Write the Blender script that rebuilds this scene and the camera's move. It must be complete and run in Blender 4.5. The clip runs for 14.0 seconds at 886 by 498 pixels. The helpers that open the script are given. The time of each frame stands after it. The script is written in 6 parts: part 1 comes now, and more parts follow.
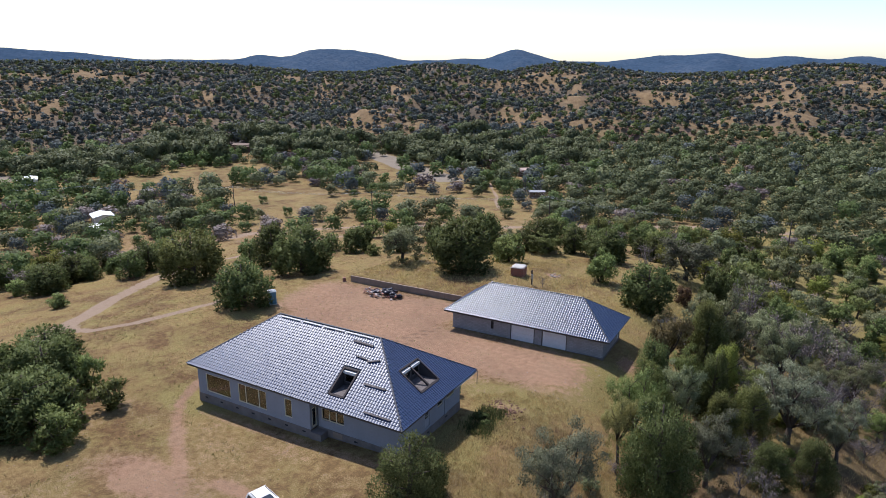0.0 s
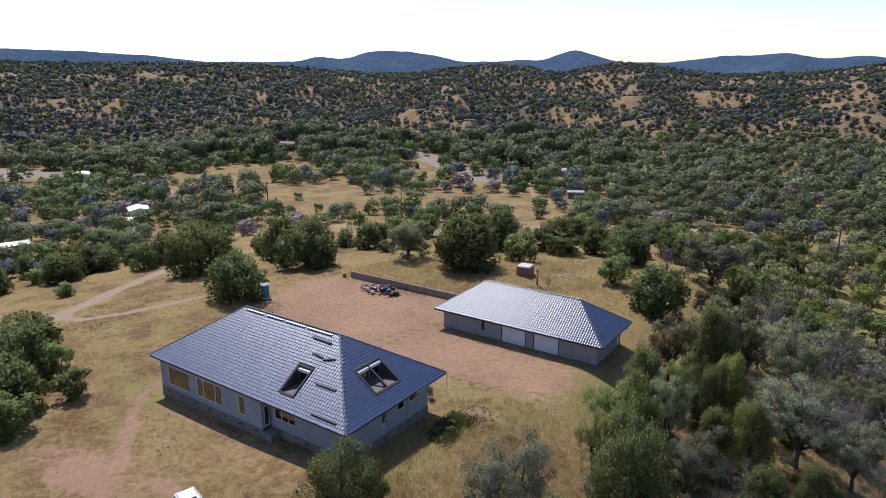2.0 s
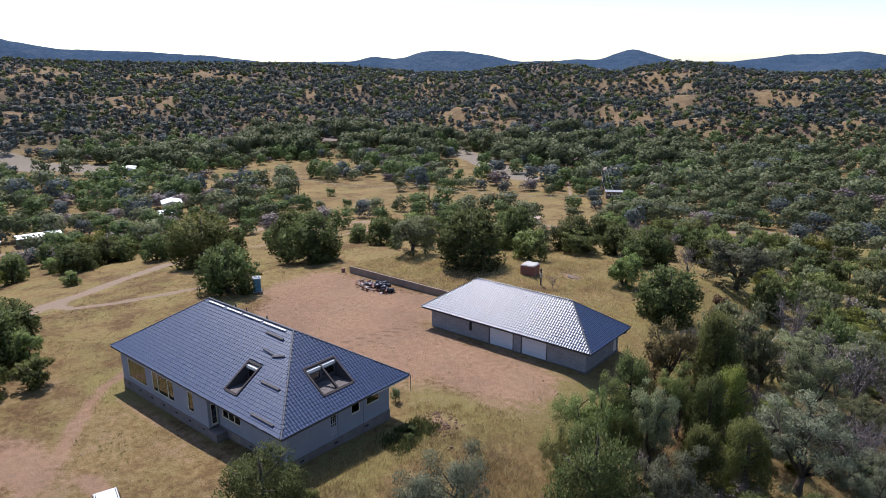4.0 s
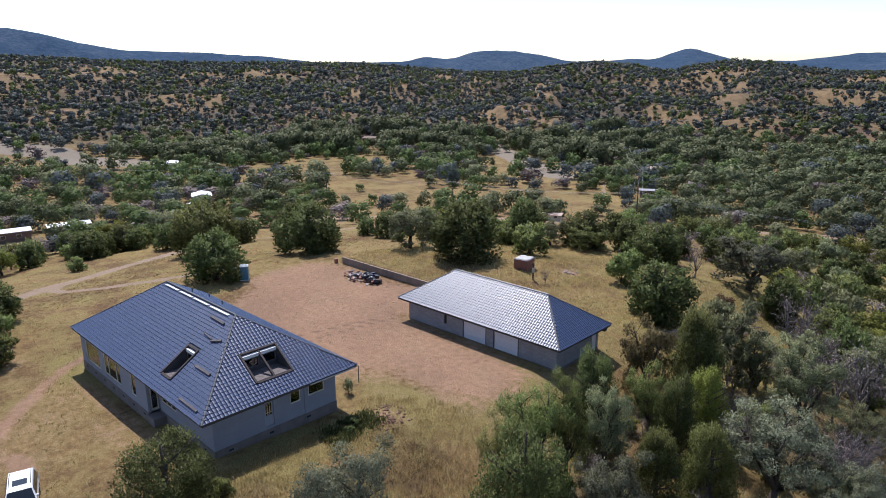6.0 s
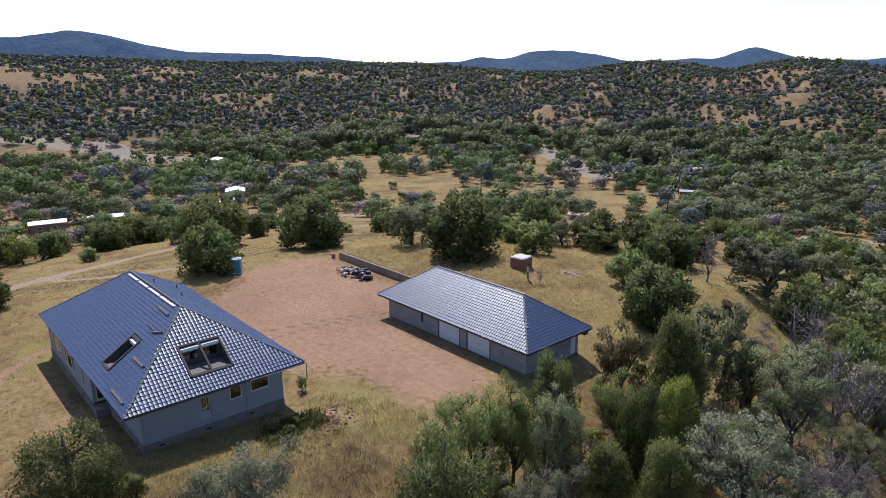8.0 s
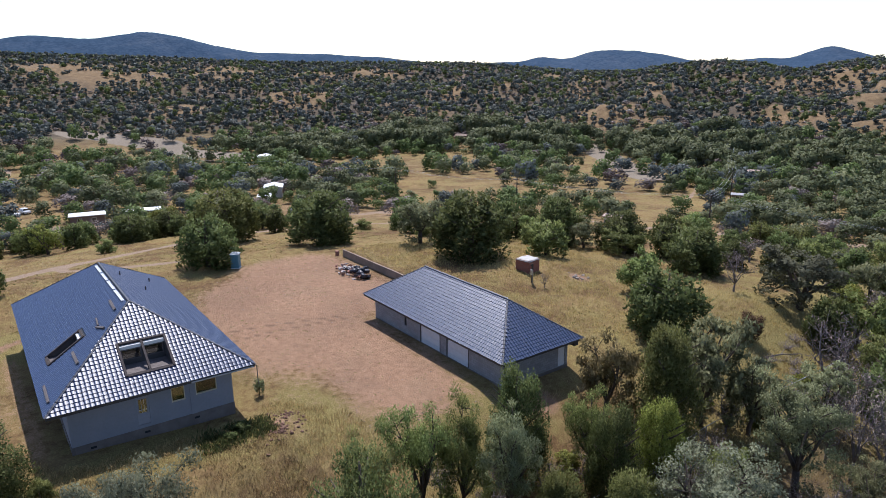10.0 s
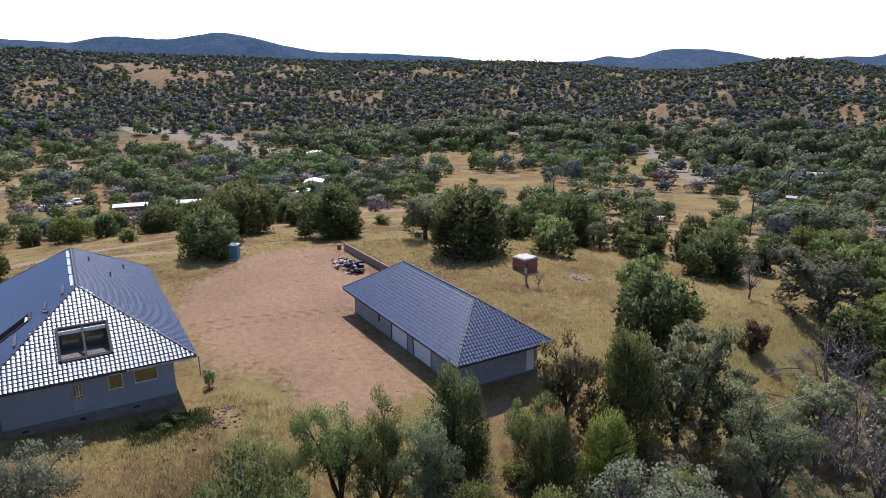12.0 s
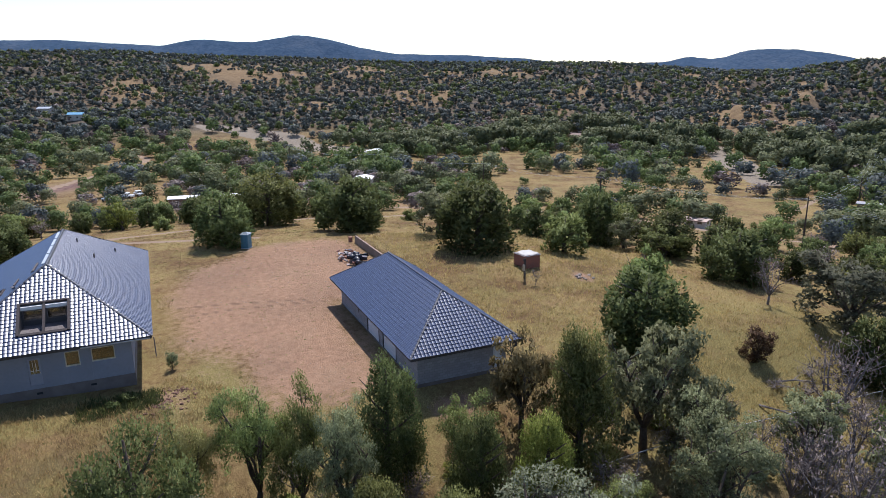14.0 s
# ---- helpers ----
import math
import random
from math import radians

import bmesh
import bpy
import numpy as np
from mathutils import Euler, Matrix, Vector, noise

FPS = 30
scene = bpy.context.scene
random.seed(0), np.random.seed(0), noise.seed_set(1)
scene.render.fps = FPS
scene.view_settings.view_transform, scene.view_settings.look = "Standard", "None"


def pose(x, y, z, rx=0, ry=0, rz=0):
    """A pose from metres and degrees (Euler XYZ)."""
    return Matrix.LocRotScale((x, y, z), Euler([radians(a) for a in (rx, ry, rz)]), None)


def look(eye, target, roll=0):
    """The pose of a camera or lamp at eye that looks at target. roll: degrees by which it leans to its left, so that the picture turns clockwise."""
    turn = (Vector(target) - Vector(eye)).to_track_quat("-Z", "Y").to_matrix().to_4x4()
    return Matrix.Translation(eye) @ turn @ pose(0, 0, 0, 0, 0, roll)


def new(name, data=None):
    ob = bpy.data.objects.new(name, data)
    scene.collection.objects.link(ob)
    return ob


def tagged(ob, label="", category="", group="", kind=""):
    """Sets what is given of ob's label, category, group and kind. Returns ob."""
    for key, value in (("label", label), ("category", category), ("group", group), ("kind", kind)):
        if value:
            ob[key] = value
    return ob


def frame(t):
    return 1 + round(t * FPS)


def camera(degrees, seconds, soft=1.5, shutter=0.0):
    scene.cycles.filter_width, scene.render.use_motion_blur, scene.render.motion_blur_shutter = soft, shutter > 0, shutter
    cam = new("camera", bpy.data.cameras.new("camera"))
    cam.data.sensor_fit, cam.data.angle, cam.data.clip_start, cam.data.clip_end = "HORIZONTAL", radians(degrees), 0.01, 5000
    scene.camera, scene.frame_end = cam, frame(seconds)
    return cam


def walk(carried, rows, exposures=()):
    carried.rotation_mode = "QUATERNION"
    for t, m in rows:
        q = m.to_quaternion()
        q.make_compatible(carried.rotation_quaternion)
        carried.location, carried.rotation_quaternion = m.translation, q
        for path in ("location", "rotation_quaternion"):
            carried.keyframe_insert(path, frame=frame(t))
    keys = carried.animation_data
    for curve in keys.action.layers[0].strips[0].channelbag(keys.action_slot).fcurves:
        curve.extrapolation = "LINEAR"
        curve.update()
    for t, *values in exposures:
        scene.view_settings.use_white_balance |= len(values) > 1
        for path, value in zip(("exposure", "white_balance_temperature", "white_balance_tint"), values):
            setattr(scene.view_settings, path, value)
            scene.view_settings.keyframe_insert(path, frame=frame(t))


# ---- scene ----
cam = camera(67.03, 14.0, soft=0.72)
PATH = [  # seconds, place, yaw to the left of +y, pitch, roll
    (0.0, 27.51, -41.03, 33.54, 29.94, -15.62, 0.15),
    (0.5, 28.93, -39.16, 33.05, 31.22, -15.59, 0.09),
    (1.0, 30.21, -37.25, 32.56, 32.49, -15.54, 0.04),
    (1.5, 31.34, -35.23, 32.04, 33.75, -15.48, 0.00),
    (2.0, 32.31, -33.16, 31.52, 34.98, -15.43, -0.04),
    (2.5, 33.15, -31.12, 31.04, 36.20, -15.39, -0.09),
    (3.0, 33.99, -29.05, 30.60, 37.42, -15.38, -0.12),
    (5.5, 39.25, -19.52, 28.16, 43.16, -15.32, -0.24),
    (6.0, 40.47, -17.70, 27.67, 44.34, -15.28, -0.28),
    (6.5, 41.59, -15.87, 27.24, 45.55, -15.24, -0.31),
    (7.0, 42.59, -13.94, 26.91, 46.75, -15.20, -0.36),
    (7.5, 43.39, -11.94, 26.59, 47.98, -15.19, -0.40),
    (8.0, 44.02, -9.94, 26.32, 49.22, -15.18, -0.44),
    (10.5, 45.38, 0.47, 24.58, 55.76, -15.08, -0.43),
    (11.0, 45.96, 2.51, 24.28, 57.15, -15.08, -0.42),
    (11.5, 46.61, 4.58, 23.98, 58.58, -15.07, -0.43),
    (12.0, 47.27, 6.67, 23.64, 59.99, -15.05, -0.46),
    (12.5, 47.90, 8.77, 23.32, 61.46, -15.02, -0.48),
    (13.0, 48.47, 10.72, 22.94, 63.06, -14.97, -0.50),
    (13.5, 49.08, 12.71, 22.57, 64.71, -14.90, -0.50),
    (14.0, 49.65, 14.75, 22.20, 66.40, -14.83, -0.51),
]
walk(cam, [(t, pose(x, y, z, 90 + p, 0, w) @ pose(0, 0, 0, 0, 0, r)) for t, x, y, z, w, p, r in PATH],
     exposures=[(0.0, 0.40, 6200, 14), (14.0, 0.46, 6200, 14)])

# ---------------- light ----------------
SUN_WAY = Vector((-0.54, 0.285, 1.0)).normalized()   # towards the sun
world = bpy.data.worlds.new("sky")
scene.world = world
world.use_nodes = True
wn = world.node_tree
sky = wn.nodes.new("ShaderNodeTexSky")
sky.sky_type = 'NISHITA'
sky.sun_disc = False
sky.sun_elevation = math.asin(SUN_WAY.z)
sky.sun_rotation = math.atan2(SUN_WAY.x, SUN_WAY.y)
sky.altitude = 1300
sky.air_density = 1.0
sky.dust_density = 1.7
wn.links.new(sky.outputs[0], wn.nodes["Background"].inputs[0])
wn.nodes["Background"].inputs[1].default_value = 0.140
sun = new("sun", bpy.data.lights.new("sun", "SUN"))
sun.data.energy = 4.3
sun.data.angle = radians(0.55)
sun.data.color = (1.0, 0.96, 0.90)
sun.matrix_world = look(SUN_WAY * 200, (0, 0, 0))

# ---------------- small tools ----------------
rng = np.random.default_rng(7)


def group(name, label, category, m=None, grp="", kind=""):
    ob = new(name)
    ob.empty_display_size = 0.3
    if m is not None:
        ob.matrix_world = m
    return tagged(ob, label, category, grp, kind)


def finish(bm, smooth=False):
    me = bpy.data.meshes.new("mesh")
    bmesh.ops.recalc_face_normals(bm, faces=bm.faces)
    bm.to_mesh(me)
    bm.free()
    if smooth:
        me.polygons.foreach_set("use_smooth", [True] * len(me.polygons))
    return me


def part(name, bm, material, parent=None, label="", smooth=False):
    """Links a bmesh or a mesh as one mesh object, under a thing or a part."""
    me = bm if isinstance(bm, bpy.types.Mesh) else finish(bm, smooth)
    me.name = name
    if material and not me.materials:
        me.materials.append(material)
    ob = new(name, me)
    if parent is not None:
        ob.parent = parent
    return tagged(ob, label)


def add_box(bm, x0, y0, z0, x1, y1, z1, m=None, bevel=0.0):
    mat = Matrix.Translation(((x0 + x1) / 2, (y0 + y1) / 2, (z0 + z1) / 2)) @ Matrix.Diagonal((x1 - x0, y1 - y0, z1 - z0, 1))
    r = bmesh.ops.create_cube(bm, size=1, matrix=mat)
    vs = r["verts"]
    if bevel:
        es = list({e for v in vs for e in v.link_edges})
        b = bmesh.ops.bevel(bm, geom=es, offset=bevel, segments=1, affect='EDGES', clamp_overlap=True)
        vs = b["verts"]
    if m is not None:
        bmesh.ops.transform(bm, matrix=m, verts=vs)
    return vs


def box(x0, y0, z0, x1, y1, z1, bevel=0.0, m=None):
    bm = bmesh.new()
    add_box(bm, x0, y0, z0, x1, y1, z1, m, bevel)
    return bm


def quads_mesh(name, verts, nquad, attrs=None):
    """A mesh of separate quads from an (n*4, 3) array."""
    me = bpy.data.meshes.new(name)
    me.vertices.add(nquad * 4)
    me.vertices.foreach_set("co", np.ascontiguousarray(verts, dtype=np.float32).ravel())
    me.loops.add(nquad * 4)
    me.loops.foreach_set("vertex_index", np.arange(nquad * 4, dtype=np.int32))
    me.polygons.add(nquad)
    me.polygons.foreach_set("loop_start", np.arange(0, nquad * 4, 4, dtype=np.int32))
    me.update(calc_edges=True)
    return me


def tris_mesh(name, verts):
    """A mesh of separate triangles from an (n*3, 3) array."""
    n = len(verts) // 3
    me = bpy.data.meshes.new(name)
    me.vertices.add(n * 3)
    me.vertices.foreach_set("co", np.ascontiguousarray(verts, dtype=np.float32).ravel())
    me.loops.add(n * 3)
    me.loops.foreach_set("vertex_index", np.arange(n * 3, dtype=np.int32))
    me.polygons.add(n)
    me.polygons.foreach_set("loop_start", np.arange(0, n * 3, 3, dtype=np.int32))
    me.update(calc_edges=True)
    return me


def tube(bm, pts, radii, sides=6):
    pts = [Vector(p) for p in pts]
    rings = []
    for i, p in enumerate(pts):
        d = (pts[min(i + 1, len(pts) - 1)] - pts[max(i - 1, 0)]).normalized()
        a = d.orthogonal().normalized()
        b = d.cross(a)
        rings.append([bm.verts.new(p + radii[i] * (math.cos(k * math.tau / sides) * a + math.sin(k * math.tau / sides) * b)) for k in range(sides)])
    for r0, r1 in zip(rings, rings[1:]):
        best = min(range(sides), key=lambda o: (r0[0].co - r1[o].co).length)
        for k in range(sides):
            bm.faces.new((r0[k], r0[(k + 1) % sides], r1[(k + 1 + best) % sides], r1[(k + best) % sides]))
    bm.faces.new(rings[0])
    bm.faces.new(rings[-1])


# smooth value noise over the plan
def hash2(ix, iy, seed):
    h = (ix.astype(np.int64) * 374761393 + iy.astype(np.int64) * 668265263 + seed * 974711) & 0xFFFFFFFF
    h = ((h ^ (h >> 13)) * 1274126177) & 0xFFFFFFFF
    return ((h ^ (h >> 16)) & 0xFFFF) / 65535.0


def vnoise(x, y, size, seed=0):
    x, y = np.asarray(x, float) / size, np.asarray(y, float) / size
    ix, iy = np.floor(x), np.floor(y)
    fx, fy = x - ix, y - iy
    fx, fy = fx * fx * (3 - 2 * fx), fy * fy * (3 - 2 * fy)
    a, b = hash2(ix, iy, seed), hash2(ix + 1, iy, seed)
    c, d = hash2(ix, iy + 1, seed), hash2(ix + 1, iy + 1, seed)
    return (a * (1 - fx) + b * fx) * (1 - fy) + (c * (1 - fx) + d * fx) * fy


def fbm(x, y, size, seed=0, octaves=4):
    return sum(vnoise(x, y, size / 2 ** k, seed + k) / 2 ** k for k in range(octaves)) / sum(1 / 2 ** k for k in range(octaves))


def step(a, b, v):
    v = np.clip((np.asarray(v, float) - a) / (b - a), 0, 1)
    return v * v * (3 - 2 * v)

# ---------------- materials ----------------
class Mat:
    """A node material, built up call by call."""

    def __init__(self, name):
        self.m = bpy.data.materials.new(name)
        self.m.use_nodes = True
        self.t = self.m.node_tree
        self.b = self.t.nodes["Principled BSDF"]

    def put(self, socket, value):
        if isinstance(value, bpy.types.NodeSocket):
            self.t.links.new(value, socket)
        elif isinstance(value, (tuple, list)) and len(value) == 3 and socket.type == 'RGBA':
            socket.default_value = (*value, 1)
        else:
            socket.default_value = value

    def coord(self, which="Object"):
        if which == "World":
            return self.t.nodes.new("ShaderNodeNewGeometry").outputs["Position"]
        return self.t.nodes.new("ShaderNodeTexCoord").outputs[which]

    def noise(self, scale, detail=4, rough=0.6, vec=None, stretch=None):
        n = self.t.nodes.new("ShaderNodeTexNoise")
        n.inputs["Scale"].default_value, n.inputs["Detail"].default_value, n.inputs["Roughness"].default_value = scale, detail, rough
        v = vec if vec is not None else self.coord()
        if stretch:
            mp = self.t.nodes.new("ShaderNodeMapping")
            mp.inputs["Scale"].default_value = stretch
            self.put(mp.inputs["Vector"], v)
            v = mp.outputs[0]
        self.put(n.inputs["Vector"], v)
        return n.outputs[0]

    def ramp(self, fac, stops):
        r = self.t.nodes.new("ShaderNodeValToRGB")
        e = r.color_ramp.elements
        while len(e) < len(stops):
            e.new(0.5)
        for s, (p, c) in zip(e, stops):
            s.position, s.color = p, (*c, 1) if isinstance(c, (tuple, list)) else (c, c, c, 1)
        self.put(r.inputs[0], fac)
        return r.outputs[0]

    def mix(self, fac, a, b, how='MIX'):
        n = self.t.nodes.new("ShaderNodeMix")
        n.data_type, n.blend_type = 'RGBA', how
        self.put(n.inputs[0], fac)
        self.put(n.inputs[6], a)
        self.put(n.inputs[7], b)
        return n.outputs[2]

    def math(self, op, a, b=0.0, clamp=False):
        n = self.t.nodes.new("ShaderNodeMath")
        n.operation, n.use_clamp = op, clamp
        self.put(n.inputs[0], a)
        self.put(n.inputs[1], b)
        return n.outputs[0]

    def attr(self, name):
        n = self.t.nodes.new("ShaderNodeAttribute")
        n.attribute_name = name
        return n.outputs["Fac"]

    def rand(self):
        return self.t.nodes.new("ShaderNodeObjectInfo").outputs["Random"]

    def island(self):
        return self.t.nodes.new("ShaderNodeNewGeometry").outputs["Random Per Island"]

    def bump(self, height, strength=0.3, distance=0.02):
        n = self.t.nodes.new("ShaderNodeBump")
        n.inputs["Strength"].default_value, n.inputs["Distance"].default_value = strength, distance
        self.put(n.inputs["Height"], height)
        self.put(self.b.inputs["Normal"], n.outputs[0])
        return n.outputs[0]

    def done(self, color, rough=0.8, metal=0.0, spec=0.5):
        self.put(self.b.inputs["Base Color"], color)
        self.put(self.b.inputs["Roughness"], rough)
        self.put(self.b.inputs["Metallic"], metal)
        self.put(self.b.inputs["Specular IOR Level"], spec)
        return self.m


def plain(name, c, rough=0.7, metal=0.0, vary=0.25, scale=3.0, fine=40.0, bump=0.15, spec=0.5):
    """A surface of one colour with stains at two scales and a fine grain."""
    m = Mat(name)
    a = m.noise(scale, 5)
    b = m.noise(fine, 3)
    dark, light = [tuple(v * k for v in c) for k in (1 - vary, 1 + vary)]
    col = m.mix(m.math('MULTIPLY', b, 0.45), m.ramp(a, [(0.3, dark), (0.7, light)]), dark)
    m.bump(b, bump, 0.01)
    return m.done(col, rough, metal, spec)


def leaf_material(name, c1, c2, c3, glow=0.42):
    m = Mat(name)
    big = m.noise(0.06, 2, vec=m.coord("World"))
    r = m.rand()
    i = m.island()
    col = m.ramp(m.math('ADD', m.math('MULTIPLY', i, 0.55), m.math('MULTIPLY', big, 0.45)), [(0.15, c1), (0.5, c2), (0.9, c3)])
    clump = m.noise(0.85, 2, 0.5)
    hsv = m.t.nodes.new("ShaderNodeHueSaturation")
    m.put(hsv.inputs["Value"], m.math('ADD', m.math('ADD', m.math('MULTIPLY', r, 0.60), 0.0), m.math('MULTIPLY', clump, 1.4)))
    m.put(hsv.inputs["Hue"], m.math('ADD', m.math('MULTIPLY', r, 0.045), 0.475))
    m.put(hsv.inputs["Color"], col)
    col = hsv.outputs[0]
    m.done(col, 0.65, 0, 0.14)
    tr = m.t.nodes.new("ShaderNodeBsdfTranslucent")
    m.put(tr.inputs[0], col)
    mx = m.t.nodes.new("ShaderNodeMixShader")
    mx.inputs[0].default_value = glow
    m.t.links.new(m.b.outputs[0], mx.inputs[1])
    m.t.links.new(tr.outputs[0], mx.inputs[2])
    m.t.links.new(mx.outputs[0], m.t.nodes["Material Output"].inputs[0])
    return m.m


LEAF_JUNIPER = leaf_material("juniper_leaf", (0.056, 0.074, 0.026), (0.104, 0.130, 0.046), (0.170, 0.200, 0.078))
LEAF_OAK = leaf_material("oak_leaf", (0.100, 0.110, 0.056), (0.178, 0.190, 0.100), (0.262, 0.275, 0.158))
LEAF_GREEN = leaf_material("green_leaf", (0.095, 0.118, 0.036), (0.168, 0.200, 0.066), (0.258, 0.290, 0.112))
# junipers of the far stands, bluish haze mixed into their leaf colour
LEAF_HAZE = leaf_material("blue_juniper_leaf", (0.062, 0.076, 0.074), (0.108, 0.127, 0.122), (0.156, 0.178, 0.168), 0.32)
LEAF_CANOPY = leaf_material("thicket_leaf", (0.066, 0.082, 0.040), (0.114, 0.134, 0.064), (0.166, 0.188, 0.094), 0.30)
LEAF_OLIVE = leaf_material("olive_leaf", (0.16, 0.138, 0.058), (0.25, 0.215, 0.090), (0.34, 0.30, 0.14))
LEAF_SILVER = leaf_material("silver_oak_leaf", (0.100, 0.108, 0.068), (0.172, 0.182, 0.118), (0.250, 0.260, 0.178))
LEAF_RUST = leaf_material("rust_leaf", (0.075, 0.045, 0.026), (0.115, 0.070, 0.040), (0.165, 0.105, 0.060), 0.25)
LEAF_LIME = leaf_material("lime_leaf", (0.10, 0.12, 0.025), (0.18, 0.20, 0.045), (0.27, 0.28, 0.08))
LEAF_DRY = leaf_material("dry_leaf", (0.14, 0.11, 0.10), (0.22, 0.18, 0.17), (0.32, 0.27, 0.26), 0.25)
GRASS_BLADE = leaf_material("grass_blade", (0.26, 0.190, 0.080), (0.42, 0.312, 0.140), (0.55, 0.43, 0.22), 0.5)
WEED_BLADE = leaf_material("weed_blade", (0.105, 0.105, 0.035), (0.17, 0.165, 0.060), (0.25, 0.23, 0.10), 0.45)
BARK = plain("bark", (0.085, 0.065, 0.050), 0.95, vary=0.4, scale=6, bump=0.5)
BARK_GREY = plain("grey_bark", (0.175, 0.150, 0.150), 0.95, vary=0.35, scale=6, bump=0.5)

m = Mat("roof_tile")
a, b = m.noise(1.3, 3), m.noise(22, 4)
r = m.math('ADD', m.math('MULTIPLY', m.island(), 0.5), m.math('MULTIPLY', m.rand(), 0.5))
col = m.mix(m.math('MULTIPLY', a, 0.5), m.ramp(r, [(0.1, (0.007, 0.021, 0.068)), (0.9, (0.020, 0.040, 0.112))]), (0.024, 0.044, 0.105))
m.bump(b, 0.12, 0.01)
m.b.inputs["IOR"].default_value = 1.68
m.b.inputs["Specular Tint"].default_value = (0.96, 0.97, 1.0, 1)
TILE = m.done(col, m.ramp(b, [(0.3, 0.36), (0.7, 0.44)]), 0.0, 0.72)
ROOF_DECK = plain("roof_deck", (0.05, 0.055, 0.065), 0.8)
RIDGE = plain("ridge_metal", (0.036, 0.040, 0.058), 0.6, vary=0.2)
FASCIA = plain("fascia_wood", (0.060, 0.052, 0.050), 0.75)
BATTEN = plain("weathered_batten", (0.125, 0.108, 0.108), 0.9, vary=0.35)
CURB = plain("curb_wood", (0.050, 0.038, 0.038), 0.85, vary=0.35)
PLASTERBOARD = plain("white_board", (0.62, 0.61, 0.60), 0.8, vary=0.06)
FRAME = plain("window_frame_cream", (0.60, 0.55, 0.42), 0.55, vary=0.08)
FRAME_DARK = plain("window_frame_dark", (0.045, 0.043, 0.048), 0.5, vary=0.15)
DOOR_WHITE = plain("garage_door_white", (0.66, 0.68, 0.72), 0.5, vary=0.07, bump=0.05)
DOOR_GREY = plain("house_door", (0.27, 0.285, 0.33), 0.55, vary=0.08)
METAL = plain("galvanised_metal", (0.52, 0.53, 0.54), 0.4, 0.8, vary=0.15)
DARK = plain("dark_opening", (0.02, 0.02, 0.022), 0.9)
INSIDE = plain("inside_wall", (0.115, 0.128, 0.118), 0.9)

m = Mat("stucco")
a, b, c = m.noise(0.5, 4), m.noise(5, 4), m.noise(60, 3)
col = m.mix(m.ramp(a, [(0.35, 0.0), (0.7, 0.6)]), (0.25, 0.264, 0.305), (0.195, 0.208, 0.245))
col = m.mix(m.ramp(b, [(0.45, 0.0), (0.75, 0.35)]), col, (0.185, 0.19, 0.215))
m.bump(m.mix(0.5, b, c), 0.35, 0.02)
STUCCO = m.done(col, 0.92)

m = Mat("concrete_block")
br = m.t.nodes.new("ShaderNodeTexBrick")
br.inputs["Scale"].default_value = 1.0
br.inputs["Brick Width"].default_value, br.inputs["Row Height"].default_value, br.inputs["Mortar Size"].default_value = 0.41, 0.205, 0.012
sx = m.t.nodes.new("ShaderNodeSeparateXYZ")
cx = m.t.nodes.new("ShaderNodeCombineXYZ")
m.put(sx.inputs[0], m.coord())
m.put(cx.inputs[0], m.math('ADD', sx.outputs[0], sx.outputs[1]))
m.put(cx.inputs[1], sx.outputs[2])
m.put(br.inputs["Vector"], cx.outputs[0])
m.put(br.inputs["Color1"], (0.26, 0.258, 0.275))
m.put(br.inputs["Color2"], (0.33, 0.328, 0.345))
m.put(br.inputs["Mortar"], (0.215, 0.212, 0.22))
a, b = m.noise(0.7, 4), m.noise(30, 3)
col = m.mix(m.ramp(a, [(0.4, 0.0), (0.75, 0.5)]), br.outputs[0], (0.21, 0.195, 0.195))
m.bump(m.mix(0.3, br.outputs["Fac"], b), -0.35, 0.015)
BLOCK = m.done(col, 0.95)
STEM = plain("stem_wall_concrete", (0.165, 0.140, 0.130), 0.95, vary=0.25, scale=1.2)
WALL_TAN = plain("retaining_wall_concrete", (0.25, 0.19, 0.15), 0.95, vary=0.25, scale=1.0)

m = Mat("red_brick")
br = m.t.nodes.new("ShaderNodeTexBrick")
br.inputs["Scale"].default_value = 1.0
br.inputs["Brick Width"].default_value, br.inputs["Row Height"].default_value, br.inputs["Mortar Size"].default_value = 0.21, 0.075, 0.01
sx = m.t.nodes.new("ShaderNodeSeparateXYZ")
cx = m.t.nodes.new("ShaderNodeCombineXYZ")
m.put(sx.inputs[0], m.coord())
m.put(cx.inputs[0], m.math('ADD', sx.outputs[0], sx.outputs[1]))
m.put(cx.inputs[1], sx.outputs[2])
m.put(br.inputs["Vector"], cx.outputs[0])
m.put(br.inputs["Color1"], (0.25, 0.070, 0.042))
m.put(br.inputs["Color2"], (0.31, 0.098, 0.062))
m.put(br.inputs["Mortar"], (0.20, 0.13, 0.10))
m.bump(m.noise(40), 0.3, 0.01)
BRICK = m.done(m.mix(m.ramp(m.noise(2.0), [(0.4, 0.0), (0.8, 0.5)]), br.outputs[0], (0.17, 0.08, 0.06)), 0.95)


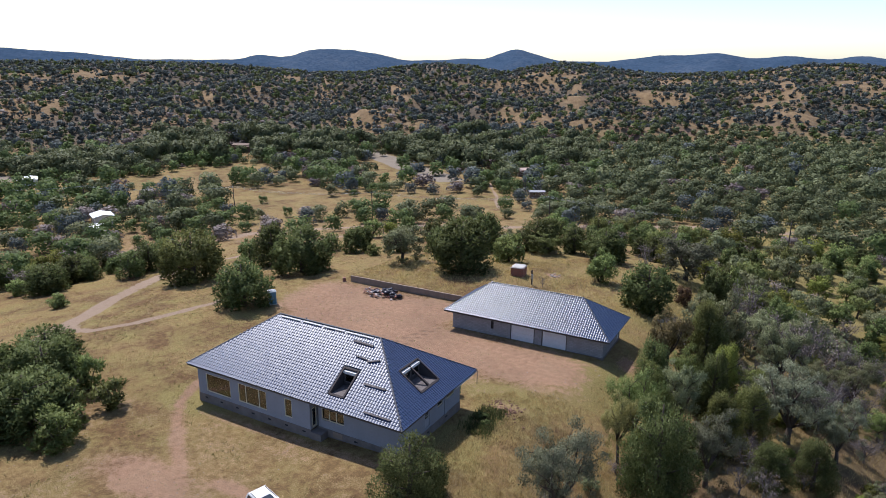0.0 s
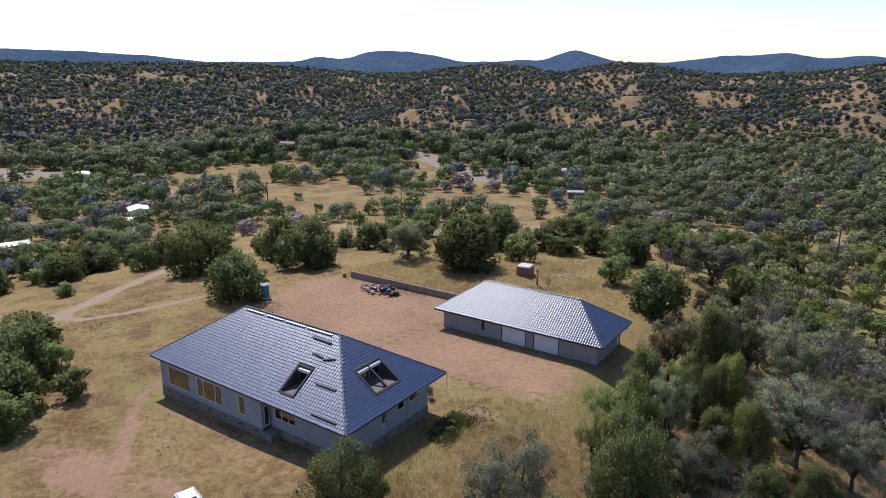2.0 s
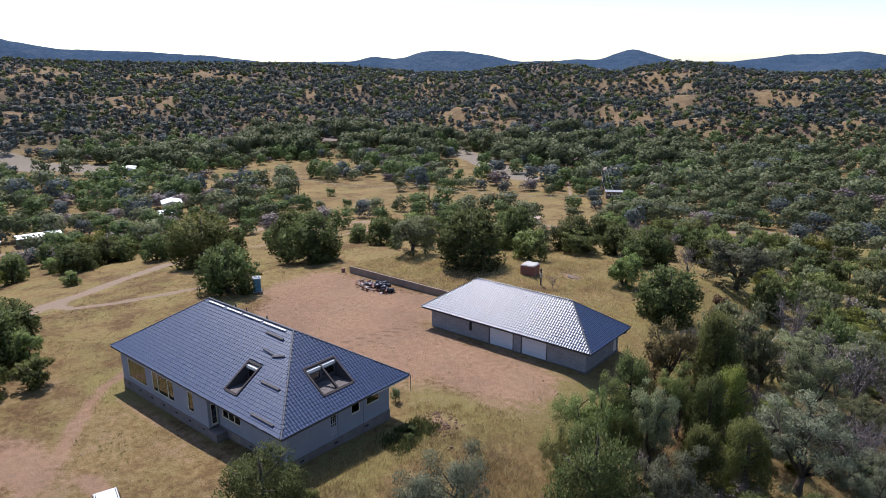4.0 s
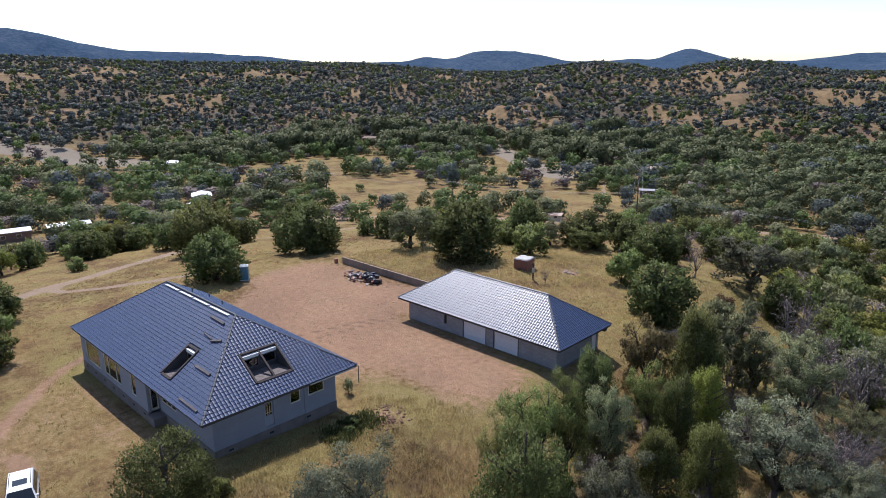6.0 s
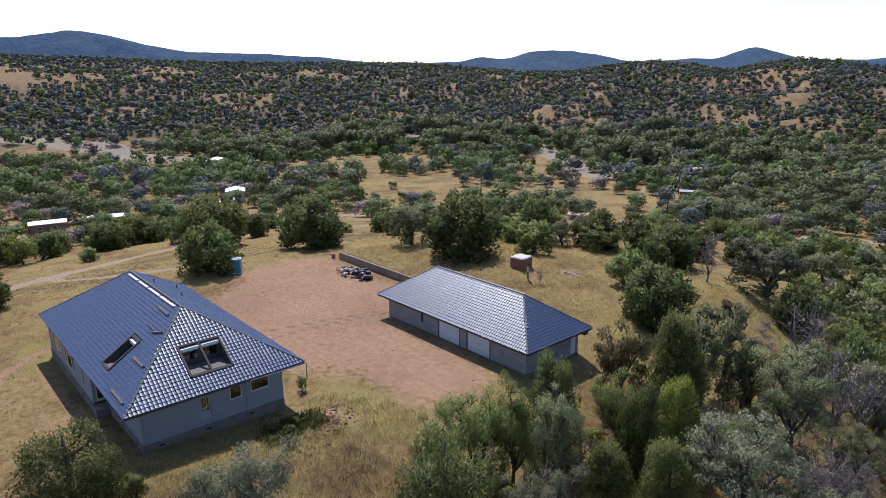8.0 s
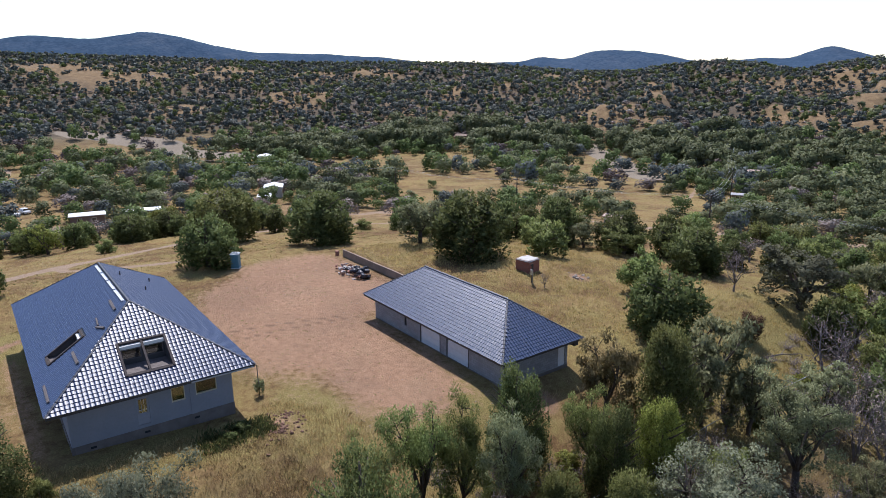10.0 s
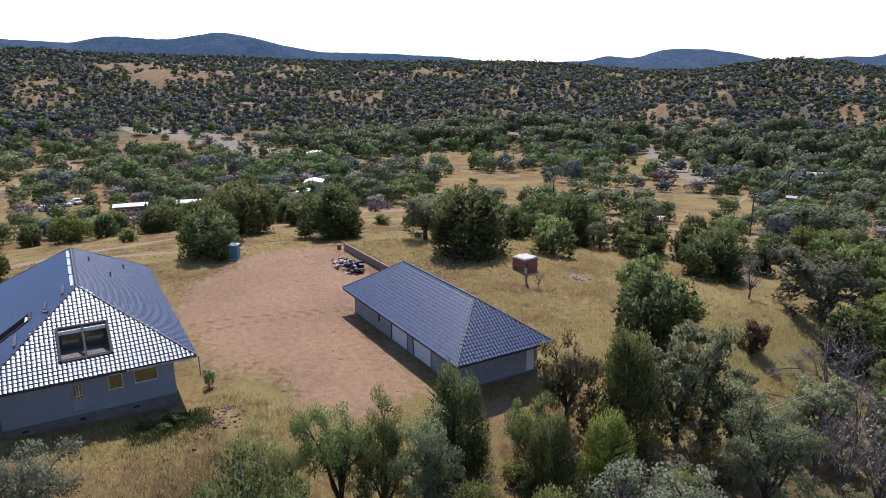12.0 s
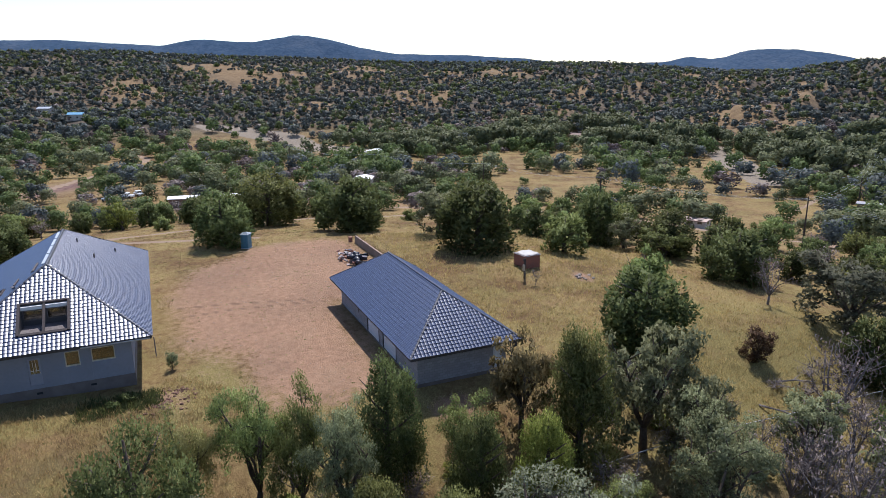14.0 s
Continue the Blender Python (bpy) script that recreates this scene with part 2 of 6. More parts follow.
def glass_material(name, tint):
    m = Mat(name)
    tr = m.t.nodes.new("ShaderNodeBsdfTransparent")
    tr.inputs[0].default_value = (*tint, 1)
    gl = m.t.nodes.new("ShaderNodeBsdfGlossy")
    gl.inputs["Roughness"].default_value = 0.03
    gl.inputs["Color"].default_value = (0.95, 0.95, 0.95, 1)
    fr = m.t.nodes.new("ShaderNodeFresnel")
    fr.inputs[0].default_value = 2.15
    mx = m.t.nodes.new("ShaderNodeMixShader")
    m.t.links.new(fr.outputs[0], mx.inputs[0])
    m.t.links.new(tr.outputs[0], mx.inputs[1])
    m.t.links.new(gl.outputs[0], mx.inputs[2])
    m.t.links.new(mx.outputs[0], m.t.nodes["Material Output"].inputs[0])
    return m.m


GLASS = glass_material("window_glass", (0.72, 0.74, 0.66))

# ground: grass, bare earth, tracks, gravel and hillsides, told apart by fields on the sheet
m = Mat("ground")
pos = m.coord("World")
n1, n2, n3, n4 = m.noise(0.035, 5, vec=pos), m.noise(0.22, 5, vec=pos), m.noise(1.6, 5, 0.7, vec=pos), m.noise(9.0, 4, 0.7, vec=pos)
n5 = m.noise(0.085, 4, 0.65, vec=pos)
grain = m.noise(35.0, 3, 0.7, vec=pos)
straw = m.ramp(n3, [(0.27, (0.122, 0.078, 0.034)), (0.5, (0.240, 0.160, 0.072)), (0.73, (0.37, 0.265, 0.126))])
olive = m.ramp(n4, [(0.3, (0.140, 0.118, 0.038)), (0.7, (0.310, 0.255, 0.100))])
gfac = m.math('ADD', m.math('MULTIPLY', n2, 0.7), m.math('MULTIPLY', n3, 0.5))
gfac = m.math('ADD', gfac, m.math('MULTIPLY', m.attr("green"), 0.55))
straw = m.mix(m.math('MULTIPLY', m.ramp(n5, [(0.44, 0.0), (0.56, 0.9)]), m.math('SUBTRACT', 1.0, m.math('MULTIPLY', m.attr("green"), 1.8), True)), straw, m.ramp(n3, [(0.3, (0.090, 0.050, 0.025)), (0.7, (0.180, 0.102, 0.050))]))
straw = m.mix(m.ramp(m.noise(0.11, 4, 0.65, vec=pos), [(0.50, 0.0), (0.62, 0.65)]), straw, m.ramp(n3, [(0.3, (0.220, 0.136, 0.058)), (0.7, (0.400, 0.270, 0.124))]))
grass = m.mix(m.ramp(gfac, [(0.53, 0.0), (0.74, 0.9)]), straw, olive)
grass = m.mix(m.math('MULTIPLY', m.ramp(n4, [(0.35, 1.0), (0.6, 0.0)]), 0.4), grass, (0.070, 0.048, 0.022))
# brown leaf litter of the grove, and painted weed shadow on the house slope
grass = m.mix(m.math('MULTIPLY', m.attr("litter"), 0.75), grass, m.ramp(n3, [(0.3, (0.066, 0.046, 0.028)), (0.7, (0.150, 0.104, 0.058))]))
earth = m.ramp(m.math('ADD', m.math('MULTIPLY', n3, 0.55), m.math('MULTIPLY', n4, 0.45)),
               [(0.30, (0.165, 0.096, 0.060)), (0.5, (0.292, 0.176, 0.112)), (0.70, (0.42, 0.275, 0.185))])
earth = m.mix(m.ramp(n2, [(0.45, 0.0), (0.75, 0.45)]), earth, (0.27, 0.19, 0.12))
earth = m.mix(m.ramp(n5, [(0.42, 0.0), (0.62, 0.45)]), earth, (0.180, 0.110, 0.074))
edge = m.math('ADD', m.attr("earth"), m.math('MULTIPLY', m.math('SUBTRACT', m.math('ADD', m.math('MULTIPLY', n2, 0.5), m.math('MULTIPLY', n3, 0.5)), 0.5), 1.6))
edge = m.math('ADD', edge, m.math('MULTIPLY', m.math('SUBTRACT', n4, 0.5), 0.8))
earth = m.mix(m.math('MULTIPLY', m.ramp(m.math('ADD', m.attr("rut"), m.math('MULTIPLY', m.math('SUBTRACT', n4, 0.5), 0.8)), [(0.35, 0.0), (0.8, 1.0)]), 0.6), earth, (0.13, 0.085, 0.058))
speck = m.noise(3.2, 2, 0.5, vec=pos)
earth = m.mix(m.math('MULTIPLY', m.ramp(speck, [(0.58, 0.0), (0.68, 1.0)]), 0.5), earth, (0.12, 0.085, 0.06))
col = m.mix(m.ramp(edge, [(0.38, 0.0), (0.62, 1.0)]), grass, earth)
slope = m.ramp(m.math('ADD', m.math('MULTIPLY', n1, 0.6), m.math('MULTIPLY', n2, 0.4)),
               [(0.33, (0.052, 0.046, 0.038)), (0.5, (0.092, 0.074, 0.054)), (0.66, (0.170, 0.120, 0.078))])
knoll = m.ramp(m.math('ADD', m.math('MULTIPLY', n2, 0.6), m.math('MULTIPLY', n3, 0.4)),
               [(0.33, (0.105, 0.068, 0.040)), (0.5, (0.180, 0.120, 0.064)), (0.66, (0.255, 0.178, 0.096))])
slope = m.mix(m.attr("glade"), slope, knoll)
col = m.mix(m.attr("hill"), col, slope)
rock = m.ramp(m.noise(0.5, 5, vec=pos, stretch=(1, 1, 4)), [(0.35, (0.10, 0.058, 0.050)), (0.65, (0.20, 0.125, 0.108))])
col = m.mix(m.attr("cliff"), col, rock)
track = m.ramp(n4, [(0.3, (0.200, 0.142, 0.100)), (0.7, (0.31, 0.228, 0.166))])
te = m.math('ADD', m.attr("track"), m.math('MULTIPLY', m.math('SUBTRACT', n3, 0.5), 0.7))
col = m.mix(m.ramp(te, [(0.4, 0.0), (0.6, 1.0)]), col, track)
gravel = m.ramp(n4, [(0.3, (0.165, 0.135, 0.105)), (0.7, (0.255, 0.215, 0.17))])
we = m.math('ADD', m.attr("gravel"), m.math('MULTIPLY', m.math('SUBTRACT', n2, 0.5), 1.0))
col = m.mix(m.ramp(we, [(0.4, 0.0), (0.65, 1.0)]), col, gravel)
m.bump(m.mix(0.4, n4, grain), 0.9, 0.14)
GROUND = m.done(col, 0.97, 0, 0.15)
# far ridges: the blue of distance haze is painted into the base colour
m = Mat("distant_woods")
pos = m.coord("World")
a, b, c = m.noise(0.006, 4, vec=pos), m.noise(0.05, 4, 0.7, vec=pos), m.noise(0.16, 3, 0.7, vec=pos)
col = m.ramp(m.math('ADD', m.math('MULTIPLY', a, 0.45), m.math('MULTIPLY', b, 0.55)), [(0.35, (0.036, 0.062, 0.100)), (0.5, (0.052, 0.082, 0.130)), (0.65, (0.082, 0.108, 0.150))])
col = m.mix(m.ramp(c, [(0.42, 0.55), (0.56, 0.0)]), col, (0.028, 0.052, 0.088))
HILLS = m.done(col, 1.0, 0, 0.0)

# ---------------- the lie of the land ----------------
HUB = (35.0, -12.0)          # bearings and distances of the hills are taken from here
CREST = [(-12, 22), (-4, 25), (0, 30), (3, 30), (7, 21), (10, 20), (13, 18), (16, 21), (19, 29), (22, 31), (24, 26), (26, 19), (29, 27),
         (32, 31), (35, 26), (38, 19), (42, 19), (46, 24), (50, 29), (55, 31), (66, 32), (75, 38), (85, 43), (90, 47), (110, 45)]
PEAKS = [(-14, 30), (-2.3, 40), (-0.9, 48), (0.8, 40), (4, 47), (6.4, 41), (8.9, 54), (11.4, 48), (12.7, 50), (17.5, 34), (21.3, 36), (23, 50),
         (24.6, 64), (26.2, 50), (27.2, 39), (29, 42), (30.5, 38), (33.8, 36), (36, 50), (38.5, 60), (41.5, 60), (43.5, 42), (46, 49), (47.4, 36),
         (55, 38), (59, 50), (63, 57), (66, 60), (69, 62), (71.8, 75), (74.5, 93), (76.7, 103), (80.7, 87), (84.5, 93), (87.4, 79), (93.9, 90), (104, 80)]
YARD = [(-40, 36), (-38, 26), (-31, 19), (-24, 15.5), (0, 15.5), (3, 17.5), (8, 22), (7, 29.5), (-13, 30), (-14, 38.6), (-36, 38.6)]
TRACKS = [(1.8, [(-46, -18), (-53, -6), (-56.9, 0.5), (-60.8, 6), (-64, 13), (-69, 20), (-74, 30), (-78, 36.5), (-81, 50), (-75, 60), (-73.6, 81), (-71.7, 90)]),
          (0.75, [(-60, 7), (-54, 7.2), (-50.4, 11.2), (-48.5, 17), (-47.2, 22.1), (-46, 27.5)]),
          (2.4, [(-150, 10), (-126.7, 44), (-106.7, 85.8), (-83.5, 108.6), (-51, 115.6), (-30, 135), (-10.5, 155), (2.5, 161.5), (40, 175)]),
          (0.7, [(-66, 156), (-66.8, 161), (-77.4, 180), (-96.5, 215)]),
          (2.0, [(-338, 2), (-333, 7), (-308, 14), (-280, 9), (-268, 0), (-226, -15), (-205, -21), (-201, -28), (-190, -44)])]
FOOTPATH = [(-28.5, 3.5), (-27.6, 1.2), (-26.5, -1), (-24.4, -3), (-20, -6.7), (-17, -8.8), (-15.4, -10.2), (-13, -14)]
RUTS = [[(-13.4, 13.5), (-14.7, 16.5), (-14.9, 19.2), (-14.7, 21.8), (-14.3, 25.6), (-13.5, 29.5)], [(-17.4, 15.8), (-16.9, 19.6), (-16.0, 23.2), (-14.8, 28.1)]]
FIELDS = [(-293, 199, 26, 9), (-220, 197, 21, 16), (-143, 141, 19, 22), (-104, 143, 16, 17), (-209, 130, 13, 11), (-248, 117, 16, 9),
          (-242, 232, 16, 16), (-98, 156, 10, 12), (-35, 82, 9, 9), (-191, 13, 14, 14), (-84, 172, 10, 18), (-81, 154, 8, 20)]
WASHES = [(13, [(-400, 55), (-355, 90), (-325, 98), (-295, 112)]), (8, [(-118, 214), (-142, 234), (-160, 245), (-186, 264), (-214, 282)])]


def to_line(x, y, pts):
    """Distance to a line of points on the plan."""
    best = np.full(np.shape(x), 1e9)
    for (ax, ay), (bx, by) in zip(pts, pts[1:]):
        dx, dy = bx - ax, by - ay
        s = np.clip(((x - ax) * dx + (y - ay) * dy) / (dx * dx + dy * dy), 0, 1)
        best = np.minimum(best, np.hypot(x - ax - s * dx, y - ay - s * dy))
    return best


def within(x, y, pts):
    hit = np.zeros(np.shape(x), bool)
    for (ax, ay), (bx, by) in zip(pts, pts[1:] + pts[:1]):
        hit ^= ((ay > y) != (by > y)) & (x < (bx - ax) * (y - ay) / (by - ay + 1e-12) + ax)
    return hit


def polar(x, y):
    return np.degrees(np.arctan2(-(x - HUB[0]), y - HUB[1])), np.hypot(x - HUB[0], y - HUB[1])


GLADES_EAST = [(23.1, 714, 3.1, 52), (26.9, 690, 2.0, 60), (20.2, 674, 1.3, 60), (19.6, 536, 2.3, 30), (24.5, 482, 2.9, 26), (18.4, 440, 4.2, 18),
               (12.3, 790, 3.0, 90), (13.2, 593, 1.9, 40), (5.2, 800, 3.0, 95), (4.3, 599, 2.0, 70), (6.5, 452, 3.0, 26), (3.1, 490, 1.6, 40),
               (1.9, 842, 1.8, 70), (30.2, 760, 0.8, 70), (9.1, 471, 2.0, 30), (-3.0, 690, 3.0, 110)]
GLADES_WEST = [(59.0, 735, 3.2, 74), (51.6, 560, 2.3, 30), (54.2, 477, 3.6, 22), (42.6, 790, 2.0, 90), (41.5, 640, 1.2, 70), (39.3, 465, 2.9, 30),
               (35.5, 590, 1.1, 105), (63.5, 686, 2.4, 40), (66.1, 542, 1.9, 24), (80.4, 690, 5.3, 95), (70.9, 700, 3.9, 95), (35.7, 439, 3.4, 12),
               (63.7, 527, 1.9, 22), (74.1, 510, 2.2, 22), (47.5, 650, 1.2, 60), (88.0, 560, 2.2, 50)]


def glade(x, y):
    """1 on the grassy knolls and spurs of the hillsides, 0 in the wooded gullies between them."""
    az, far = polar(x, y)
    az = az + 1.6 * (fbm(x, y, 70, 35, 3) - 0.5)
    far = far + 60 * (fbm(x, y, 55, 36, 3) - 0.5)
    best = np.zeros(np.shape(az))
    for k, glades in ((0.42, GLADES_EAST), (0.6, GLADES_WEST)):
        for a0, f0, wa, wf in glades:
            best = np.maximum(best, np.exp(-k * ((az - a0) / wa) ** 2 - k * ((far - f0) / wf) ** 2))
    return best


def spur(x, y):
    """1 on the backs of the spurs that run down the hillsides, 0 in the gullies between them."""
    az, far = polar(x, y)
    u = az * 4.4 + 46 * (fbm(x, y, 210, 33, 3) - 0.5)
    return np.clip(1.15 - 3.4 * np.abs(fbm(u, far * 0.26, 34, 31, 3) - 0.5), 0, 1)


def lie(x, y):
    """Height of the ground, and how far it is hillside, at places on the plan."""
    x, y = np.asarray(x, float), np.asarray(y, float)
    az, far = polar(x, y)
    out = np.hypot(x + 10, (y - 12) * 0.82)
    z = np.interp(out + 8 * (fbm(x, y, 45, 3) - 0.5), [34, 41, 49, 60, 80, 95, 112, 135], [0, -0.5, -1.7, -3.5, -6.8, -9.4, -11.6, -12.8]) - 5.0 * step(140, 330, far)
    z = z - 3.3 * step(5.5, 18.5, x) * (1 - step(60, 120, out)) - 3.0 * step(20, 45, x) * step(-60, 0, y) * (1 - step(60, 120, out))
    # the terrace held by the low wall, and the rise behind it
    z = z + 0.85 * step(39.25, 39.6, y) * step(-37.5, -35.6, x) * (1 - step(-13, -6, x)) * (1 - step(52, 70, y))
    z = z + 0.45 * step(41, 50, y) * step(-36, -24, x) * (1 - step(-8, 4, x)) * (1 - step(54, 70, y))
    z = z + 0.45 * np.exp(-((x + 1) ** 2 + (y - 0) ** 2) / 50.0)
    for a0, f0, wa in ((17, 432, 2.2), (8, 420, 1.6), (12.5, 455, 2.0)):
        z = z + 5.0 * np.exp(-((az - a0) / wa) ** 2) * step(f0 - 8, f0 + 4, far) * (1 - step(f0 + 40, f0 + 130, far))
    z = z + 0.35 * np.exp(-((x - 4.6) ** 2 + (y - 13.6) ** 2) / 3.0) + 0.25 * np.exp(-((x - 2.2) ** 2 + (y - 14.6) ** 2) / 1.5)
    rough = step(30, 90, out)
    z = z + (fbm(x, y, 9, 11) - 0.5) * (0.12 + 1.0 * rough)
    # hills
    edge = np.where(az < 25, 405.0, 385.0) + 90 * (fbm(x, y, 160, 21) - 0.5)
    top = np.interp(az, [a for a, _ in CREST], [h for _, h in CREST]) + 17.5
    rise = np.clip((far - edge) / (860 - edge), 0, 1.0)
    hill = step(0.0, 0.12, rise)
    shape = rise ** 0.85
    bumps = (0.55 * (spur(x, y) - 0.6) + 0.42 * (glade(x, y) - 0.42)) * np.where(az < 40, 34, 17) * np.sin(np.pi * np.clip(rise, 0.06, 0.96)) * hill + (fbm(x, y, 60, 41) - 0.5) * 9 * hill
    hz = top * shape + bumps * (1 - step(0.8, 1.0, rise))
    hz = np.minimum(hz, top * (0.3 + 0.7 * rise) + 2)
    hz = np.where(far > 860, top * (1 - 0.75 * step(860, 1250, far)), hz)
    return z + hz * (rise > 0), hill


def sheet(name, az_list, far_list, height, material, fields=None, hub=HUB):
    az, far = np.meshgrid(np.radians(az_list), far_list, indexing="ij")
    x, y = hub[0] - np.sin(az) * far, hub[1] + np.cos(az) * far
    z = height(x, y)
    na, nf = az.shape
    i = (np.arange(na - 1)[:, None] * nf + np.arange(nf - 1)[None, :]).ravel()
    faces = np.stack([i, i + 1, i + nf + 1, i + nf], 1).astype(np.int32)
    me = bpy.data.meshes.new(name)
    me.vertices.add(na * nf)
    me.vertices.foreach_set("co", np.stack([x, y, z], -1).astype(np.float32).ravel())
    me.loops.add(faces.size)
    me.loops.foreach_set("vertex_index", faces.ravel())
    me.polygons.add(len(faces))
    me.polygons.foreach_set("loop_start", np.arange(0, faces.size, 4, dtype=np.int32))
    me.polygons.foreach_set("use_smooth", np.ones(len(faces), bool))
    me.update(calc_edges=True)
    for key, values in (fields(x, y) if fields else {}).items():
        at = me.attributes.new(key, 'FLOAT', 'POINT')
        at.data.foreach_set("value", values.astype(np.float32).ravel())
    me.materials.append(material)
    return new(name, me)


def ground_fields(x, y):
    az, far = polar(x, y)
    _, hill = lie(x, y)
    inside = within(x, y, YARD)
    rim = to_line(x, y, YARD + YARD[:1])
    yard = np.clip(0.5 + np.where(inside, rim, -rim) / 9.0, 0, 0.92)
    yard = yard * (1 - 0.55 * np.exp(-((x + 1.0) / 6) ** 2 - ((y - 18) / 4) ** 2))
    front = np.exp(-((x + 18.5) / 8) ** 2 - ((y + 11.5) / 3.2) ** 2) * (0.45 + 0.7 * fbm(x, y, 3.5, 181, 3)) + 0.7 * np.exp(-((x + 10.5) / 3) ** 2 - ((y + 8.6) / 0.9) ** 2)
    front = np.maximum(front, step(1.5, 0.1, to_line(x, y, FOOTPATH)) * 0.72)
    strip = 0.5 * step(1.5, 0.2, to_line(x, y, [(-23, -1.2), (-2, -0.6)]))
    valley = step(70, 110, np.hypot(x + 10, y - 12)) * 0.62 * fbm(x, y, 40, 5) * 0.95
    worn = step(2, -3, y) * step(-44, -32, x) * step(6, -2, x) * (0.12 + 0.50 * fbm(x, y, 8, 191, 3))
    earth = np.maximum.reduce([yard, front, strip, valley, worn])
    track = np.zeros_like(x)
    for w, line in TRACKS:
        d = to_line(x, y, line)
        track = np.maximum(track, step(w * 1.35, w * 0.55, d) * (1 - 0.38 * np.exp(-(d / (0.28 * w)) ** 2)))
    track = np.maximum(track, 0.9 * np.exp(-((x + 60.5) / 3.6) ** 2 - ((y - 6.8) / 2.6) ** 2))
    gravel = np.zeros_like(x)
    for w, line in WASHES:
        gravel = np.maximum(gravel, step(w * 1.3, w * 0.6, to_line(x, y, line)))
    green = np.exp(-((x + 25.5) / 3) ** 2 - ((y + 0.5) / 1.6) ** 2) * 1.2 + 0.9 * np.exp(-((x - 8) / 5) ** 2 - ((y - 26) / 4) ** 2)
    green = green + 0.36 * step(-4, 14, x) * step(38, 50, y) + 0.5 * np.exp(-((x - 2) / 4) ** 2 - ((y - 17) / 2.5) ** 2)
    earth = np.maximum(earth, (0.35 + 0.6 * fbm(x, y, 1.6, 171, 2)) * np.exp(-((x - 3.2) / 2.6) ** 2 - ((y - 14.3) / 1.7) ** 2))
    earth = np.maximum(earth, 0.9 * np.exp(-((x + 8.1) / 1.6) ** 2 - ((y - 56.5) / 1.3) ** 2))
    earth = np.maximum(earth, 0.85 * np.exp(-((x - 10.2) / 1.6) ** 2 - ((y - 32.9) / 2.2) ** 2))
    green = green + 0.8 * np.exp(-((x - 2.2) / 1.8) ** 2 - ((y - 6) / 6.5) ** 4)
    rut = np.zeros_like(x)
    for line in RUTS:
        rut = np.maximum(rut, step(0.38, 0.05, to_line(x, y, line)))
    cliff = np.zeros_like(x)
    for a0, f0, wa, wf in ((17, 430, 1.9, 7), (8, 418, 1.4, 6), (12.5, 453, 1.5, 5)):
        cliff = np.maximum(cliff, np.exp(-((az - a0) / wa) ** 4 - ((far - f0) / wf) ** 4) * step(0.36, 0.52, fbm(x, y, 9, 151)))
    cliff = np.maximum(cliff, np.exp(-(to_line(x, y, [(-198, -20), (-222, -12), (-238, 0)]) / 7) ** 2))
    litter = step(13, 19, x) * (1 - step(34, 44, y) * (1 - step(17, 23, x))) * step(0.30, 0.55, fbm(x, y, 7, 161, 3)) * (1 - step(70, 110, y))
    # beside the house: brown mottling that also paints in the shadows among weeds
    litter = np.maximum(litter, 0.7 * step(1.5, 4, x) * (1 - step(12, 16, x)) * step(-10, -4, y) * (1 - step(13, 17, y)) * step(0.42, 0.62, fbm(x, y, 4, 162, 3)))
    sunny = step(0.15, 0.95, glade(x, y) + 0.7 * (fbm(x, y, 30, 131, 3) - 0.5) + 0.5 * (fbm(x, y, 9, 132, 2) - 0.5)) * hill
    return {"litter": litter, "glade": sunny, "earth": earth, "track": track, "gravel": gravel, "green": green, "hill": hill, "cliff": cliff, "rut": rut}


near = np.arange(24, 112, 0.62)
FAN = np.concatenate([near, np.geomspace(112, 1000, 175)[1:], np.geomspace(1000, 4900, 40)[1:]])
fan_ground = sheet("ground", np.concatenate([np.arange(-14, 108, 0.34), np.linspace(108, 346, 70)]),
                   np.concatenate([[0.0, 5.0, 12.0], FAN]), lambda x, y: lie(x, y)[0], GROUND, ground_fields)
tagged(fan_ground, "dry golden grassland, bare reddish earth yard and scrubby hillsides", "ground", kind="structure")


def far_height(x, y):
    az, far = polar(x, y)
    top = sum(np.interp(az + o, [a for a, _ in PEAKS], [h for _, h in PEAKS]) for o in (-0.5, 0, 0.5)) / 3 + 2.2 * (fbm(az * 40, far * 0.02, 30, 61) - 0.5)
    up = step(1180, 1550, far + 60 * (fbm(x, y, 120, 71) - 0.5)) * (1 - 0.6 * step(1600, 2100, far))
    return -25 + (top + 25) * up + (fbm(x, y, 90, 81) - 0.5) * 16 * up * (1 - step(1450, 1560, far))


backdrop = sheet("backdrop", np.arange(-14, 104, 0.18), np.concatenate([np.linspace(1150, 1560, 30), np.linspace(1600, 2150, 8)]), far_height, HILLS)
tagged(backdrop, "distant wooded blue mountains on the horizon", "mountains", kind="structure")

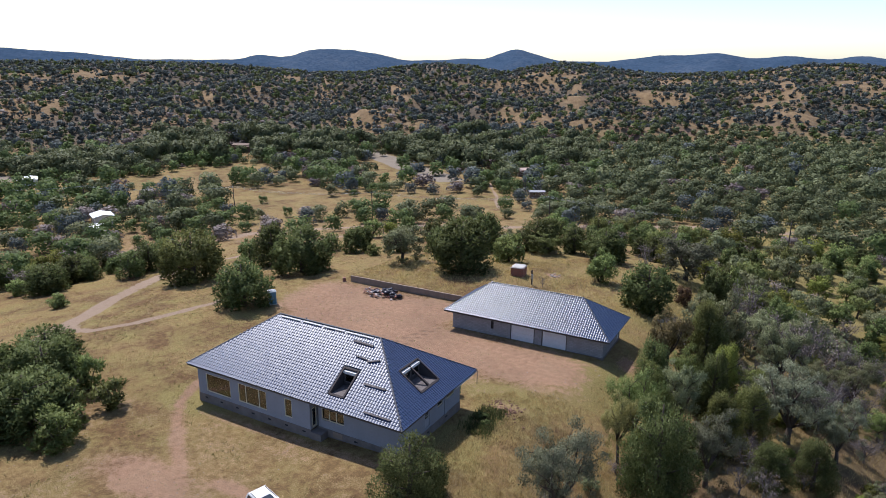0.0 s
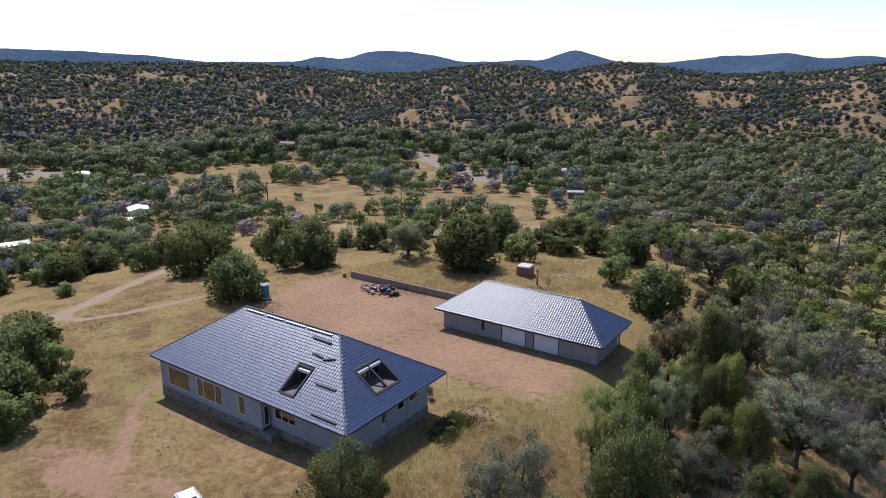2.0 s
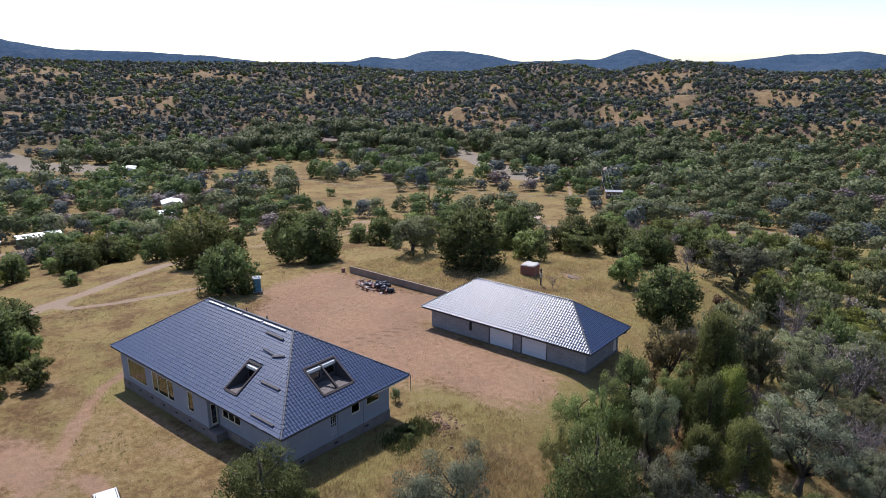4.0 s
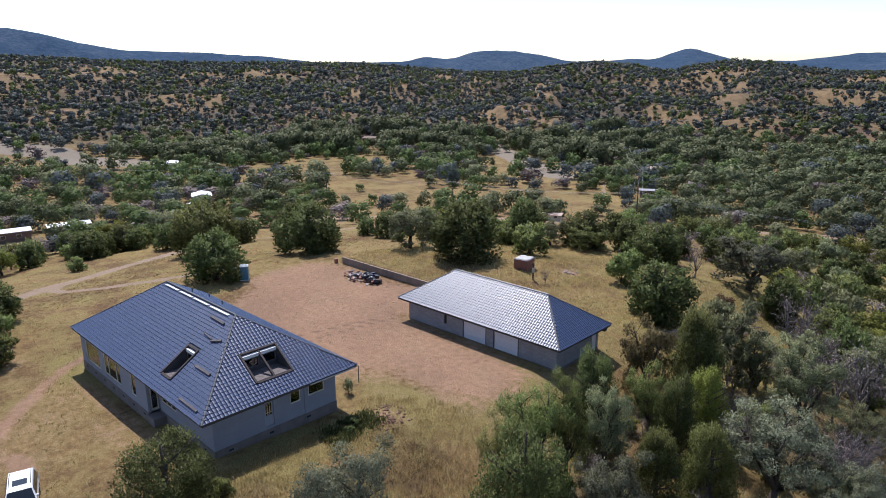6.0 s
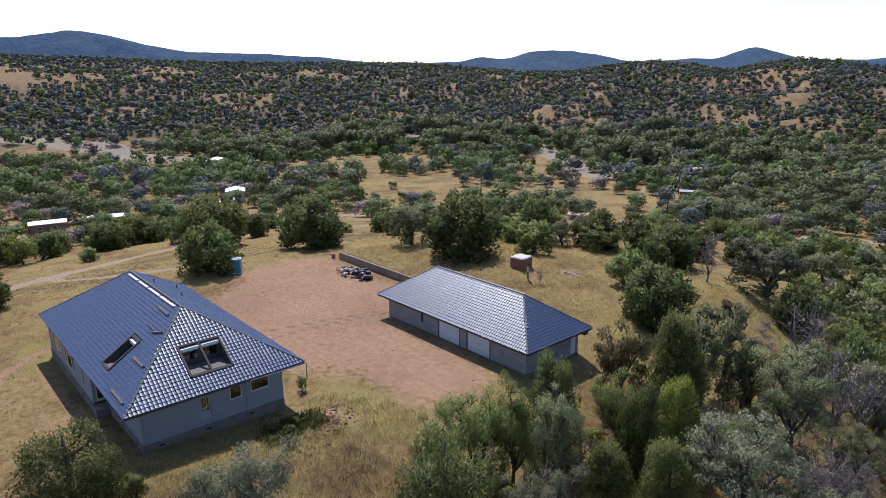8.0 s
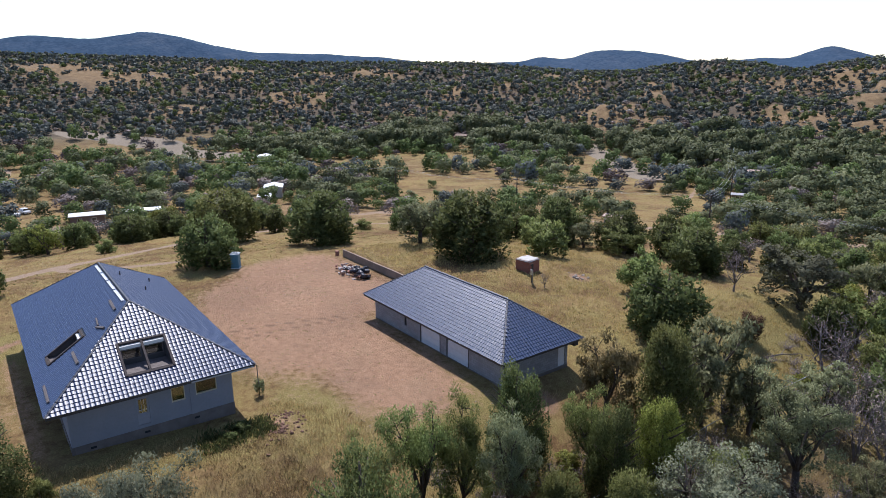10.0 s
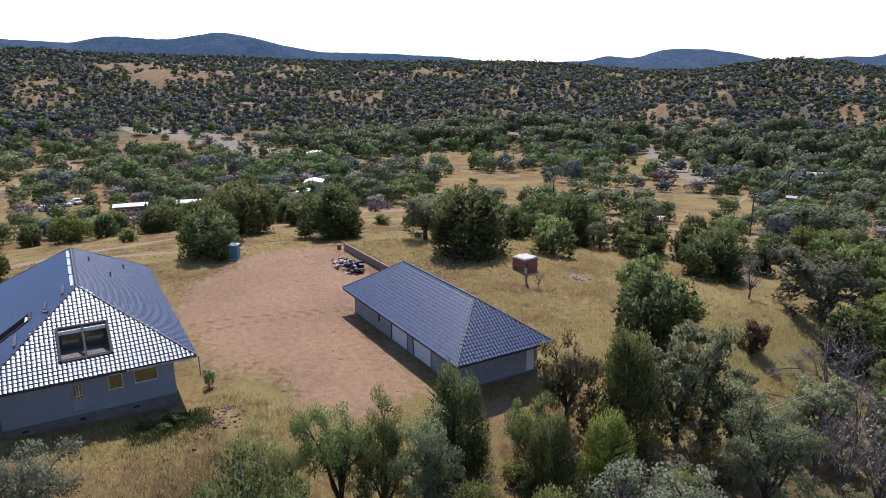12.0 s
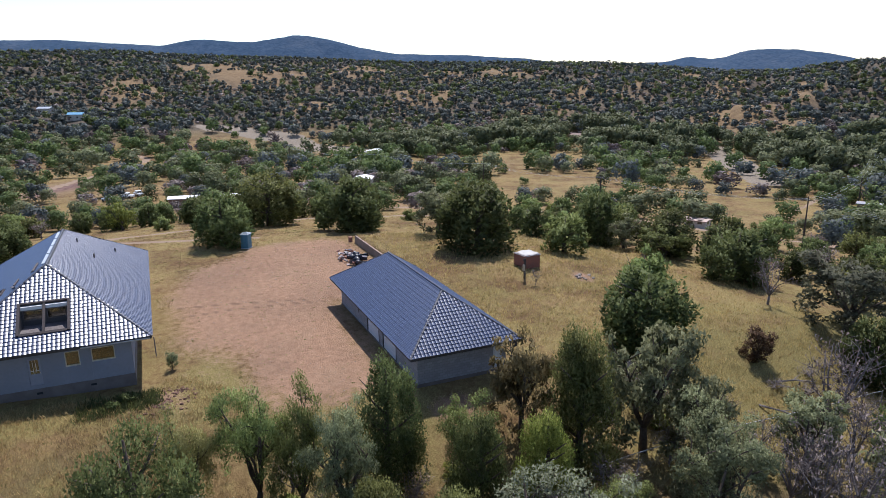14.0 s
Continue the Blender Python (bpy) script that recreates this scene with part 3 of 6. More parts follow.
# ---------------- buildings ----------------
def wall(u0, u1, z0, z1, holes=(), thick=0.2):
    """A wall along x, its outer face at y = 0, with openings (u0, u1, z0, z1) right through it."""
    us = sorted({u0, u1, *[h[0] for h in holes], *[h[1] for h in holes]})
    zs = sorted({z0, z1, *[h[2] for h in holes], *[h[3] for h in holes]})
    full = {(i, k) for i in range(len(us) - 1) for k in range(len(zs) - 1)
            if not any(h[0] <= us[i] < h[1] and h[2] <= zs[k] < h[3] for h in holes)}
    bm = bmesh.new()
    vs = {}

    def v(i, j, k):
        if (i, j, k) not in vs:
            vs[i, j, k] = bm.verts.new((us[i], j * thick, zs[k]))
        return vs[i, j, k]
    for i, k in full:
        bm.faces.new((v(i, 0, k), v(i + 1, 0, k), v(i + 1, 0, k + 1), v(i, 0, k + 1)))
        bm.faces.new((v(i, 1, k), v(i, 1, k + 1), v(i + 1, 1, k + 1), v(i + 1, 1, k)))
        for di, dk, a, b in ((-1, 0, (i, k), (i, k + 1)), (1, 0, (i + 1, k + 1), (i + 1, k)), (0, -1, (i + 1, k), (i, k)), (0, 1, (i, k + 1), (i + 1, k + 1))):
            if (i + di, k + dk) not in full:
                bm.faces.new((v(a[0], 0, a[1]), v(b[0], 0, b[1]), v(b[0], 1, b[1]), v(a[0], 1, a[1])))
    return bm


def window_in(parent, m, u0, u1, z0, z1, lights=(1,), material=None, deep=0.07, bar=0.06):
    """A window in an opening of a wall: its frame with posts between the lights, and a pane for each light."""
    material = material or FRAME
    win = part("window", box(u0 + 0.002, 0.01, z0 + 0.002, u1 - 0.002, deep + 0.05, z0 + 0.05), material, parent, "sill and frame of a fixed window")
    win.matrix_local = m
    bm = bmesh.new()
    add_box(bm, u0, -0.025, z0 + 0.05, u0 + bar, deep, z1)
    add_box(bm, u1 - bar, -0.025, z0 + 0.05, u1, deep, z1)
    add_box(bm, u0 + bar, -0.025, z1 - bar, u1 - bar, deep, z1)
    add_box(bm, u0 + bar, -0.025, z0 + 0.05, u1 - bar, deep, z0 + 0.05 + bar)
    part("window_frame", bm, material, win)
    total, at = sum(lights), u0 + bar
    span = u1 - u0 - 2 * bar
    for k, w in enumerate(lights):
        wide = span * w / total
        if k:
            part("mullion", box(at - 0.03, -0.02, z0 + 0.05 + bar, at + 0.03, deep - 0.005, z1 - bar), material, win)
        pane = part("pane", box(at + 0.031 * (k > 0), 0.03, z0 + 0.11, at + wide - 0.031 * (k < len(lights) - 1), 0.036, z1 - bar), GLASS, win, "clear reflecting glass pane")
        pane.visible_shadow = False
        at += wide
    return win


def clip(poly, a, b, c):
    """The part of a convex outline where a*u + b*v <= c."""
    out = []
    for (u0, v0), (u1, v1) in zip(poly, poly[1:] + poly[:1]):
        d0, d1 = a * u0 + b * v0 - c, a * u1 + b * v1 - c
        if d0 <= 0:
            out.append((u0, v0))
        if d0 * d1 < 0:
            s = d0 / (d0 - d1)
            out.append((u0 + s * (u1 - u0), v0 + s * (v1 - v0)))
    return out


def tile_shape(w, ln):
    """One barrel tile: w wide, ln long up the slope, its lower lip raised."""
    xs = [-0.5, -0.43, -0.24, 0.14, 0.5]
    hs = [0.0, 0.036, 0.050, 0.034, 0.0]
    vs = [(x * w, 0, h + 0.046) for x, h in zip(xs, hs)] + [(x * w, ln, h + 0.004) for x, h in zip(xs, hs)]
    vs += [(x * w, 0, h + 0.046) for x, h in zip(xs, hs)] + [(x * w, 0.012, h * 0.6 + 0.012) for x, h in zip(xs, hs)]
    fs = [(k, k + 1, k + 6, k + 5) for k in range(4)] + [(k + 15, k + 16, k + 11, k + 10) for k in range(4)]
    return vs, fs


def hip_roof(house, L, W, ze, zr, i0, i1, holes, tw, tl, label, single=None, top_label="dark blue-grey barrel tiles"):
    """A hip roof over x -L..0, y 0..W. holes: by face, (u0, u1, v0, v1). single: the face whose tiles are parts of their own."""
    h = zr - ze
    roof = part("roof", box(-L + 0.25, 0.25, ze - 0.16, -0.25, W - 0.25, ze - 0.115), ROOF_DECK, house, label)
    runs = {"front": ((-L, 0, ze), (1, 0, 0), (0, W / 2, h), [(0, 0), (L, 0), (L - i1, 1), (i0, 1)]),
            "back": ((0, W, ze), (-1, 0, 0), (0, -W / 2, h), [(0, 0), (L, 0), (L - i0, 1), (i1, 1)]),
            "east": ((0, 0, ze), (0, 1, 0), (-i1, 0, h), [(0, 0), (W, 0), (W / 2, 1)]),
            "west": ((-L, W, ze), (0, -1, 0), (i0, 0, h), [(0, 0), (W, 0), (W / 2, 1)])}
    shape_v, shape_f = tile_shape(tw, tl * 1.03)
    one = bpy.data.meshes.new("tile")
    one.from_pydata(shape_v, [], shape_f)
    one.polygons.foreach_set("use_smooth", [True] * 4 + [False] * 4)
    one.materials.append(TILE)
    verts, faces, made = [], [], 0
    for side, (o, u, v, poly) in runs.items():
        o, u, v = Vector(o), Vector(u), Vector(v)
        ln = v.length
        v = v / ln
        n = u.cross(v)
        poly = [(a, b * ln) for a, b in poly]
        gaps = holes.get(side, ())
        pieces = [poly]
        for g0, g1, h0, h1 in gaps:
            pieces = [clip(poly, 1, 0, g0), clip(poly, -1, 0, -g1)] + [clip(clip(clip(poly, -1, 0, -g0), 1, 0, g1), 0, s, s * c) for s, c in ((1, h0), (-1, h1))]
        bm = bmesh.new()
        for pc in pieces:
            if len(pc) > 2:
                topv = [bm.verts.new(o + u * a + v * b) for a, b in pc]
                lowv = [bm.verts.new(o + u * a + v * b - n * 0.10) for a, b in pc]
                bm.faces.new(topv)
                bm.faces.new(lowv[::-1])
                for k in range(len(pc)):
                    bm.faces.new((topv[k], lowv[k], lowv[(k + 1) % len(pc)], topv[(k + 1) % len(pc)]))
        part("roof_deck", bm, ROOF_DECK, roof)
        basis = Matrix((u, v, n)).transposed().to_4x4()
        wide = max(a for a, _ in poly)
        cols, rows = int(wide / tw) + 1, int(ln / tl) + 1
        for j in range(rows):
            for i in range(cols):
                a, b = (i + 0.5) * tw, j * tl - 0.03
                mid = b + tl * 0.5
                inside = all((q[0] - p[0]) * (mid - p[1]) - (q[1] - p[1]) * (a - p[0]) > -0.05 for p, q in zip(poly, poly[1:] + poly[:1]))
                if not inside or any(g0 - 0.12 < a < g1 + 0.12 and h0 - 0.2 < mid < h1 + 0.2 for g0, g1, h0, h1 in gaps):
                    continue
                wob = rng.normal(0, 1, 3)
                m = Matrix.Translation(o + u * (a + 0.006 * wob[0]) + v * (b + 0.008 * wob[1]) + n * 0.004) @ basis @ pose(0, 0, 0, 0.5 * wob[2], 0, 0.5 * wob[0])
                if side == single and made < 300:
                    made += 1
                    t = new("tile", one)
                    t.parent = roof
                    t.matrix_local = m
                else:
                    at = len(verts)
                    verts += [m @ Vector(p) for p in shape_v]
                    faces += [tuple(at + k for k in f) for f in shape_f]
    me = bpy.data.meshes.new("tiles")
    me.from_pydata(verts, [], faces)
    me.polygons.foreach_set("use_smooth", ([True] * 4 + [False] * 4) * (len(faces) // 8))
    me.materials.append(TILE)
    tagged(part("tile_course", me, None, roof, top_label), kind="stuff")
    # caps on the ridge and hips
    e = [(-L, 0, ze), (0, 0, ze), (0, W, ze), (-L, W, ze)]
    r0, r1 = (-L + i0, W / 2, zr), (-i1, W / 2, zr)
    for p, q in ((r0, r1), (e[0], r0), (e[3], r0), (e[1], r1), (e[2], r1)):
        p, q = Vector(p), Vector(q)
        ln = (q - p).length
        n = int(ln / 0.42)
        d = (q - p).normalized()
        side = d.cross(Vector((0, 0, 1))).normalized()
        up = side.cross(d)
        for k in range(n):
            bm = bmesh.new()
            c0, c1 = p + d * (k * ln / n - 0.03), p + d * ((k + 1) * ln / n)
            rings = []
            for c, lift, rad in ((c0, 0.07, 0.085), (c1, 0.055, 0.075)):
                rings.append([bm.verts.new(c + up * (lift + rad * math.sin(t) * 0.65 - 0.02) + side * (rad * 1.15 * math.cos(t))) for t in [math.pi * s / 5 for s in range(6)]])
            for s in range(5):
                bm.faces.new((rings[0][s], rings[0][s + 1], rings[1][s + 1], rings[1][s]))
            bm.faces.new(rings[0])
            part("ridge_cap", bm, RIDGE, roof)
    # boards under the eaves
    bm = bmesh.new()
    add_box(bm, -L + 0.02, 0.02, ze - 0.20, -0.02, 0.06, ze - 0.035)
    add_box(bm, -L + 0.02, W - 0.06, ze - 0.20, -0.02, W - 0.02, ze - 0.035)
    add_box(bm, -0.06, 0.062, ze - 0.20, -0.02, W - 0.062, ze - 0.035)
    add_box(bm, -L + 0.02, 0.062, ze - 0.20, -L + 0.06, W - 0.062, ze - 0.035)
    part("fascia", bm, FASCIA, roof, "dark eaves board")
    return roof, runs


def facing_east(x, y=0.0):
    return pose(x, y, 0, 0, 0, 90)


# the main house
L, W, ZE, ZR, I0, I1 = 26.15, 13.5, 4.01, 8.44, 6.77, 6.76
house = group("house", "unfinished grey stucco house with a dark blue tiled hip roof", "house")
XW, XE, YN, YL, YR, XP = -25.04, -1.10, 12.05, 0.35, 1.25, -10.30
LIP, TOP = 0.95, ZE - 0.17
front_left = [(-23.9, -20.5, 1.30, 3.30), (-19.4, -15.7, 1.36, 3.36), (-13.4, -12.5, 1.45, 3.36)]
w_front = part("wall", wall(XW, XP, LIP, TOP, front_left), STUCCO, house, "grey stucco front wall with three windows")
w_front.matrix_local = pose(0, YL, 0)
window_in(house, pose(0, YL + 0.05, 0), *front_left[0])
window_in(house, pose(0, YL + 0.05, 0), *front_left[1], lights=(0.9, 1.7, 0.9))
window_in(house, pose(0, YL + 0.05, 0), *front_left[2])
right = [(-9.7, -7.1, 1.75, 2.98)]
w_right = part("wall", wall(XP + 0.2, XE, LIP, TOP, right), STUCCO, house)
w_right.matrix_local = pose(0, YR, 0)
window_in(house, pose(0, YR + 0.05, 0), *right[0], lights=(1, 1, 1))
# the porch side wall with its glazed door
side = part("wall", wall(YL + 0.2, YR + 0.2, LIP, TOP, [(YL + 0.27, YR - 0.02, LIP + 0.06, 3.0)]), STUCCO, house)
side.matrix_local = facing_east(XP)
door = part("door", box(YL + 0.275, 0.05, LIP + 0.07, YR - 0.025, 0.06, 2.98), GLASS, house, "glazed entrance door with a white frame")
door.matrix_local = facing_east(XP)
bm = bmesh.new()
add_box(bm, YL + 0.275, 0.02, LIP + 0.065, YL + 0.36, 0.09, 2.99)
add_box(bm, YR - 0.11, 0.02, LIP + 0.065, YR - 0.025, 0.09, 2.99)
add_box(bm, YL + 0.36, 0.02, 2.9, YR - 0.11, 0.09, 2.99)
add_box(bm, YL + 0.36, 0.02, LIP + 0.065, YR - 0.11, 0.09, LIP + 0.22)
part("door_frame", bm, FRAME, door)
part("porch_slab", box(XP + 0.003, YL - 0.15, -0.4, XP + 1.3, YR - 0.02, LIP - 0.12, 0.02), STEM, house, "low concrete entrance step")
east = [(5.42, 6.22, LIP + 0.25, 3.22), (7.72, 8.66, 2.20, 3.34), (9.40, 10.92, 2.30, 3.34)]
w_east = part("wall", wall(YR + 0.2, YN, LIP, TOP, east), STUCCO, house, "grey stucco end wall with a door")
w_east.matrix_local = facing_east(XE)
pil = part("wall_offset", box(8.98, -0.05, LIP, 9.36, 0.003, TOP), STUCCO, house)
pil.matrix_local = facing_east(XE)
window_in(house, facing_east(XE - 0.05), *east[1])
window_in(house, facing_east(XE - 0.05), *east[2])
door = part("door", wall(5.43, 6.21, LIP + 0.26, 3.21, [(5.56, 6.08, 2.05, 3.08)], 0.045), DOOR_GREY, house, "grey door with a glazed upper half")
door.matrix_local = facing_east(XE - 0.06)
bm = bmesh.new()
for u in (5.72, 5.90):
    add_box(bm, u, 0.005, 2.05, u + 0.02, 0.04, 3.08)
add_box(bm, 5.56, 0.008, 2.26, 6.08, 0.038, 2.285)
part("glazing_bar", bm, DOOR_WHITE, door)
part("pane", box(5.56, 0.016, 2.05, 6.08, 0.022, 3.08), GLASS, door).visible_shadow = False
part("door_handle", box(6.12, -0.06, 2.0, 6.16, -0.001, 2.14, 0.008), METAL, door)
wn_ = part("wall", wall(XW, XE - 0.2, LIP, TOP), STUCCO, house)
wn_.matrix_local = pose(0, YN - 0.2, 0)
ww = part("wall", wall(YL + 0.2, YN - 0.2, LIP, TOP), STUCCO, house)
ww.matrix_local = facing_east(XW + 0.2)
# stem walls with vents, a little proud of the stucco
for u0, u1, m in ((XW - 0.03, XP + 0.03, pose(0, YL - 0.04, 0)), (XP + 0.03, XE + 0.03, pose(0, YR - 0.04, 0)), (YR + 0.17, YN + 0.03, facing_east(XE + 0.04))):
    s = part("stem_wall", wall(u0, u1, -0.9, LIP - 0.004, thick=0.24), STEM, house, "bare concrete stem wall")
    s.matrix_local = m
    k = u0 + 0.9
    while k < u1 - 0.6:
        v = part("crawl_vent", box(k, -0.02, LIP - 0.42, k + 0.36, -0.002, LIP - 0.27), DARK, s)
        k += 2.15 if u0 < -20 else 3.4
hatch = part("crawl_hatch", box(-8.4, YR - 0.075, 0.35, -7.3, YR - 0.042, LIP - 0.08, 0.006), WALL_TAN, house, "tan crawl space hatch board")
part("stem_wall", box(XW - 0.03, YN - 0.2, -0.9, XE, YN + 0.03, LIP - 0.004), STEM, house)
part("stem_wall", box(XW - 0.03, YL + 0.2, -0.9, XW + 0.2, YN - 0.2, LIP - 0.004), STEM, house)
floor_in = part("floor_slab", box(XW + 0.2, YR + 0.2, 0.8, XE - 0.2, YN - 0.2, LIP), INSIDE, house)
part("floor_slab", box(XW + 0.2, YL + 0.2, 0.8, XP - 0.2, YR + 0.2, LIP), INSIDE, house)
part("partition_wall", box(-24.8, 6.4, LIP, -1.4, 6.55, TOP - 0.03), INSIDE, house)
slope_e = math.hypot(I1, ZR - ZE) / I1
slope_f = math.hypot(W / 2, ZR - ZE) / (W / 2)
DX0, DX1, DY0, DY1 = -3.66, -1.38, 5.12, 8.22
KX0, KX1, KY0, KY1 = -8.52, -6.92, 1.14, 3.46
holes = {"east": [(DY0, DY1, -DX1 * slope_e, -DX0 * slope_e)], "front": [(L + KX0, L + KX1, KY0 * slope_f, KY1 * slope_f)]}
roof, runs = hip_roof(house, L, W, ZE, ZR, I0, I1, holes, 0.285, 0.318, "dark blue-grey glazed tile hip roof with two open dormer recesses", "east")
rise_e, rise_f = (ZR - ZE) / I1, (ZR - ZE) / (W / 2)


def recess(name_label, u0, u1, d0, d1, rise, m, bays):
    """An open dormer recess sunk in a roof slope that rises along -y' of m; d0..d1 from the eave, u along it."""
    z = lambda d: ZE + d * rise
    back = d1 - 0.28
    low = z(d0) - 0.02
    rec = part("dormer_recess", box(u0 + 0.02, d0 + 0.02, low - 0.05, u1 - 0.02, back + 0.3, low), BATTEN, house, name_label)
    rec.matrix_local = m
    # cheeks and back wall near-black: the recess's deep shade is in their colour
    for u in (u0, u1 - 0.06):
        bm = bmesh.new()
        a = [bm.verts.new((u, d, zz)) for d, zz in ((d0, low), (back, low), (d1, z(d1) - 0.1), (d0, z(d0)))]
        b = [bm.verts.new((u + 0.06, d, zz)) for d, zz in ((d0, low), (back, low), (d1, z(d1) - 0.1), (d0, z(d0)))]
        bm.faces.new(a)
        bm.faces.new(b[::-1])
        for k in range(4):
            bm.faces.new((a[k], b[k], b[(k + 1) % 4], a[(k + 1) % 4]))
        part("cheek_board", bm, FRAME_DARK, rec)
    part("head_board", box(u0 + 0.06, back - 0.05, z(d1) - 0.34, u1 - 0.06, back + 0.25, z(d1) - 0.10), PLASTERBOARD, rec, "white board under the head")
    n = bays
    span = (u1 - u0 - 0.12) / n
    hs = [(u0 + 0.06 + k * span + 0.16, u0 + 0.06 + (k + 1) * span - 0.16, low + 0.42, z(d1) - 0.42) for k in range(n)]
    bw = part("back_wall", wall(u0 + 0.06, u1 - 0.06, low, z(d1) - 0.34, hs, 0.1), FRAME_DARK, rec)
    bw.matrix_local = pose(0, back, 0)
    for hh in hs:
        p = part("pane", box(hh[0], 0.05, hh[2], hh[1], 0.056, hh[3]), GLASS, rec)
        p.matrix_local = pose(0, back, 0)
        p.visible_shadow = False
        bm = bmesh.new()
        add_box(bm, hh[0] - 0.05, -0.03, hh[2] - 0.05, hh[0], -0.002, hh[3] + 0.05)
        add_box(bm, hh[1], -0.03, hh[2] - 0.05, hh[1] + 0.05, -0.002, hh[3] + 0.05)
        add_box(bm, hh[0], -0.03, hh[3], hh[1], -0.002, hh[3] + 0.05)
        add_box(bm, hh[0], -0.03, hh[2] - 0.05, hh[1], -0.002, hh[2])
        f = part("window_frame", bm, BATTEN, rec)
        f.matrix_local = pose(0, back, 0)
    # near-black block behind the panes, its colour standing in for the unlit room
    part("room_box", box(u0, back + 0.4, low - 0.4, u1, back + 1.9, z(d1) - 0.2), DARK, rec)
    # curb along the edges, lying in the slope
    tilt = math.degrees(math.atan(rise))
    ln = (d1 - d0) / math.cos(math.radians(tilt))
    lay = pose(0, d0, z(d0), tilt, 0, 0)
    for nm, bx in (("curb", (u0 - 0.10, -0.10, -0.05, u0 + 0.07, ln + 0.06, 0.15)), ("curb", (u1 - 0.07, -0.10, -0.05, u1 + 0.10, ln + 0.06, 0.15)),
                   ("curb", (u0 + 0.07, -0.16, -0.05, u1 - 0.07, 0.06, 0.12)), ("curb", (u0 + 0.07, ln - 0.06, -0.05, u1 - 0.07, ln + 0.10, 0.13))):
        c = part(nm, box(*bx, bevel=0.015), CURB, rec, "weathered wooden curb")
        c.matrix_local = lay
    for k in range(1, n):
        u = u0 + 0.06 + k * span
        c = part("beam", box(u - 0.08, 0.06, -0.12, u + 0.08, ln - 0.06, 0.10, bevel=0.012), CURB, rec)
        c.matrix_local = lay
    return rec


recess("twin open dormer recess in the end roof slope", DY0, DY1, -DX1, -DX0, rise_e, pose(0, 0, 0, 0, 0, 90), 2)
recess("open dormer recess in the front roof slope", KX0, KX1, KY0, KY1, rise_f, Matrix(), 1)
# loose battens lying on the front slope
tilt_f = math.degrees(math.atan(rise_f))
for x0, y0, x1, y1, wide in ((-9.2, 5.85, -6.9, 5.78, 0.20), (-8.1, 4.62, -6.6, 4.50, 0.10), (-6.6, 4.35, -5.45, 4.72, 0.16), (-5.7, 2.55, -3.35, 2.55, 0.20), (-4.2, 0.45, -1.4, 0.42, 0.17)):
    ln = math.hypot(x1 - x0, (y1 - y0) * slope_f)
    turn = math.degrees(math.atan2((y1 - y0) * slope_f, x1 - x0))
    b = tagged(new("batten", finish(box(0, -wide / 2, 0.0, ln, wide / 2, 0.09, 0.012))), "loose weathered wooden batten lying on the roof tiles", "batten", "loose battens on the roof")
    b.data.materials.append(BATTEN)
    b.matrix_world = pose(x0, y0, ZE + y0 * rise_f + 0.12) @ pose(0, 0, 0, tilt_f, 0, 0) @ pose(0, 0, 0, 0, 0, turn)
# small pale scraps of sheathing along the ridge, pipes on the far slope, gutter on the end eaves
for x, w in ((-18.9, 2.5), (-16.0, 2.3), (-13.4, 2.6), (-10.5, 3.1)):
    s = part("ridge_flashing", box(x, 6.35, ZR - 0.26, x + w, 6.62, ZR - 0.20), METAL, roof, "bright metal ridge flashing")
    s.matrix_local = pose(0, 0, 0.14)
for x, y in ((-17.0, 8.0), (-14.2, 9.4), (-19.6, 10.8)):
    bm = bmesh.new()
    tube(bm, [(x, y, ZR - (y - W / 2) * rise_f - 0.1), (x, y, ZR - (y - W / 2) * rise_f + 0.45)], [0.06, 0.06], 8)
    part("vent_pipe", bm, BATTEN, roof, "short plumbing vent pipe")
part("gutter", box(-0.015, 8.9, ZE - 0.17, 0.10, 13.35, ZE - 0.08, 0.02), METAL, roof, "pale metal gutter")
bm = bmesh.new()
tube(bm, [(0.02, 13.4, ZE - 0.05), (0.02, 13.62, ZE - 0.1), (0.0, 13.64, ZE - 1.6)], [0.035] * 3, 6)
part("downpipe", bm, BATTEN, roof)

# the garage
gm = pose(8.62, 30.09, -0.03, 0, 0, 0.57)
garage = group("garage", "long grey block garage with white doors and tiled roof", "garage", gm)
GL, GW, GZE, GZR, G0, G1 = 21.77, 9.14, 2.54, 5.71, 4.71, 4.65
gx0, gx1, gy0, gy1 = -20.92, -0.92, 0.88, 8.25
gtop = GZE - 0.17
gd = [(-12.62, -9.58, -0.001, 2.08), (-8.46, -5.44, -0.001, 2.08), (-15.45, -15.05, 0.85, 1.95)]
gf = part("wall", wall(gx0, gx1, -0.6, gtop, [(a, b, max(c, 0.0), d) for a, b, c, d in gd]), BLOCK, garage, "bare grey block wall")
gf.matrix_local = pose(0, gy0, 0)
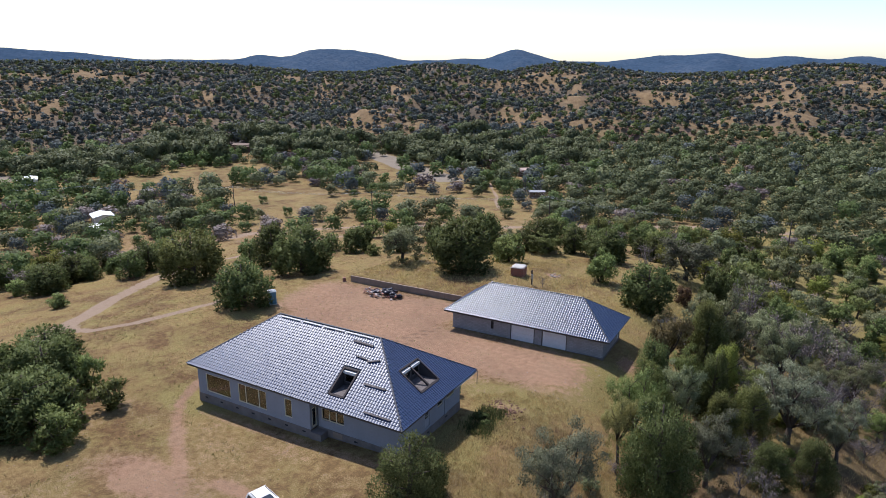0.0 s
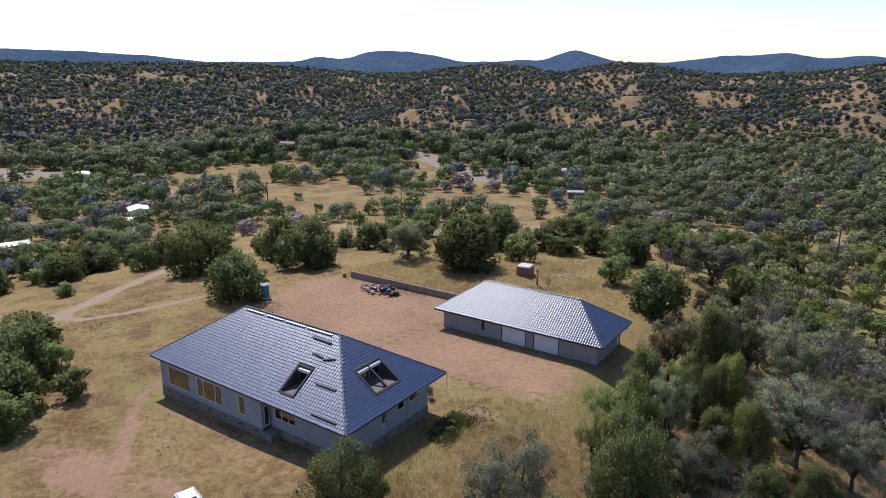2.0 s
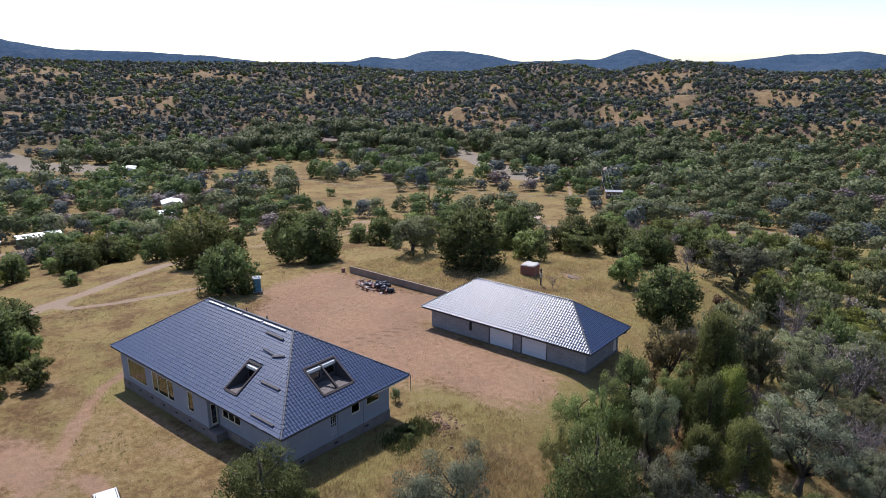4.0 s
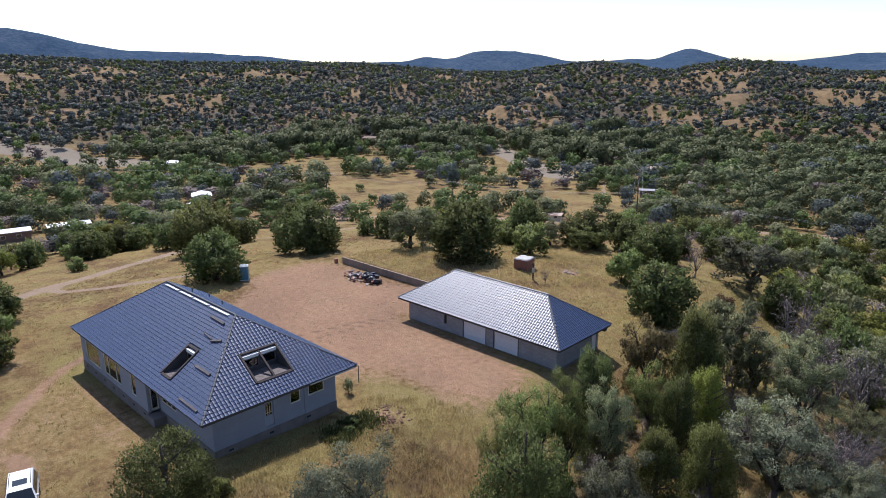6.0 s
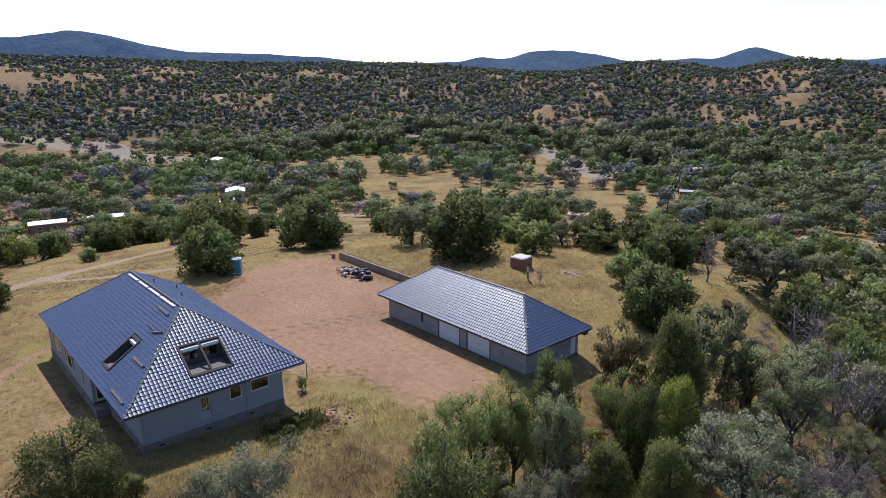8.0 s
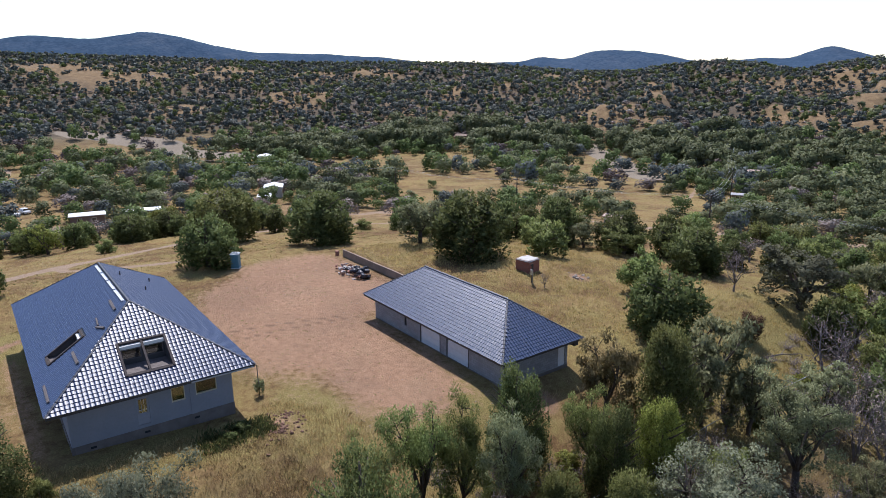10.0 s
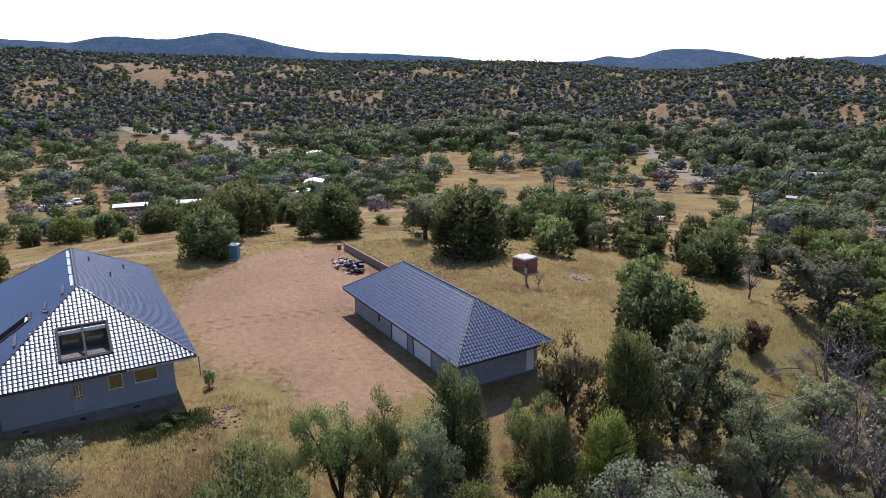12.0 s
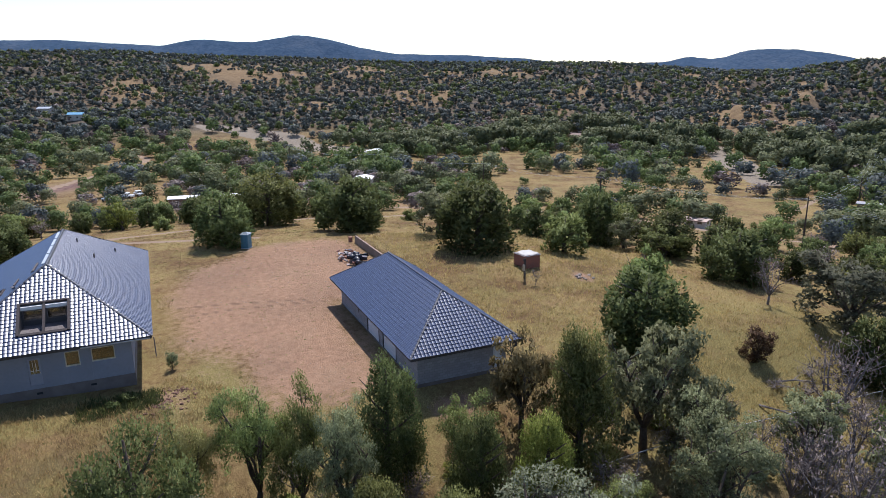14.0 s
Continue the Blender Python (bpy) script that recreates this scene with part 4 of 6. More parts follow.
for a, b, c, d in gd[:2]:
    leafd = part("garage_door", box(a + 0.004, gy0 + 0.09, 0.005, b - 0.004, gy0 + 0.11, d - 0.004), DOOR_WHITE, garage, "white sectional garage door")
    for k in range(4):
        part("door_panel", box(a + 0.01, gy0 + 0.055, 0.02 + k * 0.515, b - 0.01, gy0 + 0.088, 0.02 + k * 0.515 + 0.495, 0.012), DOOR_WHITE, leafd)
    bm = bmesh.new()
    add_box(bm, a - 0.09, gy0 - 0.025, -0.1, a, gy0 + 0.03, d + 0.09)
    add_box(bm, b, gy0 - 0.025, -0.1, b + 0.09, gy0 + 0.03, d + 0.09)
    add_box(bm, a, gy0 - 0.025, d, b, gy0 + 0.03, d + 0.09)
    part("door_trim", bm, FRAME_DARK, leafd)
slot = part("window", box(-15.45, gy0 + 0.08, 0.85, -15.05, gy0 + 0.12, 1.95), DARK, garage, "narrow dark slot window")
ge = part("wall", wall(gy0 + 0.2, gy1, -1.4, gtop, [(7.14, 7.96, 0.06, 2.06)]), BLOCK, garage)
ge.matrix_local = facing_east(gx1)
gdoor = part("door", box(7.15, 0.06, 0.07, 7.95, 0.10, 2.05), DOOR_WHITE, garage, "pale side door")
gdoor.matrix_local = facing_east(gx1)
part("wall", box(gx0, gy1 - 0.2, -0.6, gx1 - 0.2, gy1, gtop), BLOCK, garage)
part("wall", box(gx0, gy0 + 0.2, -0.6, gx0 + 0.2, gy1 - 0.2, gtop), BLOCK, garage)
part("floor_slab", box(gx0 + 0.2, gy0 + 0.2, -0.1, gx1 - 0.2, gy1 - 0.2, 0.0), STEM, garage)
part("footing", box(gx0 - 0.06, gy0 - 0.07, -0.8, gx1 + 0.05, gy0 - 0.003, 0.07, 0.01), STEM, garage)
part("footing", box(gx1 + 0.003, gy0, -1.6, gx1 + 0.06, gy1, 0.04, 0.01), STEM, garage)
part("bracket", box(gx1 + 0.05, gy1 + 0.12, gtop - 0.5, gx1 + 0.65, gy1 + 0.62, gtop + 0.0, 0.02), FASCIA, garage, "dark boxed bracket under the eaves")
hip_roof(garage, GL, GW, GZE, GZR, G0, G1, {}, 0.285, 0.318, "dark blue-grey glazed tile hip roof")

# the low retaining wall behind the yard
ret = group("retaining_wall", "low tan concrete retaining wall with an earth bank", "wall", pose(-35.4, 38.95, 0, 0, 0, 0.9))
k = 0.0
while k < 22.4:
    part("wall_segment", box(k + 0.006, 0, -0.6, k + 2.79, 0.22, 0.98 + 0.01 * math.sin(k * 3), 0.012), WALL_TAN, ret)
    k += 2.8

# ---------------- things in the yard ----------------
BLUE = plain("blue_plastic", (0.075, 0.21, 0.29), 0.45, vary=0.15)
PALE = plain("pale_plastic", (0.62, 0.66, 0.68), 0.5, vary=0.08)
CAR_WHITE = plain("car_paint", (0.72, 0.73, 0.74), 0.25, vary=0.03, bump=0.0, spec=0.7)
RUBBER = plain("rubber", (0.02, 0.02, 0.02), 0.85)
CAR_GLASS = plain("dark_glass", (0.015, 0.018, 0.02), 0.06, vary=0.1, bump=0.0, spec=0.8)
RIM = plain("alloy_rim", (0.45, 0.46, 0.47), 0.35, 0.8)
SHEET = plain("white_sheet", (0.42, 0.40, 0.38), 0.7, vary=0.2, scale=1.5)
TRASH_DARK = plain("dark_bags", (0.022, 0.020, 0.032), 0.4, vary=0.4)
TRASH_PALE = plain("pale_scraps", (0.42, 0.36, 0.35), 0.8, vary=0.4)
TRASH_RED = plain("reddish_scraps", (0.26, 0.12, 0.09), 0.8, vary=0.35)
STONE = plain("field_stone", (0.24, 0.20, 0.18), 0.95, vary=0.35)
CLOD = plain("earth_clods", (0.17, 0.095, 0.066), 0.98, vary=0.35)
CREOSOTE = plain("pole_wood", (0.075, 0.058, 0.048), 0.9, vary=0.3)


def gz(x, y):
    return float(lie(x, y)[0])


toilet = group("portable_toilet", "blue portable toilet with a pale roof beside the juniper", "portable toilet", pose(-38.9, 25.2, gz(-38.9, 25.2), 0, 0, -35) @ Matrix.Scale(0.93, 4))
bm = bmesh.new()
add_box(bm, -0.56, -0.56, 0.10, 0.56, 0.56, 2.02, bevel=0.05)
part("body", bm, BLUE, toilet)
part("skid", box(-0.6, -0.6, 0.0, 0.6, 0.6, 0.10, 0.02), PALE, toilet)
bm = bmesh.new()
add_box(bm, -0.61, -0.61, 2.02, 0.61, 0.61, 2.12, bevel=0.02)
add_box(bm, -0.42, -0.5, 2.12, 0.42, 0.5, 2.24, bevel=0.05)
part("roof", bm, PALE, toilet, "pale translucent roof")
for a in (0, 90):
    d = part("door" if a == 0 else "side_panel", box(-0.40, -0.60, 0.16, 0.40, -0.565, 1.96, 0.015), PALE if a == 0 else BLUE, toilet)
    d.matrix_local = pose(0, 0, 0, 0, 0, a)
    if a == 0:
        part("door_handle", box(0.27, -0.64, 1.0, 0.33, -0.602, 1.18), METAL, d)
bm = bmesh.new()
tube(bm, [(0.35, 0.35, 2.1), (0.35, 0.35, 2.45)], [0.05, 0.05], 8)
part("vent_pipe", bm, PALE, toilet)

# brick well box with a sheet on top, and the meter post beside it
bx, by = -12.3, 52.0
bzz = gz(bx, by)
wellbox = group("brick_box", "square red brick box covered with a pale sheet", "brick box", pose(bx, by, bzz, 0, 0, 8) @ Matrix.Diagonal((0.88, 0.88, 0.92, 1)))
bm = bmesh.new()
for k in range(4):
    add_box(bm, -1.15, -1.15, -0.3, 0.95, -0.92, 1.55, pose(0, 0, 0, 0, 0, 90 * k))
part("wall", bm, BRICK, wellbox)
bm = bmesh.new()
g = bmesh.ops.create_grid(bm, x_segments=12, y_segments=12, size=1.24)
for v in bm.verts:
    d = max(abs(v.co.x), abs(v.co.y))
    v.co.z = 1.60 + 0.05 * math.sin(v.co.x * 5 + 1) * math.cos(v.co.y * 4) - (0.16 if d > 1.18 else 0.0)
r_ = bmesh.ops.extrude_face_region(bm, geom=bm.faces[:])
bmesh.ops.translate(bm, vec=(0, 0, 0.015), verts=[v for v in r_["geom"] if isinstance(v, bmesh.types.BMVert)])
part("cover_sheet", bm, SHEET, wellbox, "wrinkled pale cover sheet", True)
px_, py_ = -9.2, 49.9
post = group("meter_post", "weathered post with a grey meter box", "post", pose(px_, py_, gz(px_, py_)))
part("post", box(-0.09, -0.09, -0.3, 0.09, 0.09, 2.3, 0.015), CREOSOTE, post)
part("meter_box", box(-0.05, -0.26, 1.0, 0.28, -0.095, 1.65, 0.02), METAL, post)
part("lamp_head", box(-0.16, -0.16, 2.0, 0.02, -0.095, 2.2, 0.02), CREOSOTE, post)
part("conduit", box(0.10, -0.05, -0.2, 0.15, 0.0, 1.0, 0.006), METAL, post)


def lump(bm, c, s, r, turn=None):
    """A crumpled lump, pressed flat below."""
    ico = bmesh.ops.create_icosphere(bm, subdivisions=2, radius=1.0)
    vs = ico["verts"]
    ph = r.uniform(0, 6, 6)
    for v in vs:
        p = v.co
        k = 1 + 0.22 * math.sin(p.x * 3.1 + ph[0]) * math.cos(p.y * 3.7 + ph[1]) + 0.16 * math.sin(p.z * 4.3 + ph[2] + p.x * 2)
        v.co = p * k
    bmesh.ops.transform(bm, matrix=pose(*c, *r.uniform(-25, 25, 2), r.uniform(0, 360)) @ Matrix.Diagonal((*s, 1)), verts=vs)


r = np.random.default_rng(31)
pile = group("rubbish_pile", "heap of dark bags, boards and pale scraps on the bare earth", "rubbish heap", pose(-27.4, 36.4, gz(-27.4, 36.4)) @ Matrix.Scale(1.55, 4))
for k in range(26):
    u, v = r.normal(0, 0.8), r.normal(0, 0.42)
    high = max(0.1, 0.75 - 0.3 * abs(u) - 0.35 * abs(v))
    bm = bmesh.new()
    if k % 2:
        add_box(bm, -r.uniform(0.15, 0.3), -r.uniform(0.1, 0.2), 0, r.uniform(0.15, 0.3), r.uniform(0.1, 0.2), r.uniform(0.15, 0.3), pose(u + 0.4, v, high * r.uniform(0.2, 0.75), *r.uniform(-14, 14, 2), r.uniform(0, 360)))
        part("crate", bm, TRASH_DARK, pile)
        continue
    lump(bm, (u + 0.4, v, high * r.uniform(0.25, 0.8)), (r.uniform(0.16, 0.34), r.uniform(0.14, 0.3), r.uniform(0.1, 0.24)), r)
    part("bag", bm, TRASH_DARK, pile, smooth=True)
for k in range(64):
    u, v = r.normal(-0.3, 0.8), r.normal(-0.3, 0.42)
    bm = box(-r.uniform(0.06, 0.22), -r.uniform(0.04, 0.14), 0, r.uniform(0.06, 0.22), r.uniform(0.04, 0.14), r.uniform(0.03, 0.12), 0.01)
    b = part("scrap", bm, TRASH_PALE if r.uniform() < 0.62 else TRASH_RED, pile)
    b.matrix_local = pose(u, v, r.uniform(0.0, 0.4), *r.uniform(-30, 30, 2), r.uniform(0, 360))
drum = tagged(new("rusty_drum", None), "small rusty drum at the end of the wall", "drum")
drum.matrix_world = pose(-36.4, 38.6, gz(-36.4, 38.6))
bm = bmesh.new()
tube(bm, [(0, 0, 0), (0, 0, 0.06), (0, 0, 0.28), (0, 0, 0.31), (0, 0, 0.6), (0, 0, 0.66)], [0.27, 0.29, 0.275, 0.29, 0.275, 0.29], 14)
part("body", bm, TRASH_RED, drum)
part("lid", (lambda b: (tube(b, [(0, 0, 0.6), (0, 0, 0.63)], [0.26, 0.26], 14), b)[1])(bmesh.new()), RUBBER, drum)

# the spoil of earth and stones at the back of the house corner, the rocks by the post, a metal trough
for cx, cy, n, spread, size, text in ((3.4, 13.9, 80, 1.5, 0.13, "reddish earth clods and stones heaped by the house corner"), (1.6, 14.9, 40, 1.0, 0.11, "reddish clods of dug earth beside the house"),
                                      (-8.1, 56.5, 12, 0.9, 0.24, "pale heap of stones in the dry grass")):
    bm = bmesh.new()
    for k in range(n):
        u, v = r.normal(0, spread * 0.6, 2)
        s = size * r.uniform(0.4, 1.3)
        lump(bm, (cx + u, cy + v, gz(cx + u, cy + v) + s * 0.2), (s, s * r.uniform(0.6, 1), s * r.uniform(0.4, 0.8)), r)
    ob = part("stones", bm, STONE if "stone" in text and cx < 0 else CLOD, None)
    tagged(ob, text, "stones", kind="stuff")
trough = group("metal_trough", "small grey metal trough lying in the grass", "trough", pose(10.2, 48.6, gz(10.2, 48.6) + 0.02, 0, 0, 25))
bm = bmesh.new()
add_box(bm, -0.7, -0.25, 0.0, 0.7, 0.25, 0.04)
add_box(bm, -0.7, -0.25, 0.04, 0.7, -0.21, 0.4)
add_box(bm, -0.7, 0.21, 0.04, 0.7, 0.25, 0.4)
part("tub", bm, METAL, trough)
for s in (-1, 1):
    part("end_plate", box(0.66 * s - 0.03, -0.21, 0.04, 0.66 * s + 0.03, 0.21, 0.4), METAL, trough)

# the white car in front of the house
car = group("car", "white estate car with a sunroof parked on dry grass", "car", pose(-5.34, -9.95, gz(-5.3, -9.9), 0, 0, -16))
outline = [(-2.35, 0.42), (-2.38, 0.95), (-2.25, 1.08), (-2.10, 1.62), (-1.95, 1.70), (0.1, 1.72), (0.45, 1.64), (1.15, 1.08), (2.05, 0.95), (2.30, 0.78), (2.33, 0.42)]
bm = bmesh.new()
rows_ = []
for y, pinch in ((-0.92, 0.0), (-0.90, 0.55), (0.90, 0.55), (0.92, 0.0)):
    ring = []
    for x, z in outline:
        inset = 0.0 if z < 1.1 else 0.22 * (z - 1.08) / 0.62
        yy = math.copysign(abs(y) - inset, y)
        ring.append(bm.verts.new((x, yy, z)))
    rows_.append(ring)
for r0, r1 in zip(rows_, rows_[1:]):
    for k in range(len(outline)):
        n = (k + 1) % len(outline)
        bm.faces.new((r0[k], r0[n], r1[n], r1[k]))
bm.faces.new(rows_[0])
bm.faces.new(rows_[-1][::-1])
body = part("body", bm, CAR_WHITE, car)


def slab(pts, off, material, name, parent, label=""):
    """A flat panel with a little thickness through points in order."""
    bm = bmesh.new()
    a = [bm.verts.new(p) for p in pts]
    n = (Vector(pts[1]) - Vector(pts[0])).cross(Vector(pts[2]) - Vector(pts[1])).normalized()
    b = [bm.verts.new(Vector(p) + n * off) for p in pts]
    bm.faces.new(a)
    bm.faces.new(b)
    for k in range(len(pts)):
        bm.faces.new((a[k], a[(k + 1) % len(pts)], b[(k + 1) % len(pts)], b[k]))
    return part(name, bm, material, parent, label)


slab([(0.47, -0.66, 1.63), (1.12, -0.86, 1.10), (1.12, 0.86, 1.10), (0.47, 0.66, 1.63)], 0.012, CAR_GLASS, "windscreen", body)
slab([(-2.125, 0.66, 1.58), (-2.24, 0.84, 1.12), (-2.24, -0.84, 1.12), (-2.125, -0.66, 1.58)], 0.012, CAR_GLASS, "rear_window", body)
for s in (-1, 1):
    for x0, x1, x2, x3 in ((-2.02, -1.2, -1.2, -1.95), (-1.12, -0.25, -0.25, -1.12), (-0.17, 0.82, 0.36, -0.17)):
        pts = [(x0, s * 0.895, 1.14), (x1, s * 0.895, 1.14), (x2, s * 0.745, 1.58), (x3, s * 0.745, 1.58)]
        slab(pts, 0.02 if s < 0 else -0.02, CAR_GLASS, "side_window", body)
    part("mirror", box(0.62, s * 0.93 - 0.02 - 0.09, 1.08, 0.78, s * 0.93 + 0.07 + 0.02, 1.22, 0.03), CAR_WHITE, body)
    part("headlight", box(2.16, s * 0.62 - 0.2, 0.72, 2.30, s * 0.62 + 0.2, 0.86, 0.02), PALE, body)
    part("tail_light", box(-2.39, s * 0.76 - 0.1, 0.85, -2.30, s * 0.76 + 0.1, 1.12, 0.02), TRASH_RED, body)
    part("roof_rail", box(-1.8, s * 0.62 - 0.02, 1.71, 0.0, s * 0.62 + 0.02, 1.76, 0.01), RUBBER, body)
    for x in (-1.42, 1.42):
        bm = bmesh.new()
        tube(bm, [(x, s * 0.72, 0.34), (x, s * 0.94, 0.34)], [0.34, 0.34], 18)
        wheel = part("wheel", bm, RUBBER, car)
        bm = bmesh.new()
        tube(bm, [(x, s * 0.93, 0.34), (x, s * 0.955, 0.34)], [0.21, 0.19], 14)
        part("rim", bm, RIM, wheel)
part("sunroof", box(-0.75, -0.42, 1.718, -0.05, 0.42, 1.728), CAR_GLASS, body)
part("bumper", box(2.28, -0.85, 0.40, 2.40, 0.85, 0.62, 0.03), RUBBER, body)

# ---------------- far homesteads, poles and lines ----------------
CREAM = plain("cream_wall", (0.48, 0.43, 0.37), 0.85, vary=0.1)
BROWN = plain("brown_wall", (0.17, 0.115, 0.09), 0.85, vary=0.2)
ROOF_WHITE = plain("white_roof", (0.74, 0.75, 0.76), 0.45, vary=0.06)
ROOF_GREY = plain("grey_roof", (0.26, 0.26, 0.28), 0.6, vary=0.15)
ROOF_PINK = plain("tan_roof", (0.42, 0.30, 0.25), 0.7, vary=0.12)
ROOF_BLUE = plain("blue_roof", (0.10, 0.28, 0.44), 0.5, vary=0.1)


def home(name, label, cat, x, y, long, wide, high, ridge, turn, wallm, roofm, porch=0.0, z=None):
    """A small distant building: walls, a gabled or nearly flat roof, a door and windows."""
    z = gz(x, y) if z is None else z
    ob = group(name, label, cat, pose(x, y, z, 0, 0, turn))
    part("wall", box(-long / 2, -wide / 2, -1.5, long / 2, wide / 2, high), wallm, ob)
    bm = bmesh.new()
    e, o = 0.35, 0.14
    prof = [(-wide / 2 - e, high), (0, high + ridge), (wide / 2 + e, high), (wide / 2 + e, high + o), (0, high + ridge + o), (-wide / 2 - e, high + o)]
    a = [bm.verts.new((-long / 2 - e, v, w)) for v, w in prof]
    b = [bm.verts.new((long / 2 + e, v, w)) for v, w in prof]
    bm.faces.new(a)
    bm.faces.new(b)
    for k in range(6):
        bm.faces.new((a[k], a[(k + 1) % 6], b[(k + 1) % 6], b[k]))
    part("roof", bm, roofm, ob)
    for s in (-1, 1):
        bm = bmesh.new()
        p = [bm.verts.new(q) for q in ((s * long / 2 * 0.998, -wide / 2, high), (s * long / 2 * 0.998, wide / 2, high), (s * long / 2 * 0.998, 0, high + ridge))]
        p += [bm.verts.new(v.co + Vector((-s * 0.1, 0, 0))) for v in p]
        bm.faces.new(p[:3])
        bm.faces.new(p[3:])
        part("gable", bm, wallm, ob)
        for u in (-0.3, 0.12):
            w = part("window", box(u * long, s * (wide / 2 + 0.02) - 0.03, 0.95, u * long + 1.1, s * (wide / 2 + 0.02) + 0.03, 1.95), FRAME, ob)
            part("pane", box(u * long + 0.08, s * (wide / 2 + 0.055) - 0.01, 1.02, u * long + 1.02, s * (wide / 2 + 0.055) + 0.01, 1.88), CAR_GLASS, w)
        w = part("window", box(s * (long / 2 + 0.02) - 0.03, -0.6, 0.95, s * (long / 2 + 0.02) + 0.03, 0.6, 1.95), FRAME, ob)
        part("pane", box(s * (long / 2 + 0.055) - 0.01, -0.52, 1.02, s * (long / 2 + 0.055) + 0.01, 0.52, 1.88), CAR_GLASS, w)
    part("door", box(-0.45 * long + 0.3, -wide / 2 - 0.05, 0.0, -0.45 * long + 1.2, -wide / 2 - 0.004, 2.05), BROWN, ob)
    if porch:
        part("porch_roof", box(-long / 2, -wide / 2 - porch, high - 0.45, long / 2, -wide / 2 - 0.36, high - 0.36), roofm, ob)
        for k in range(3):
            u = -long / 2 + 0.1 + k * (long - 0.2) / 2
            part("porch_post", box(u - 0.06, -wide / 2 - porch + 0.05, -0.5, u + 0.06, -wide / 2 - porch + 0.17, high - 0.455), wallm, ob)
    return ob


home("mobile_home", "low white-roofed home among trees in the valley", "house", -268.8, 117.2, 9.5, 5.5, 2.5, 0.5, -30, PALE, ROOF_WHITE, 2.2)
home("cottage", "cream cottage with a white metal roof among trees", "house", -159.6, 78.1, 6.5, 5.4, 3.2, 0.7, -25, CREAM, ROOF_WHITE)
home("shed", "low white-roofed shed beside the cottage", "shed", -153.5, 72.5, 5.2, 3.6, 1.7, 0.2, -25, PALE, ROOF_WHITE)
home("ranch_house", "dark house with a grey roof under tall trees", "house", -266.4, 238, 11, 6, 2.8, 0.9, 20, BROWN, BROWN, 2.0)
home("hut", "small brown hut with a tan roof in the woods", "hut", -94.6, 245.2, 6.0, 5.0, 2.8, 0.8, 40, BROWN, ROOF_PINK)
home("shed", "small brown shed with a bright metal roof in the woods", "shed", -64.4, 187.9, 5.4, 3.4, 2.1, 0.3, 30, BROWN, ROOF_GREY)
home("mobile_home", "long low home with a white metal roof", "house", -148.2, 22.6, 8.0, 4.6, 2.5, 0.4, 80, BROWN, ROOF_WHITE)
home("mobile_home", "long low home with a white metal roof", "house", -147.2, 35.4, 9.5, 4.6, 2.5, 0.4, 80, BROWN, ROOF_WHITE)
home("barn", "far barn with a bright blue roof", "barn", -421, -23, 9, 6, 3.0, 1.2, 70, CREAM, ROOF_BLUE)
home("barn", "far pale-roofed barn on the slope", "barn", -457, -43, 8, 6, 3.0, 1.0, 70, CREAM, METAL)
home("shed", "small pinkish shed beside the valley road", "shed", -54.0, 118.0, 4.4, 3.0, 1.6, 0.2, 25, CREAM, ROOF_PINK)

for x, y, turn, text, mat in ((-176.1, 7.1, 60, "white pickup truck parked in the valley", CAR_WHITE), (-167.4, 2.4, 35, "pale car parked in the valley", PALE), (-178.5, 10.5, 20, "white van parked in the valley", CAR_WHITE)):
    c = group("car", text, "car", pose(x, y, gz(x, y), 0, 0, turn), "cars parked in the valley")
    bm = bmesh.new()
    add_box(bm, -2.2, -0.9, 0.35, 2.2, 0.9, 1.0, bevel=0.12)
    add_box(bm, -1.2, -0.8, 1.0, 0.8, 0.8, 1.65, bevel=0.18)
    part("body", bm, mat, c)
    part("windscreen", box(0.72, -0.62, 1.08, 0.82, 0.62, 1.5, 0.02), CAR_GLASS, c)
    for sx_ in (-1.4, 1.4):
        for sy_ in (-0.92, 0.70):
            bm = bmesh.new()
            tube(bm, [(sx_, sy_, 0.34), (sx_, sy_ + 0.22, 0.34)], [0.34, 0.34], 12)
            part("wheel", bm, RUBBER, c)


def utility_pole(x, y, high, turn=0.0):
    ob = group("utility_pole", "dark wooden utility pole with a cross-arm", "utility pole", pose(x, y, gz(x, y), 0, 0, turn), "poles of the power line")
    bm = bmesh.new()
    tube(bm, [(0, 0, -0.5), (0, 0, high * 0.5), (0, 0, high)], [0.17, 0.145, 0.11], 8)
    part("pole", bm, CREOSOTE, ob)
    part("cross_arm", box(-1.2, -0.17, high - 0.8, 1.2, -0.115, high - 0.66), CREOSOTE, ob)
    for u in (-1.1, 0.0, 1.1):
        bm = bmesh.new()
        tube(bm, [(u, -0.14, high - 0.66), (u, -0.14, high - 0.5)], [0.05, 0.04], 6)
        part("insulator", bm, PALE, ob)
    return Vector((x, y, gz(x, y) + high - 0.55))


LINE = [(-240, 70), (-190, 92), (-140, 112), (-90, 120), (-36, 127), (22, 136)]
tops = [utility_pole(x, y, 9.0, 15) for x, y in LINE]
tops_b = [utility_pole(x, y, 9.0, 40) for x, y in ((-71, 193), (-118, 268))]
